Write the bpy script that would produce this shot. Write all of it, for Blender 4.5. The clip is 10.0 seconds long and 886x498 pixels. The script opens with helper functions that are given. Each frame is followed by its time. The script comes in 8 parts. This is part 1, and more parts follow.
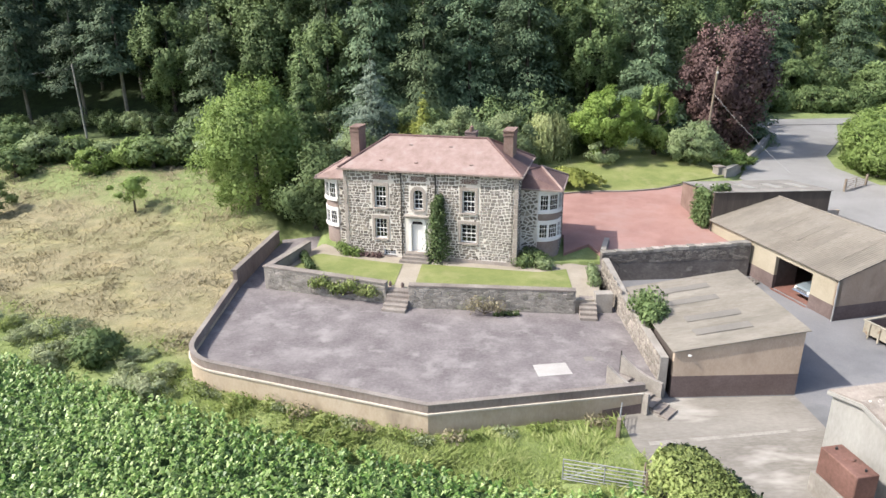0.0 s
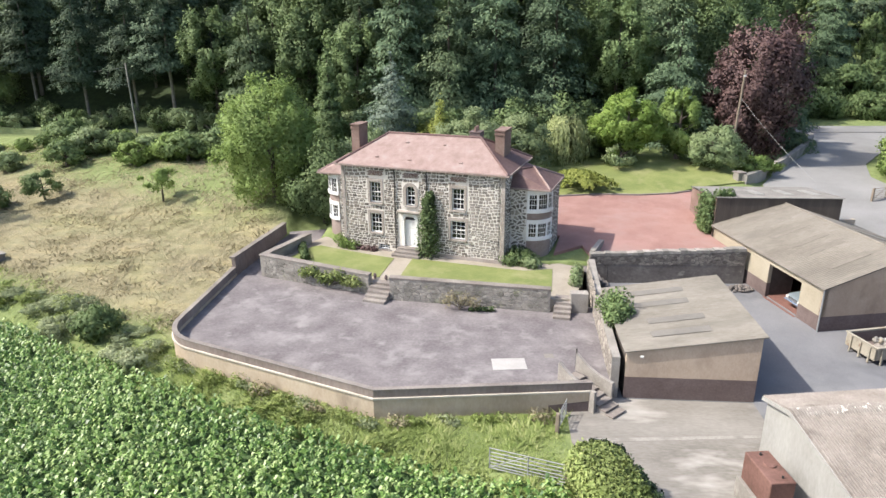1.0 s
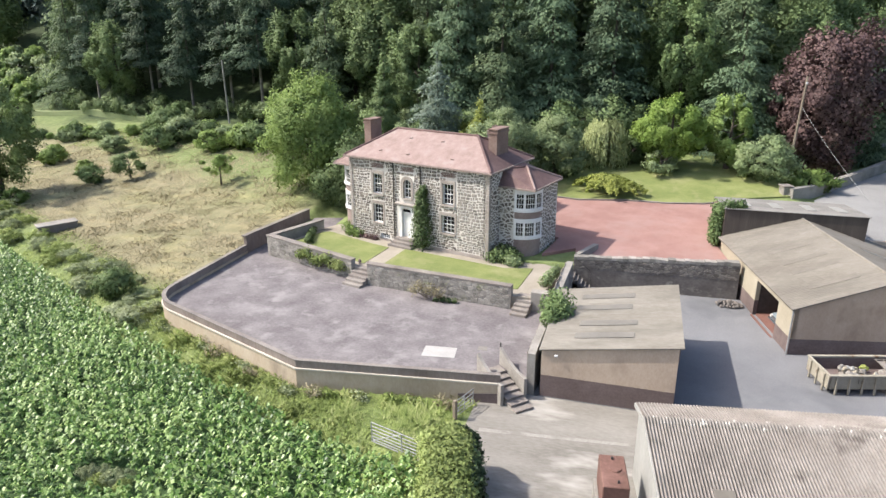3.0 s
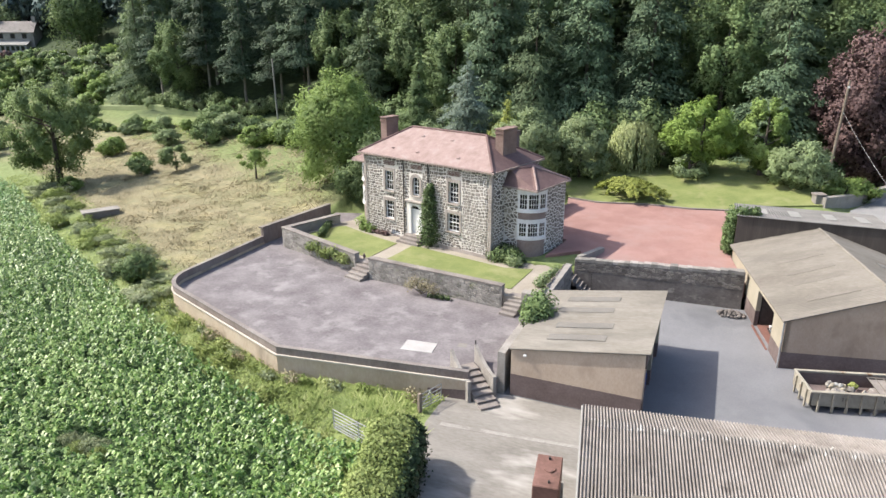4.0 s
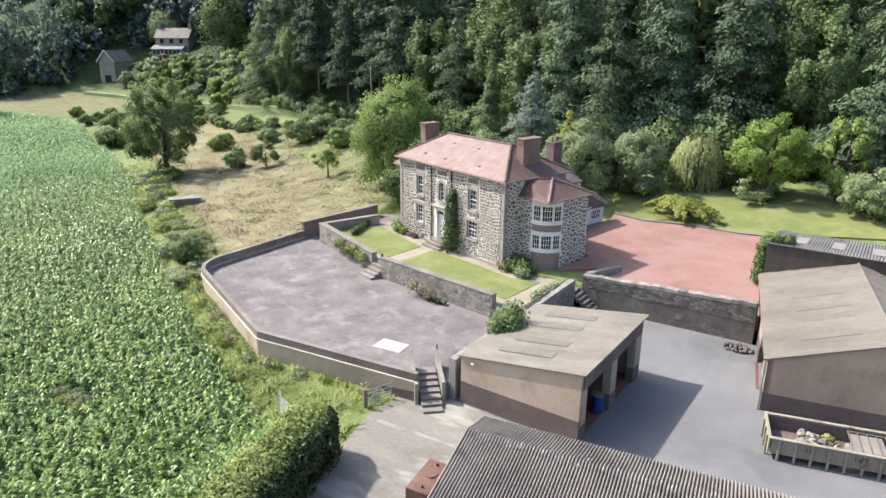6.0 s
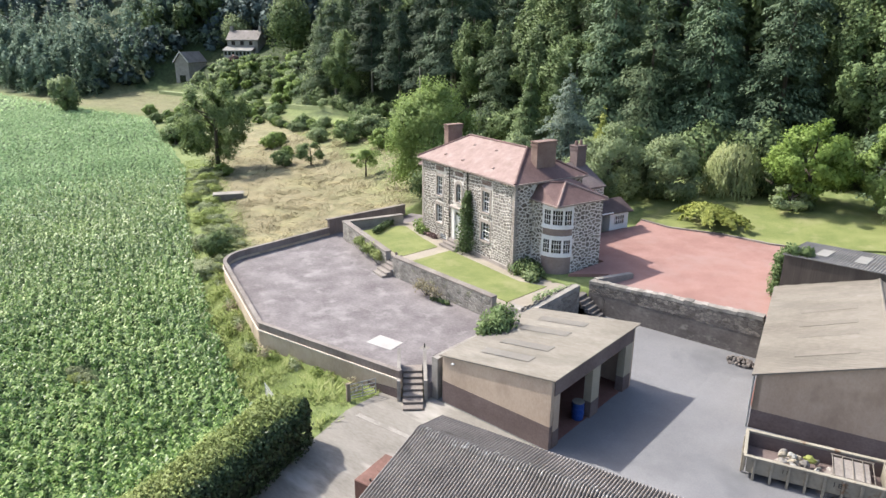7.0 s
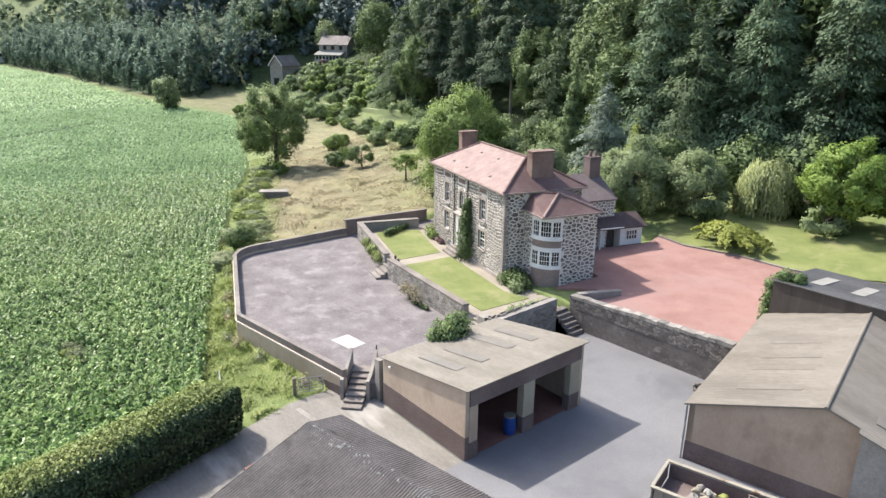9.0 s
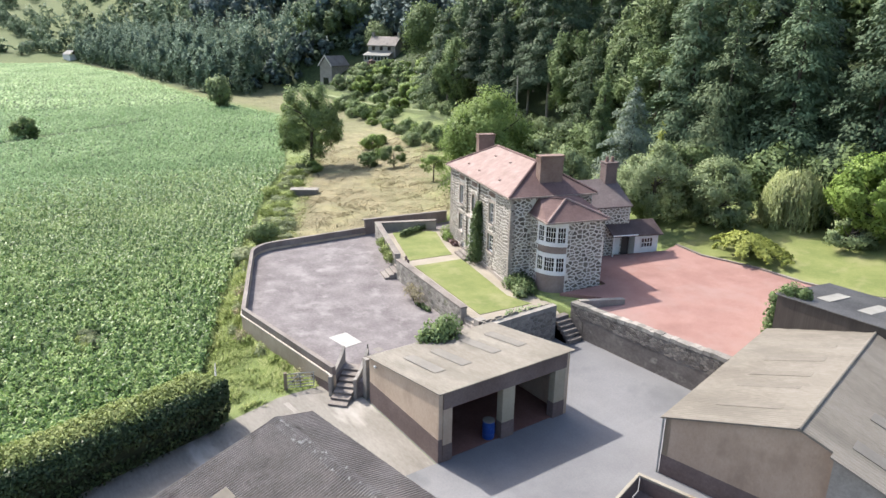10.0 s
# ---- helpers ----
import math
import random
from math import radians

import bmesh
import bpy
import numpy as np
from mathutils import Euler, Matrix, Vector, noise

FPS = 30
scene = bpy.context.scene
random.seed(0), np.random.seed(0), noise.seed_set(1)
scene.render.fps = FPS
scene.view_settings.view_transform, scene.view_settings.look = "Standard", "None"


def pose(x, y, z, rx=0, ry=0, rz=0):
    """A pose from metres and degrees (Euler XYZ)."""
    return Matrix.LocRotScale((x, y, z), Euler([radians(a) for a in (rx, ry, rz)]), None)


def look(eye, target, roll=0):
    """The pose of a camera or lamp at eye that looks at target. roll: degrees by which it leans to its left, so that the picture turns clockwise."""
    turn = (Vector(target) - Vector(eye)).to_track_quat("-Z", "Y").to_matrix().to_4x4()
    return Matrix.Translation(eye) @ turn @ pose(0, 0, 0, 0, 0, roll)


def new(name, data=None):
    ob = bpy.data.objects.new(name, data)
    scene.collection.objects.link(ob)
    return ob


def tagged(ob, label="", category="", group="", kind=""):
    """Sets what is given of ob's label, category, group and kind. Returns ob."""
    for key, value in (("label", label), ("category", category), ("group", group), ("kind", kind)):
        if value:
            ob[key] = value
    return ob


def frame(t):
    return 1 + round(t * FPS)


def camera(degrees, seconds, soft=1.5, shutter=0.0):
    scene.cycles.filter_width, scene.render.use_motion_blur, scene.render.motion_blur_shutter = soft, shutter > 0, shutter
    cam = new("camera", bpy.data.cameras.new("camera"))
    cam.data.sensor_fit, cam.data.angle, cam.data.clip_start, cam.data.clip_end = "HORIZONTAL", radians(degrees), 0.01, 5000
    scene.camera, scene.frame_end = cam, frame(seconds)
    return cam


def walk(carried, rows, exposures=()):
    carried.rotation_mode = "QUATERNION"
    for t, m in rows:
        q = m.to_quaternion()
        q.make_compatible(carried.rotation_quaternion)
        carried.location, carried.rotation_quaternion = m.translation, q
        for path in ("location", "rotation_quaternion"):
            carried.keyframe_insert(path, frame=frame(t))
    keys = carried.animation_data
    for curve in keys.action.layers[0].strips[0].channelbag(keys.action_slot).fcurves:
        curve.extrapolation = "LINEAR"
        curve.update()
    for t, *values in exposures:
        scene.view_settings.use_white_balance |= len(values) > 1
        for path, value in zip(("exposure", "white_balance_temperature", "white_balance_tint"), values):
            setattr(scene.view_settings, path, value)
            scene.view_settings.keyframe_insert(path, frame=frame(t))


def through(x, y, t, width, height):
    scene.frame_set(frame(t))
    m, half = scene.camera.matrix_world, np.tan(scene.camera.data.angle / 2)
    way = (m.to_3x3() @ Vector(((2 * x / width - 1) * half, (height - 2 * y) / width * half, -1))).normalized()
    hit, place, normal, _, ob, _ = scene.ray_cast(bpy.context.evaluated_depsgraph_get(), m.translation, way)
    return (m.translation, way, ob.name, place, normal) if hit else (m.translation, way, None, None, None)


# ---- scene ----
cam = camera(67.2, 10.0)
PATH = [
    (0, (-0.626, -0.374, 17.182), (-0.576, 1.51, 16.512), -0.4),
    (0.5, (2.151, -0.988, 17.087), (2.098, 0.898, 16.422), -0.3),
    (1, (4.915, -1.423, 17.044), (4.762, 0.459, 16.383), -0.4),
    (1.5, (7.71, -1.607, 16.992), (7.456, 0.265, 16.333), -0.4),
    (2, (10.369, -1.656, 16.932), (10.019, 0.2, 16.276), -0.4),
    (3.5, (17.724, -0.767, 16.767), (17.085, 1.014, 16.119), -0.1),
    (4, (19.992, -0.182, 16.765), (19.256, 1.562, 16.117), -0.1),
    (4.5, (22.172, 0.54, 16.732), (21.342, 2.242, 16.088), 0.0),
    (5, (24.188, 1.479, 16.675), (23.268, 3.135, 16.035), 0.2),
    (5.5, (26.159, 2.408, 16.7), (25.147, 4.013, 16.065), 0.2),
    (5.7, (26.915, 2.904, 16.712), (25.87, 4.488, 16.083), 0.3),
    (7, (31.535, 6.012, 16.772), (30.273, 7.434, 16.152), 0.3),
    (7.5, (33.142, 7.38, 16.833), (31.819, 8.747, 16.217), 0.5),
    (8, (34.561, 8.739, 16.856), (33.19, 10.061, 16.243), 0.6),
    (8.5, (35.867, 10.075, 16.863), (34.447, 11.346, 16.255), 0.5),
    (9, (37.113, 11.445, 16.949), (35.64, 12.653, 16.342), 0.7),
    (9.5, (38.272, 12.772, 17.101), (36.747, 13.913, 16.492), 1.1),
    (10, (39.213, 13.957, 17.185), (37.645, 15.039, 16.577), 1.0),
]
walk(cam, [(t, look(eye, target, roll)) for t, eye, target, roll in PATH], exposures=[(0.0, 1.04), (4.0, 1.06), (10.0, 1.17)])

# ---------- world, sun, exposure ----------
SUN_TO = Vector((-0.66, -0.13, 0.74)).normalized()
world = bpy.data.worlds.new("sky")
scene.world = world
world.use_nodes = True
wn = world.node_tree
wn.nodes.clear()
sky = wn.nodes.new("ShaderNodeTexSky")
sky.sky_type = "NISHITA"
sky.sun_disc = False
sky.sun_elevation = math.asin(SUN_TO.z)
sky.sun_rotation = math.atan2(SUN_TO.x, SUN_TO.y)
sky.air_density, sky.dust_density, sky.ozone_density = 1.0, 2.8, 0.75
bgn = wn.nodes.new("ShaderNodeBackground")
bgn.inputs["Strength"].default_value = 0.15
won = wn.nodes.new("ShaderNodeOutputWorld")
wn.links.new(sky.outputs[0], bgn.inputs["Color"])
wn.links.new(bgn.outputs[0], won.inputs["Surface"])
sun_data = bpy.data.lights.new("sun", "SUN")
sun_data.energy, sun_data.angle, sun_data.color = 3.6, radians(0.8), (1.0, 0.95, 0.87)
sun = new("sun", sun_data)
sun.matrix_world = look(SUN_TO * 200, (0, 0, 0))

# ---------- materials ----------


def nodes_of(name):
    m = bpy.data.materials.new(name)
    m.use_nodes = True
    nt = m.node_tree
    nt.nodes.clear()
    out = nt.nodes.new("ShaderNodeOutputMaterial")
    return m, nt, out


def nd(nt, kind, **vals):
    n = nt.nodes.new(kind)
    for k, v in vals.items():
        n.inputs[k.replace("_", " ")].default_value = v
    return n


def noise_of(nt, vec, scale, detail=4.0, rough=0.55):
    n = nd(nt, "ShaderNodeTexNoise", Scale=scale, Detail=detail, Roughness=rough)
    nt.links.new(vec, n.inputs["Vector"])
    return n.outputs["Fac"]


def ramp_of(nt, fac, stops):
    r = nt.nodes.new("ShaderNodeValToRGB")
    el = r.color_ramp.elements
    while len(el) < len(stops):
        el.new(0.5)
    for e, (p, c) in zip(el, stops):
        e.position = p
        e.color = (*c, 1.0) if len(c) == 3 else c
    nt.links.new(fac, r.inputs["Fac"])
    return r.outputs["Color"]


def mix_of(nt, fac, a, b, blend="MIX"):
    m = nt.nodes.new("ShaderNodeMix")
    m.data_type, m.blend_type = "RGBA", blend
    for sock, val in ((m.inputs[0], fac), (m.inputs[6], a), (m.inputs[7], b)):
        if isinstance(val, (int, float)):
            sock.default_value = val
        elif isinstance(val, tuple):
            sock.default_value = (*val, 1.0)
        else:
            nt.links.new(val, sock)
    return m.outputs[2]


def finish(nt, out, col, rough, bump=None, height=None, dist=0.02, metal=0.0, spec=0.35):
    b = nt.nodes.new("ShaderNodeBsdfPrincipled")
    if isinstance(col, tuple):
        b.inputs["Base Color"].default_value = (*col, 1.0)
    else:
        nt.links.new(col, b.inputs["Base Color"])
    b.inputs["Roughness"].default_value = rough
    b.inputs["Metallic"].default_value = metal
    b.inputs["Specular IOR Level"].default_value = spec
    if height is not None:
        bp = nd(nt, "ShaderNodeBump", Strength=bump, Distance=dist)
        nt.links.new(height, bp.inputs["Height"])
        nt.links.new(bp.outputs[0], b.inputs["Normal"])
    nt.links.new(b.outputs[0], out.inputs["Surface"])


def surface(name, dark, mid, light, rough=0.85, big=0.25, fine=6.0, bump=0.3, dist=0.02, metal=0.0,
            spec=0.3, stretch=(1, 1, 1), own=0.0, blot=None, blot_scale=0.5, blot_at=(0.58, 0.68)):
    """Two scales of noise between three colours, an optional stain colour with its own shape."""
    m, nt, out = nodes_of(name)
    geo = nt.nodes.new("ShaderNodeNewGeometry")
    mp = nd(nt, "ShaderNodeMapping", Scale=stretch)
    nt.links.new(geo.outputs["Position"], mp.inputs["Vector"])
    v = mp.outputs[0]
    a = noise_of(nt, v, big, 5.0, 0.6)
    b = noise_of(nt, v, fine, 6.0, 0.65)
    f = nt.nodes.new("ShaderNodeMath")
    f.operation = "MULTIPLY_ADD"
    nt.links.new(a, f.inputs[0])
    f.inputs[1].default_value = 0.62
    g = nt.nodes.new("ShaderNodeMath")
    g.operation = "MULTIPLY"
    g.inputs[1].default_value = 0.38
    nt.links.new(b, g.inputs[0])
    nt.links.new(g.outputs[0], f.inputs[2])
    col = ramp_of(nt, f.outputs[0], [(0.34, dark), (0.5, mid), (0.66, light)])
    if blot:
        s = noise_of(nt, v, blot_scale, 4.0, 0.6)
        w = ramp_of(nt, s, [(blot_at[0], (0, 0, 0)), (blot_at[1], (1, 1, 1))])
        col = mix_of(nt, w, col, blot)
    if own:
        oi = nt.nodes.new("ShaderNodeObjectInfo")
        hv = nt.nodes.new("ShaderNodeHueSaturation")
        mr = nd(nt, "ShaderNodeMapRange")
        mr.inputs["To Min"].default_value, mr.inputs["To Max"].default_value = 1 - own, 1 + own
        nt.links.new(oi.outputs["Random"], mr.inputs["Value"])
        nt.links.new(mr.outputs[0], hv.inputs["Value"])
        nt.links.new(col, hv.inputs["Color"])
        col = hv.outputs["Color"]
    finish(nt, out, col, rough, bump, f.outputs[0], dist, metal, spec)
    return m


def foliage(name, dark, mid, light, through=0.4, rough=0.55, own=0.28, grain=0.35, gloss=0.16, leaf=0.26):
    """Leaves: colour by leaf and by tree, some light shining through."""
    m, nt, out = nodes_of(name)
    geo = nt.nodes.new("ShaderNodeNewGeometry")
    oi = nt.nodes.new("ShaderNodeObjectInfo")
    n = noise_of(nt, geo.outputs["Position"], grain, 3.0)
    a = nt.nodes.new("ShaderNodeMath")
    a.operation = "MULTIPLY_ADD"
    nt.links.new(geo.outputs["Random Per Island"], a.inputs[0])
    a.inputs[1].default_value = leaf
    s = nt.nodes.new("ShaderNodeMath")
    s.operation = "MULTIPLY_ADD"
    nt.links.new(n, s.inputs[0])
    s.inputs[1].default_value, s.inputs[2].default_value = 0.95, 0.03 - 0.5 * leaf
    nt.links.new(s.outputs[0], a.inputs[2])
    col = ramp_of(nt, a.outputs[0], [(0.2, dark), (0.5, mid), (0.85, light)])
    hv = nt.nodes.new("ShaderNodeHueSaturation")
    mr = nd(nt, "ShaderNodeMapRange")
    mr.inputs["To Min"].default_value, mr.inputs["To Max"].default_value = 1 - own, 1 + own
    nt.links.new(oi.outputs["Random"], mr.inputs["Value"])
    nt.links.new(mr.outputs[0], hv.inputs["Value"])
    nt.links.new(col, hv.inputs["Color"])
    b = nt.nodes.new("ShaderNodeBsdfPrincipled")
    b.inputs["Roughness"].default_value = rough
    b.inputs["Specular IOR Level"].default_value = gloss
    nt.links.new(hv.outputs[0], b.inputs["Base Color"])
    t = nt.nodes.new("ShaderNodeBsdfTranslucent")
    nt.links.new(hv.outputs[0], t.inputs["Color"])
    mx = nt.nodes.new("ShaderNodeMixShader")
    mx.inputs[0].default_value = through
    nt.links.new(b.outputs[0], mx.inputs[1])
    nt.links.new(t.outputs[0], mx.inputs[2])
    nt.links.new(mx.outputs[0], out.inputs["Surface"])
    return m


def glass_mat(name):
    m, nt, out = nodes_of(name)
    g = nd(nt, "ShaderNodeBsdfPrincipled", Roughness=0.03)
    g.inputs["Base Color"].default_value = (0.012, 0.014, 0.016, 1)
    g.inputs["Specular IOR Level"].default_value = 0.6
    nt.links.new(g.outputs[0], out.inputs["Surface"])
    return m


M_TARMAC = surface("terrace_tarmac", (0.100, 0.087, 0.090), (0.150, 0.134, 0.137), (0.205, 0.187, 0.188), 0.9, 0.55, 6.0, 0.2,
                   blot=(0.228, 0.212, 0.210), blot_scale=0.7, blot_at=(0.54, 0.70))
M_YARD = surface("yard_asphalt", (0.125, 0.125, 0.133), (0.156, 0.156, 0.164), (0.195, 0.195, 0.203), 0.9, 0.2, 12.0, 0.15,
                 blot=(0.094, 0.098, 0.105), blot_scale=0.18, blot_at=(0.56, 0.75))
M_CONCRETE = surface("pale_concrete", (0.135, 0.123, 0.108), (0.192, 0.178, 0.159), (0.245, 0.23, 0.208), 0.92, 0.3, 7.0, 0.25, stretch=(0.5, 1.3, 1),
                     blot=(0.32, 0.302, 0.276), blot_scale=0.4, blot_at=(0.55, 0.68))
M_RED = surface("red_gravel", (0.205, 0.112, 0.096), (0.258, 0.148, 0.129), (0.312, 0.190, 0.168), 0.95, 0.4, 14.0, 0.3,
                blot=(0.275, 0.178, 0.160), blot_scale=0.35, blot_at=(0.5, 0.7))
M_RENDER = surface("sand_render", (0.31, 0.245, 0.178), (0.395, 0.322, 0.243), (0.455, 0.385, 0.303), 0.9, 0.35, 8.0, 0.2, stretch=(1, 1, 0.5),
                   blot=(0.25, 0.202, 0.155), blot_scale=0.5)
M_COPING = surface("weathered_coping", (0.117, 0.101, 0.094), (0.187, 0.164, 0.148), (0.265, 0.242, 0.218), 0.9, 0.5, 9.0, 0.3)
M_MOULD = surface("pale_moulding", (0.33, 0.295, 0.25), (0.43, 0.39, 0.335), (0.52, 0.475, 0.415), 0.9, 0.8, 9.0, 0.2)
M_INNER = surface("brown_wall_render", (0.133, 0.105, 0.094), (0.195, 0.160, 0.144), (0.257, 0.218, 0.195), 0.9, 0.5, 6.0, 0.3, stretch=(1, 1, 0.4))
M_MORTAR = surface("lime_mortar", (0.48, 0.445, 0.40), (0.575, 0.54, 0.49), (0.655, 0.62, 0.575), 0.95, 0.7, 14.0, 0.4)
M_STONE = surface("field_stone", (0.135, 0.12, 0.107), (0.205, 0.184, 0.164), (0.30, 0.272, 0.24), 0.9, 1.6, 9.0, 0.5, own=0.3)
M_WALLSTONE = surface("garden_wall_stone", (0.145, 0.134, 0.119), (0.225, 0.209, 0.187), (0.32, 0.298, 0.268), 0.92, 1.4, 8.0, 0.5, own=0.3,
                      blot=(0.185, 0.188, 0.125), blot_scale=1.1)
M_WALLFILL = surface("garden_wall_mortar", (0.175, 0.16, 0.14), (0.245, 0.226, 0.204), (0.32, 0.30, 0.272), 0.95, 0.8, 10.0, 0.4)
M_ROOF = surface("clay_tile_roof", (0.195, 0.134, 0.119), (0.25, 0.179, 0.162), (0.295, 0.221, 0.203), 0.85, 1.6, 14.0, 0.4, blot=(0.27, 0.222, 0.206), blot_scale=1.6, blot_at=(0.56, 0.74))
# darker copy of the roof tiles: shade of the east slopes; also ridge tiles
M_ROOF2 = surface("shaded_and_ridge_tile", (0.085, 0.050, 0.048), (0.125, 0.078, 0.073), (0.17, 0.112, 0.105), 0.8, 0.6, 8.0, 0.3)
M_DARKTILE = surface("dark_lean_to_tiles", (0.045, 0.031, 0.031), (0.07, 0.05, 0.049), (0.1, 0.075, 0.073), 0.8, 0.8, 9.0, 0.3)
M_SLATE = surface("slate_roof", (0.085, 0.066, 0.066), (0.125, 0.1, 0.099), (0.17, 0.14, 0.137), 0.8, 0.5, 8.0, 0.25)
M_BRICK = surface("chimney_brick", (0.133, 0.086, 0.072), (0.183, 0.125, 0.105), (0.242, 0.176, 0.152), 0.9, 1.0, 11.0, 0.4)
M_QUOIN = surface("dressed_stone", (0.218, 0.187, 0.164), (0.296, 0.261, 0.234), (0.367, 0.335, 0.300), 0.9, 0.9, 10.0, 0.3)
M_BAND = surface("brown_render_band", (0.172, 0.129, 0.113), (0.226, 0.176, 0.156), (0.281, 0.226, 0.203), 0.9, 0.8, 8.0, 0.2)
M_WHITE = surface("white_paint", (0.552, 0.543, 0.524), (0.626, 0.616, 0.603), (0.681, 0.676, 0.662), 0.5, 0.8, 8.0, 0.05)
M_GLASS = glass_mat("window_glass")
M_SHEET = surface("fibre_cement_sheet", (0.140, 0.125, 0.105), (0.195, 0.178, 0.153), (0.248, 0.229, 0.200), 0.92, 0.35, 6.0, 0.2, stretch=(0.4, 1.2, 1),
                  blot=(0.140, 0.129, 0.110), blot_scale=0.45, blot_at=(0.5, 0.7))
M_BARNROOF = surface("brown_barn_sheet", (0.122, 0.107, 0.089), (0.168, 0.151, 0.128), (0.212, 0.193, 0.168), 0.92, 0.35, 6.0, 0.2, stretch=(0.4, 1.2, 1),
                     blot=(0.125, 0.113, 0.096), blot_scale=0.45, blot_at=(0.5, 0.7))
M_SHEET2 = surface("weathered_corrugated_sheet", (0.15, 0.131, 0.118), (0.225, 0.2, 0.182), (0.3, 0.273, 0.252), 0.85, 0.4, 6.0, 0.2,
                   blot=(0.122, 0.105, 0.095), blot_scale=0.6)
# pale spots paint the sunlit tops of the corrugations along the ridge
M_RIDGE_LIT = surface("sunlit_ridge_spots", (0.15, 0.132, 0.12), (0.215, 0.194, 0.178), (0.29, 0.268, 0.25), 0.9, 1.4, 9.0, 0.3,
                   blot=(0.46, 0.44, 0.41), blot_scale=3.0, blot_at=(0.58, 0.64))
M_SHEDROOF = surface("grey_shed_sheet", (0.10, 0.096, 0.092), (0.145, 0.14, 0.134), (0.19, 0.183, 0.175), 0.9, 0.5, 7.0, 0.2)
M_SKYLIGHT = surface("translucent_sheet", (0.138, 0.127, 0.111), (0.165, 0.152, 0.133), (0.192, 0.178, 0.157), 0.5, 0.8, 6.0, 0.1)
M_SKYLIGHT2 = surface("dull_translucent_sheet", (0.118, 0.105, 0.088), (0.145, 0.13, 0.11), (0.175, 0.158, 0.135), 0.92, 0.8, 6.0, 0.1)
M_GABLE = surface("grey_white_render", (0.211, 0.207, 0.195), (0.265, 0.261, 0.246), (0.312, 0.308, 0.292), 0.85, 0.5, 8.0, 0.15, stretch=(1, 1, 0.4))
M_PALESHEET = surface("pale_translucent_sheet", (0.19, 0.186, 0.172), (0.235, 0.23, 0.213), (0.275, 0.268, 0.25), 0.85, 0.6, 6.0, 0.1)
M_BLOCK = surface("buff_brick_wall", (0.345, 0.265, 0.20), (0.425, 0.338, 0.262), (0.48, 0.392, 0.312), 0.9, 0.5, 12.0, 0.25, stretch=(1, 1, 0.6),
                  blot=(0.31, 0.24, 0.185), blot_scale=0.6, blot_at=(0.54, 0.72))
M_DAMP = surface("damp_stone_wall", (0.075, 0.066, 0.062), (0.118, 0.105, 0.098), (0.17, 0.154, 0.142), 0.92, 0.7, 5.0, 0.5, stretch=(1, 1, 1.4),
                 blot=(0.215, 0.198, 0.18), blot_scale=1.3, blot_at=(0.56, 0.70))
M_BARNBRICK = surface("brown_brick_gable", (0.285, 0.208, 0.152), (0.355, 0.268, 0.202), (0.415, 0.325, 0.252), 0.9, 0.5, 12.0, 0.25, stretch=(1, 1, 0.6),
                      blot=(0.26, 0.193, 0.145), blot_scale=0.6, blot_at=(0.54, 0.72))
M_PLINTH = surface("dark_brick_plinth", (0.092, 0.068, 0.064), (0.132, 0.100, 0.094), (0.175, 0.138, 0.130), 0.9, 0.5, 9.0, 0.25)
M_CREAM = surface("cream_render", (0.25, 0.218, 0.162), (0.30, 0.266, 0.203), (0.34, 0.305, 0.238), 0.85, 0.4, 8.0, 0.15)
M_DARKCLAD = surface("dark_brown_cladding", (0.047, 0.039, 0.034), (0.064, 0.053, 0.046), (0.084, 0.071, 0.062), 0.8, 0.4, 4.0, 0.1, stretch=(4, 4, 0.3))
# very dark brown: the dimness of interiors is put into the colour
M_INSIDE = surface("interior_shade", (0.047, 0.039, 0.035), (0.070, 0.058, 0.053), (0.094, 0.078, 0.070), 0.9, 0.5, 5.0, 0.1)
M_REDFLOOR = surface("red_brick_floor", (0.125, 0.058, 0.047), (0.164, 0.082, 0.066), (0.203, 0.109, 0.090), 0.9, 0.5, 6.0, 0.2)
M_LAWN = surface("mown_lawn", (0.102, 0.130, 0.040), (0.150, 0.174, 0.058), (0.205, 0.220, 0.085), 0.95, 0.5, 16.0, 0.6, 0.03,
                 blot=(0.225, 0.222, 0.105), blot_scale=0.55, blot_at=(0.5, 0.74))
M_GROUND = None
M_BARK = surface("bark", (0.039, 0.031, 0.023), (0.070, 0.058, 0.047), (0.117, 0.101, 0.082), 0.95, 1.5, 10.0, 0.6)
M_PALEBARK = surface("pale_bark", (0.109, 0.098, 0.082), (0.172, 0.156, 0.133), (0.234, 0.215, 0.187), 0.95, 1.5, 10.0, 0.5)
M_IRON = surface("black_iron", (0.016, 0.016, 0.016), (0.027, 0.027, 0.027), (0.047, 0.043, 0.039), 0.6, 1.0, 8.0, 0.1)
M_GALV = surface("galvanised_steel", (0.2, 0.205, 0.205), (0.27, 0.275, 0.275), (0.34, 0.345, 0.345), 0.6, 1.0, 9.0, 0.1, metal=0.3)
M_RUST = surface("rusty_red_steel", (0.09, 0.048, 0.038), (0.135, 0.072, 0.058), (0.18, 0.10, 0.082), 0.8, 0.9, 7.0, 0.2,
                 blot=(0.075, 0.045, 0.036), blot_scale=1.2)
M_SKIP = surface("cream_painted_steel", (0.2, 0.18, 0.142), (0.262, 0.239, 0.192), (0.318, 0.293, 0.24), 0.75, 0.7, 7.0, 0.15,
                 blot=(0.16, 0.10, 0.06), blot_scale=1.3, blot_at=(0.58, 0.66))
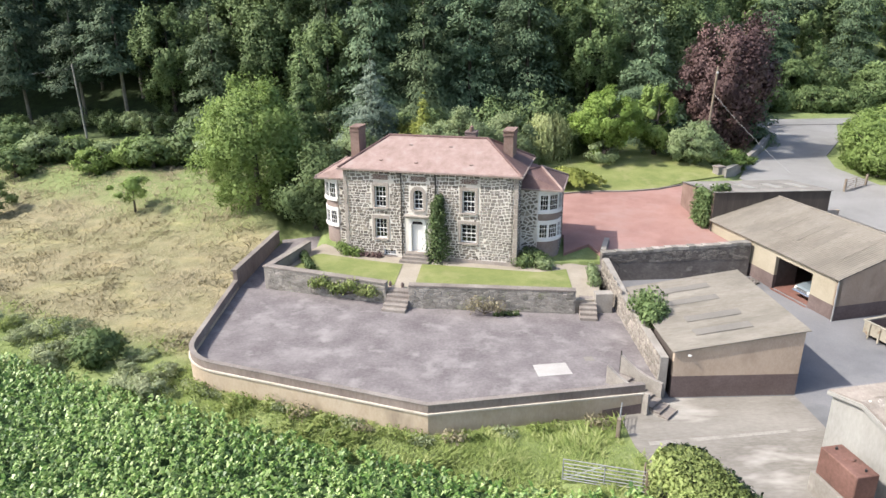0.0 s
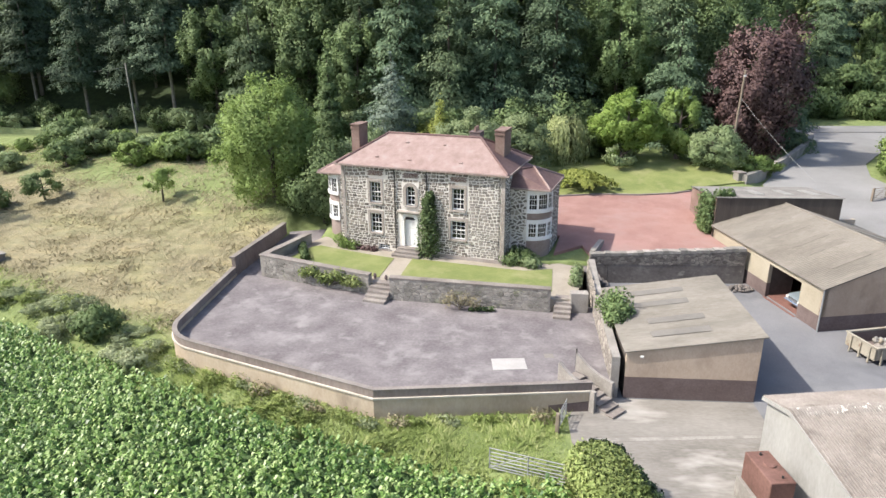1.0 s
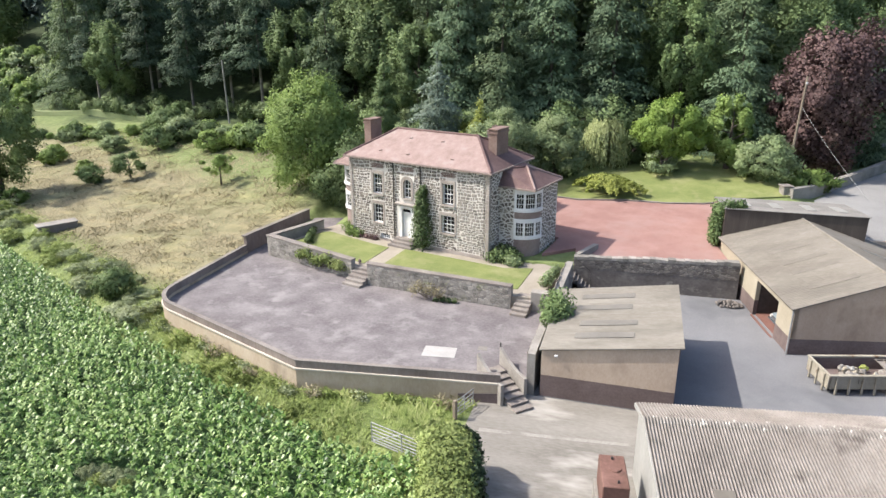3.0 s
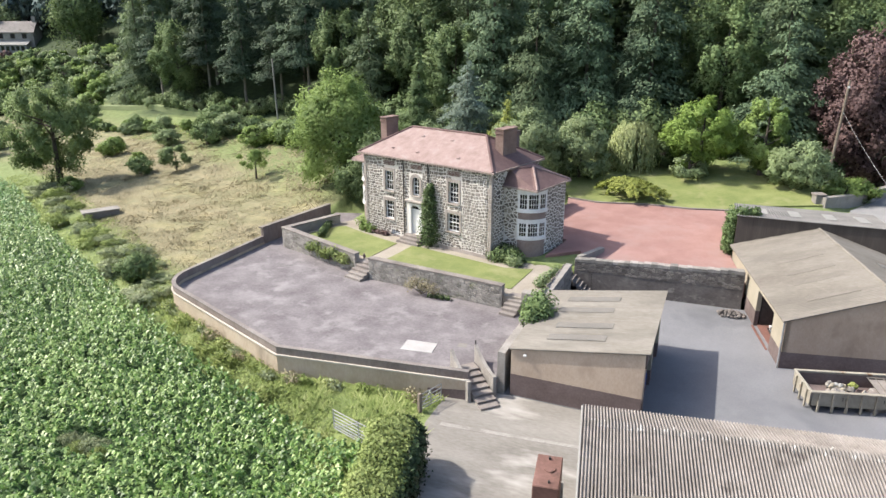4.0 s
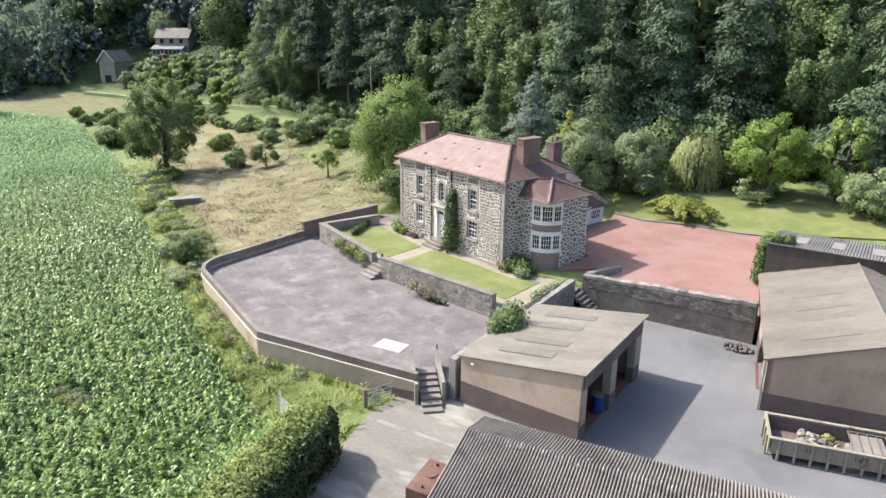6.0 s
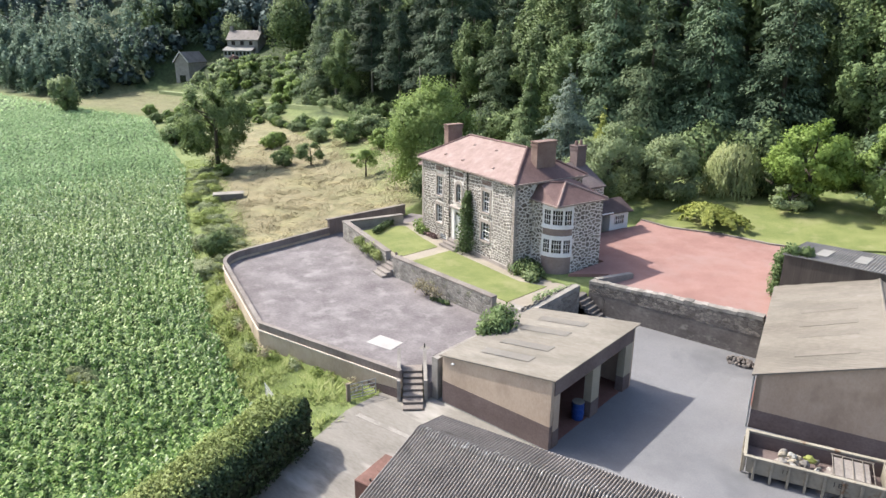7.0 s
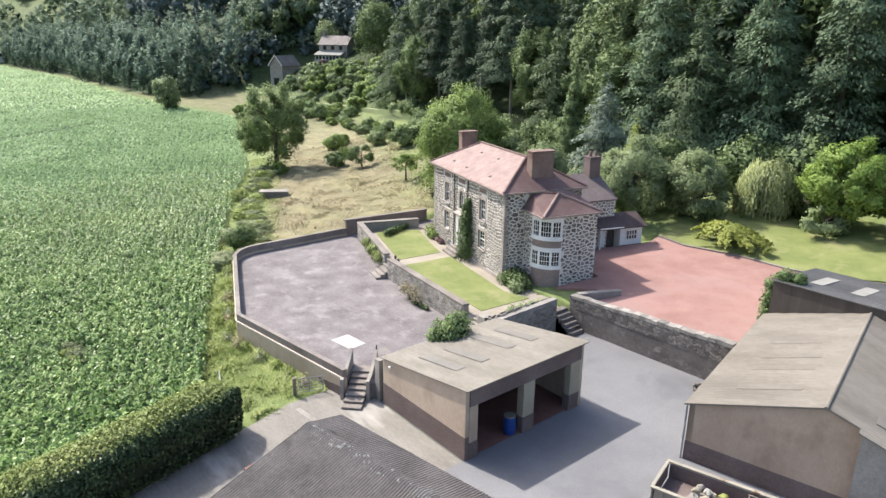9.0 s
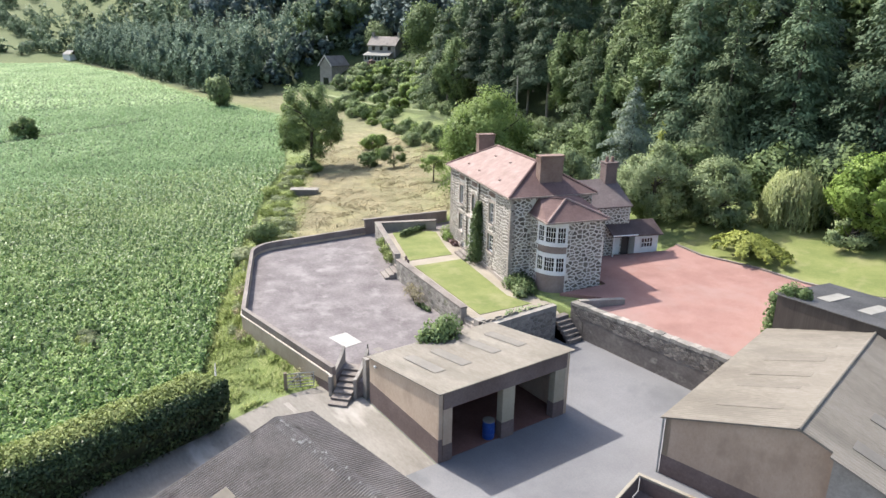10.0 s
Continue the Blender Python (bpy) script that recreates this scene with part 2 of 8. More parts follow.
M_BLUE = surface("blue_plastic", (0.009, 0.035, 0.156), (0.014, 0.051, 0.218), (0.023, 0.070, 0.265), 0.45, 1.0, 8.0, 0.05)
M_WOOD = surface("weathered_wood", (0.125, 0.098, 0.070), (0.187, 0.152, 0.117), (0.257, 0.218, 0.176), 0.9, 1.0, 10.0, 0.3, stretch=(6, 6, 0.6))
M_PATH = surface("buff_gravel_path", (0.211, 0.183, 0.148), (0.269, 0.238, 0.195), (0.328, 0.292, 0.246), 0.95, 0.5, 16.0, 0.2)
M_SLABEDGE = surface("pale_worn_concrete", (0.2, 0.187, 0.168), (0.27, 0.255, 0.232), (0.33, 0.315, 0.29), 0.92, 0.9, 9.0, 0.2, blot=(0.19, 0.176, 0.157), blot_scale=0.9, blot_at=(0.48, 0.6))
M_SLAB = surface("white_painted_slab", (0.275, 0.262, 0.25), (0.33, 0.317, 0.303), (0.375, 0.362, 0.348), 0.9, 0.7, 9.0, 0.1)
M_ROAD = surface("road_asphalt", (0.156, 0.152, 0.148), (0.203, 0.199, 0.195), (0.242, 0.238, 0.234), 0.9, 0.2, 10.0, 0.15)
L_BROAD = foliage("broad_leaves", (0.085, 0.13, 0.052), (0.15, 0.212, 0.088), (0.24, 0.312, 0.14), 0.34, 0.6, 0.16)
L_SPRUCE = foliage("spruce_needles", (0.058, 0.09, 0.046), (0.112, 0.156, 0.08), (0.185, 0.238, 0.122), 0.14, 0.65, 0.14)
L_LIGHT = foliage("light_green_leaves", (0.13, 0.188, 0.056), (0.205, 0.288, 0.088), (0.315, 0.402, 0.148), 0.4, 0.55, 0.1)
L_LIME = foliage("lime_green_leaves", (0.12, 0.19, 0.043), (0.195, 0.285, 0.07), (0.30, 0.385, 0.118), 0.4, 0.55, 0.1)
L_YELLOW = foliage("yellow_leaves", (0.171, 0.205, 0.045), (0.270, 0.305, 0.080), (0.37, 0.395, 0.13), 0.4, 0.55, 0.1)
L_FIR = foliage("conifer_needles", (0.050, 0.079, 0.047), (0.100, 0.150, 0.084), (0.178, 0.236, 0.13), 0.12, 0.65, 0.16)
# darker copy of the conifer needles, with the wood's shade in the colour
L_PINE = foliage("shaded_pine_needles", (0.026, 0.044, 0.028), (0.06, 0.092, 0.054), (0.13, 0.172, 0.098), 0.1, 0.65, 0.2)
L_BLUE = foliage("blue_spruce_needles", (0.12, 0.165, 0.128), (0.20, 0.255, 0.195), (0.30, 0.365, 0.275), 0.15)
L_ASH = foliage("ash_leaves", (0.11, 0.155, 0.06), (0.185, 0.25, 0.1), (0.29, 0.36, 0.16), 0.36, 0.6, 0.0)
L_COPPER = foliage("copper_leaves", (0.052, 0.031, 0.034), (0.105, 0.066, 0.064), (0.195, 0.13, 0.118), 0.15)
L_WILLOW = foliage("willow_leaves", (0.23, 0.28, 0.125), (0.345, 0.39, 0.185), (0.48, 0.515, 0.27), 0.5, 0.55, 0.0)
L_SILVER = foliage("grey_green_leaves", (0.165, 0.218, 0.11), (0.262, 0.33, 0.17), (0.375, 0.435, 0.245), 0.45, 0.55, 0.1)
L_PALE = foliage("pale_scrub_leaves", (0.19, 0.225, 0.125), (0.27, 0.31, 0.175), (0.37, 0.40, 0.25), 0.4, 0.6, 0.12)
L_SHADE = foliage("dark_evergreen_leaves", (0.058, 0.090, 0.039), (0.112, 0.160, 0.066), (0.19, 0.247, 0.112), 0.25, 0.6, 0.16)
L_MAIZE = foliage("maize_leaves", (0.05, 0.115, 0.025), (0.178, 0.302, 0.07), (0.37, 0.47, 0.185), 0.34, 0.42, 0.0, 0.12, 0.4, 0.8)
# paler and bluer than the near maize: distance haze in the colour
L_FIELD = foliage("hazed_maize_leaves", (0.15, 0.25, 0.106), (0.268, 0.398, 0.183), (0.4, 0.52, 0.285), 0.36, 0.6, 0.0, 0.06, 0.12, 0.5)
L_GRASS = foliage("long_grass", (0.165, 0.218, 0.066), (0.25, 0.31, 0.1), (0.36, 0.405, 0.175), 0.4, 0.7, 0.0, 0.5, 0.16, 0.3)
L_TUSSOCK = foliage("tussock_blades", (0.15, 0.205, 0.06), (0.255, 0.31, 0.105), (0.40, 0.42, 0.2), 0.35, 0.7, 0.0, 0.8, 0.12, 0.5)
L_HAY = foliage("dry_grass", (0.21, 0.185, 0.116), (0.295, 0.262, 0.17), (0.395, 0.354, 0.246), 0.3, 0.8, 0.0, 0.3, 0.1, 0.35)
# one hedge in two tones: sunlight in the first, east-side shade in the second
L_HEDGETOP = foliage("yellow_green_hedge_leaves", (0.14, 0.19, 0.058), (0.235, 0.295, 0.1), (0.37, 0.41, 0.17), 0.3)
L_HEDGE_SHADE = foliage("shaded_hedge_leaves", (0.013, 0.027, 0.01), (0.03, 0.054, 0.019), (0.072, 0.11, 0.044), 0.03, 0.5, 0.0, 0.9, 0.3, 0.45)
# near-black fill: shade inside the hedge and a far doorway, as colour
M_SHADEFILL = surface("near_black_shade", (0.012, 0.016, 0.008), (0.022, 0.028, 0.014), (0.035, 0.042, 0.022), 0.95, 1.0, 8.0, 0.5)
# three far leaf colours with haze mixed in as blue; the hill's also shade
L_PLANT = foliage("hazed_plantation_needles", (0.098, 0.145, 0.108), (0.145, 0.205, 0.15), (0.205, 0.272, 0.2), 0.25, 0.75, 0.0, 0.04, 0.08, 0.14)
L_HILL = foliage("shaded_hazed_hill_needles", (0.052, 0.077, 0.077), (0.085, 0.12, 0.116), (0.125, 0.17, 0.158), 0.12, 0.7, 0.0, 0.03)
L_FAR = foliage("hazed_distant_leaves", (0.09, 0.138, 0.092), (0.145, 0.2, 0.13), (0.21, 0.272, 0.18), 0.4, 0.7, 0.0, 0.05)

# ---------- mesh helpers ----------


def mesh_from(name, verts, faces, mat, smooth=False):
    me = bpy.data.meshes.new(name)
    me.from_pydata([tuple(v) for v in verts], [], [tuple(f) for f in faces])
    me.materials.append(mat)
    if smooth:
        me.polygons.foreach_set("use_smooth", [True] * len(me.polygons))
    me.update()
    return me


def quads_mesh(name, co, mat, nrm=None):
    """co: array (n, 4, 3) or (n, 3, 3) of separate leaves; nrm: the side of the crown that each leaf belongs to, for soft shading."""
    n, m = co.shape[:2]
    if nrm is not None:
        nrm = nrm / (np.linalg.norm(nrm, axis=1, keepdims=True) + 1e-9)
        flat = np.cross(co[:, 1] - co[:, 0], co[:, 2] - co[:, 0])
        back = np.sum(flat * nrm, axis=1) < 0
        co = co.copy()
        co[back] = co[back][:, ::-1]
    me = bpy.data.meshes.new(name)
    me.vertices.add(n * m)
    me.vertices.foreach_set("co", np.ascontiguousarray(co, dtype=np.float32).ravel())
    me.loops.add(n * m)
    me.loops.foreach_set("vertex_index", np.arange(n * m, dtype=np.int32))
    me.polygons.add(n)
    me.polygons.foreach_set("loop_start", np.arange(0, n * m, m, dtype=np.int32))
    me.materials.append(mat)
    me.update(calc_edges=True)
    if nrm is not None:
        me.normals_split_custom_set(np.repeat(nrm, m, axis=0).tolist())
    return me


def thing(name, label, category, at=(0, 0, 0), rz=0.0, group="", kind=""):
    e = new(name)
    e.empty_display_size = 0.3
    e.matrix_world = pose(*at, 0, 0, rz)
    return tagged(e, label, category, group, kind)


def part(name, data, material=None, parent=None, label="", m=None):
    """One mesh object, from a bmesh or a ready mesh, under a thing or a part."""
    if isinstance(data, bmesh.types.BMesh):
        me = bpy.data.meshes.new(name)
        data.to_mesh(me)
        data.free()
        me.materials.append(material)
        data = me
    ob = new(name, data)
    if parent is not None:
        ob.parent = parent
    if m is not None:
        ob.matrix_local = m
    if label:
        ob["label"] = label
    return ob


def setting(name, data, material, label, category):
    return tagged(part(name, data, material), label, category, kind="structure")


def box(bm, x0, x1, y0, y1, z0, z1, bevel=0.0):
    m = Matrix.Translation(((x0 + x1) / 2, (y0 + y1) / 2, (z0 + z1) / 2)) @ Matrix.Diagonal((x1 - x0, y1 - y0, z1 - z0, 1))
    vs = bmesh.ops.create_cube(bm, size=1.0, matrix=m)["verts"]
    if bevel:
        es = list({e for v in vs for e in v.link_edges})
        bmesh.ops.bevel(bm, geom=es, offset=bevel, segments=1, affect="EDGES")
    return bm


def boxes(*dims, bevel=0.0):
    bm = bmesh.new()
    for d in dims:
        box(bm, *d, bevel=bevel)
    return bm


def prism(bm, pts, z0, z1):
    """Upright prism over a plan polygon; z0, z1 are numbers or functions of (x, y)."""
    f0 = z0 if callable(z0) else (lambda x, y: z0)
    f1 = z1 if callable(z1) else (lambda x, y: z1)
    lo = [bm.verts.new((x, y, f0(x, y))) for x, y in pts]
    hi = [bm.verts.new((x, y, f1(x, y))) for x, y in pts]
    bm.faces.new(lo[::-1])
    bm.faces.new(hi)
    n = len(pts)
    for i in range(n):
        bm.faces.new((lo[i], lo[(i + 1) % n], hi[(i + 1) % n], hi[i]))
    bmesh.ops.recalc_face_normals(bm, faces=bm.faces)
    return bm


def plate(pts, thick):
    """A plane polygon of 3D points with thickness below it."""
    bm = bmesh.new()
    hi = [bm.verts.new(p) for p in pts]
    lo = [bm.verts.new((p[0], p[1], p[2] - thick)) for p in pts]
    bm.faces.new(hi)
    bm.faces.new(lo[::-1])
    n = len(pts)
    for i in range(n):
        bm.faces.new((hi[i], lo[i], lo[(i + 1) % n], hi[(i + 1) % n]))
    bmesh.ops.recalc_face_normals(bm, faces=bm.faces)
    return bm


def ribbon(path, half, z0, z1, bm=None, shift=0.0):
    """A wall along a plan path; z0 and z1 are numbers or lists along the path. Mitred at the bends."""
    bm = bm or bmesh.new()
    n = len(path)
    a0 = z0 if isinstance(z0, (list, tuple)) else [z0] * n
    a1 = z1 if isinstance(z1, (list, tuple)) else [z1] * n
    rows = []
    for i, p in enumerate(path):
        p = Vector(p)
        d0 = (p - Vector(path[i - 1])).normalized() if i else None
        d1 = (Vector(path[i + 1]) - p).normalized() if i < n - 1 else None
        d = ((d0 or d1) + (d1 or d0)).normalized()
        nrm = Vector((-d.y, d.x))
        k = 1.0 / max(0.4, nrm.dot(Vector((-(d0 or d1).y, (d0 or d1).x))))
        a, b = p + nrm * (shift + half) * k, p + nrm * (shift - half) * k
        rows.append([bm.verts.new((a.x, a.y, a0[i])), bm.verts.new((b.x, b.y, a0[i])),
                     bm.verts.new((b.x, b.y, a1[i])), bm.verts.new((a.x, a.y, a1[i]))])
    for r, s in zip(rows, rows[1:]):
        for j in range(4):
            bm.faces.new((r[j], r[(j + 1) % 4], s[(j + 1) % 4], s[j]))
    bm.faces.new(rows[0])
    bm.faces.new(rows[-1][::-1])
    bmesh.ops.recalc_face_normals(bm, faces=bm.faces)
    return bm


def tube(bm, pts, radii, sides=7):
    rings = []
    for i, p in enumerate(pts):
        p = Vector(p)
        d = (Vector(pts[min(i + 1, len(pts) - 1)]) - Vector(pts[max(i - 1, 0)])).normalized()
        s = d.orthogonal().normalized()
        t = d.cross(s)
        rings.append([bm.verts.new(p + (s * math.cos(a) + t * math.sin(a)) * radii[i]) for a in (2 * math.pi * k / sides for k in range(sides))])
    for a, b in zip(rings, rings[1:]):
        for k in range(sides):
            bm.faces.new((a[k], a[(k + 1) % sides], b[(k + 1) % sides], b[k]))
    bm.faces.new(rings[0][::-1])
    bm.faces.new(rings[-1])
    return bm


def cylinder(bm, x, y, z0, z1, r0, r1=None, sides=14):
    return tube(bm, [(x, y, z0), (x, y, z1)], [r0, r0 if r1 is None else r1], sides)


# ---------- the lie of the land ----------
def interp(v, xs, ys):
    return float(np.interp(v, xs, ys))


def field_edge(x):
    return interp(x, [-600, -413, -300, -209, -163, -135, -113, -55, -39, -19, -4, 5.5, 7.0], [60, 63, 70.5, 69.4, 68.3, 70.6, 72.6, 50, 41.2, 31.5, 24.8, 21.4, -300])


def wood_edge(x):
    return interp(x, [-700, -413, -300, -209, -178, -165, -159, -148, -96, -70, -45, -22, -4, 14, 30, 46, 70, 400],
                  [62, 67, 74, 73, 74, 79, 97, 98, 97, 84, 84, 79, 71, 75, 79, 101, 106, 120])


def smooth(a, b, v):
    t = min(1.0, max(0.0, (v - a) / (b - a)))
    return t * t * (3 - 2 * t)


def land(x, y):
    d = y - field_edge(x)
    wild = interp(d, [-0.5, 0.6, 4.5, 12, 18, 23, 30, 60], [-2.35, -1.8, -1.5, -0.9, -0.3, 0.6, 2.0, 3.2])
    ys = 45.4 - 0.2868 * (x + 0.43) if x < 9.6 else 43.15 + (x - 11.5) * 0.045 if x < 22.0 else 48.8
    garden = interp(y, [ys - 0.1, ys + 0.1, 58.6, 60, 66, 74], [-1.28, 0.6, 1.05, 1.5, 2.65, 3.2])
    passage = interp(y, [42.2, 52, 56, 60, 66, 74], [-1.28, -0.35, 0.5, 1.2, 2.5, 3.2])
    garden = passage + (garden - passage) * smooth(-9.6, -8.6, x)
    lane = interp(y, [44, 52, 60, 95], [-1.28, 0.5, 1.3, 2.0])
    farm = garden + (lane - garden) * smooth(28.0, 30.6, x)
    xw = interp(y, [41.5, 49.8, 54, 60], [-13.35, -12.2, -12.6, -14.0])
    w = smooth(xw - interp(y, [50, 60], [0.1, 2.0]), xw + 0.7, x) * (1 - smooth(80, 90, y) * (1 - smooth(27, 33, x)))
    z = wild + (farm - wild) * w
    if y < field_edge(x) + 5 and x > -12.6:
        g = smooth(-0.8, 1.8, y - interp(x, [-39, -19, -4, 5.5, 9], [41.2, 31.5, 24.8, 21.4, 19.5])) if x < 9 else 1.0
        g = max(g, smooth(6.6, 9.2, x))
        z = -2.35 + (-1.28 + 2.35) * g
    h = y - wood_edge(x)
    if h > 0:
        z += 0.42 * h if h > 6 else 0.035 * h * h * 2
    if x < -415:
        z += 0.17 * (-415 - x) * smooth(-60, 40, y + (-415 - x) * 0.35)
    return min(z, 110.0)


# ---------- ground ----------
def axis(stops):
    out = []
    for a, b, step in stops:
        n = max(1, round((b - a) / step))
        out += [a + (b - a) * i / n for i in range(n)]
    return out + [stops[-1][1]]


def ground_material():
    """Meadow straw, green verge, dark green field floor and near-black wood floor, laid out by the lie of the land."""
    m, nt, out = nodes_of("meadow_ground")
    geo = nt.nodes.new("ShaderNodeNewGeometry")
    at = nt.nodes.new("ShaderNodeAttribute")
    at.attribute_name = "cover"
    sep = nt.nodes.new("ShaderNodeSeparateColor")
    nt.links.new(at.outputs["Color"], sep.inputs[0])
    p = geo.outputs["Position"]
    n1, n2, n3 = noise_of(nt, p, 0.12, 5), noise_of(nt, p, 1.3, 6, 0.7), noise_of(nt, p, 9.0, 5, 0.7)
    straw = ramp_of(nt, n2, [(0.3, (0.178, 0.155, 0.092)), (0.5, (0.24, 0.21, 0.132)), (0.7, (0.3, 0.265, 0.178))])
    green = ramp_of(nt, n2, [(0.3, (0.122, 0.162, 0.055)), (0.5, (0.172, 0.215, 0.08)), (0.7, (0.235, 0.27, 0.122))])
    tall = mix_of(nt, ramp_of(nt, n1, [(0.42, (0, 0, 0)), (0.62, (1, 1, 1))]), straw, green)
    tall = mix_of(nt, 0.25, straw, tall)
    st2 = nd(nt, "ShaderNodeMapping", Scale=(0.35, 1.0, 1.0), Rotation=(0, 0, 0.3))
    nt.links.new(p, st2.inputs["Vector"])
    n4 = noise_of(nt, st2.outputs[0], 0.55, 5, 0.6)
    tall = mix_of(nt, 0.5, tall, ramp_of(nt, n4, [(0.32, (0.22, 0.22, 0.12)), (0.5, (0.5, 0.5, 0.5)), (0.7, (0.78, 0.74, 0.62))]), "OVERLAY")
    col = mix_of(nt, sep.outputs[0], tall, green)
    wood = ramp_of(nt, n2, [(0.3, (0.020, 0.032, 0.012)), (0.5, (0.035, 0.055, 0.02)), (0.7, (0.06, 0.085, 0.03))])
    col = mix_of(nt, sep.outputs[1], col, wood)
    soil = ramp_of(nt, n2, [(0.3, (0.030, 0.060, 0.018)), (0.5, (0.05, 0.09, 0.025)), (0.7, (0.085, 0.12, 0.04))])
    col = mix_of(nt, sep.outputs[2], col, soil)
    col = mix_of(nt, 0.25, col, ramp_of(nt, n3, [(0.3, (0.02, 0.03, 0.01)), (0.7, (0.45, 0.45, 0.3))]), "OVERLAY")
    finish(nt, out, col, 0.95, 0.6, n3, 0.05)
    return m


M_GROUND = ground_material()
gx = axis([(-1300, -500, 40), (-500, -300, 12), (-300, -70, 6), (-70, -16, 1.5), (-16, -12, 0.35), (-12, 21.6, 0.8), (21.6, 22.4, 0.1), (22.4, 36, 0.8), (36, 70, 2.5), (70, 150, 10), (150, 500, 35)])
gy = axis([(-400, -40, 30), (-40, 10, 4), (10, 42.6, 0.7), (42.6, 44.0, 0.1), (44.0, 48.2, 0.7), (48.2, 49.2, 0.2), (49.2, 62, 0.7), (62, 110, 1.5), (110, 200, 6), (200, 500, 30)])
gv = [(x, y, land(x, y) + 0.10 * noise.noise((x * 0.35, y * 0.35, 0)) * (1 if not (-13 < x < 34 and y > 19 or x > 7) else 0.12)) for y in gy for x in gx]
W = len(gx)
gf = [(j * W + i, j * W + i + 1, (j + 1) * W + i + 1, (j + 1) * W + i) for j in range(len(gy) - 1) for i in range(W - 1)]
gm = mesh_from("ground", gv, gf, M_GROUND, True)
ca = gm.color_attributes.new("cover", "FLOAT_COLOR", "POINT")
cover = []
for x, y, z in gv:
    d = y - field_edge(x)
    wob = 1.2 * noise.noise((x * 0.2, y * 0.2, 3))
    green = 1 - smooth(3.0, 6.5, d + wob) if x < -13 else 1.0
    green = max(green, 0.2 * (1 - smooth(-88, -62, x + 4 * wob)))
    green = max(green, smooth(19, 27, d + 2 * wob) if x < -13 else 0)
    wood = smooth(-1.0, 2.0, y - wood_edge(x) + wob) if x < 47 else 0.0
    # far meadow darkened too: shade of trees and hedges put into the colour
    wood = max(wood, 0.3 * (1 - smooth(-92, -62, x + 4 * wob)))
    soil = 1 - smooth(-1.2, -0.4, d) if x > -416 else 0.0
    if x < -416:
        green, wood = 1.0, 0.5 + 0.3 * noise.noise((x * 0.03, y * 0.03, 1))
    cover += [green, wood, soil, 1.0]
ca.data.foreach_set("color", cover)
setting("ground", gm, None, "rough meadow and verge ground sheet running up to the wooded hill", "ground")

YARD, TERR, LAWN = -1.25, -0.36, 0.50

def yard_z(x, y):
    """The yard rises gently to the retaining wall and to the barn."""
    return YARD + 0.42 * max(smooth(36.5, 43.0, y), smooth(18.5, 24.5, x))


def draped(pts, zf, step, depth):
    """A paved sheet over a plan polygon that follows a height, with thickness below it."""
    bm = bmesh.new()
    bm.faces.new([bm.verts.new((x, y, 0)) for x, y in pts])
    for k, no in ((0, (1, 0, 0)), (1, (0, 1, 0))):
        c = min(p[k] for p in pts) + step
        while c < max(p[k] for p in pts):
            bmesh.ops.bisect_plane(bm, geom=bm.verts[:] + bm.edges[:] + bm.faces[:], plane_co=[c if k == 0 else 0, c if k == 1 else 0, 0], plane_no=no)
            c += step
    top = list(bm.faces)
    for v in bm.verts:
        v.co.z = zf(v.co.x, v.co.y)
    low = bmesh.ops.extrude_face_region(bm, geom=top)["geom"]
    for v in low:
        if isinstance(v, bmesh.types.BMVert):
            v.co.z -= depth
    bmesh.ops.recalc_face_normals(bm, faces=bm.faces)
    return bm


# yard surfaces
setting("yard", draped([(10.9, 28.5), (17.9, 28.5), (17.9, 24.5), (45, 29.0), (45, 43.4), (11.2, 43.4)], yard_z, 1.0, 0.5), M_YARD,
        "grey asphalt farmyard between the sheds", "yard")
setting("pavement", prism(bmesh.new(), [(11.3, 14.0), (12.8, 9.0), (17, 4), (45, 8.0), (45, 28.9), (17.9, 24.4), (17.9, 28.45), (10.9, 28.45), (8.6, 27.0), (8.6, 24.6), (9.2, 22.6)], YARD - 0.3, YARD + 0.004),
        M_CONCRETE, "pale worn concrete apron below the terrace wall", "pavement")

setting("apron_strip", prism(bmesh.new(), [(9.3, 24.62), (17.4, 25.5), (17.4, 25.72), (9.3, 24.9)], YARD - 0.1, YARD + 0.012), M_SLABEDGE, "pale worn concrete strip across the apron", "pavement")

# terrace: perimeter wall path from the lane beside the house round to the garden steps
BEND, WEND = (-0.66, 25.95), (9.75, 27.35)
ARC_C, ARC_R = (-10.6, 33.0), 2.9


def arc_points(a0, a1, n):
    return [(ARC_C[0] + ARC_R * math.cos(radians(a0 + (a1 - a0) * k / n)), ARC_C[1] + ARC_R * math.sin(radians(a0 + (a1 - a0) * k / n))) for k in range(n + 1)]


ARC = arc_points(182, 246, 12)
STEP_AT = (-13.45, 41.5)
FAR_AT = (-12.3, 49.8)
LOW = [STEP_AT] + ARC + [BEND, WEND]
terr_poly = [(-13.4, 41.5)] + ARC + [BEND, WEND, (8.55, 28.75), (9.25, 29.5), (10.85, 28.0), (11.3, 37.5), (-11.5, 43.0)]
setting("terrace", prism(bmesh.new(), terr_poly, -1.6, TERR), M_TARMAC, "mottled mauve-grey tarmac terrace in front of the house", "terrace")
lane_poly = [(-13.4, 41.5), (-12.25, 50.5), (-8.2, 51.5), (-8.9, 46.8), (-11.2, 41.6)]
setting("side_lane", prism(bmesh.new(), lane_poly, -1.6, lambda x, y: TERR + 0.004 + max(0, y - 42) * 0.05), M_TARMAC,
        "tarmac lane rising beside the house", "lane")

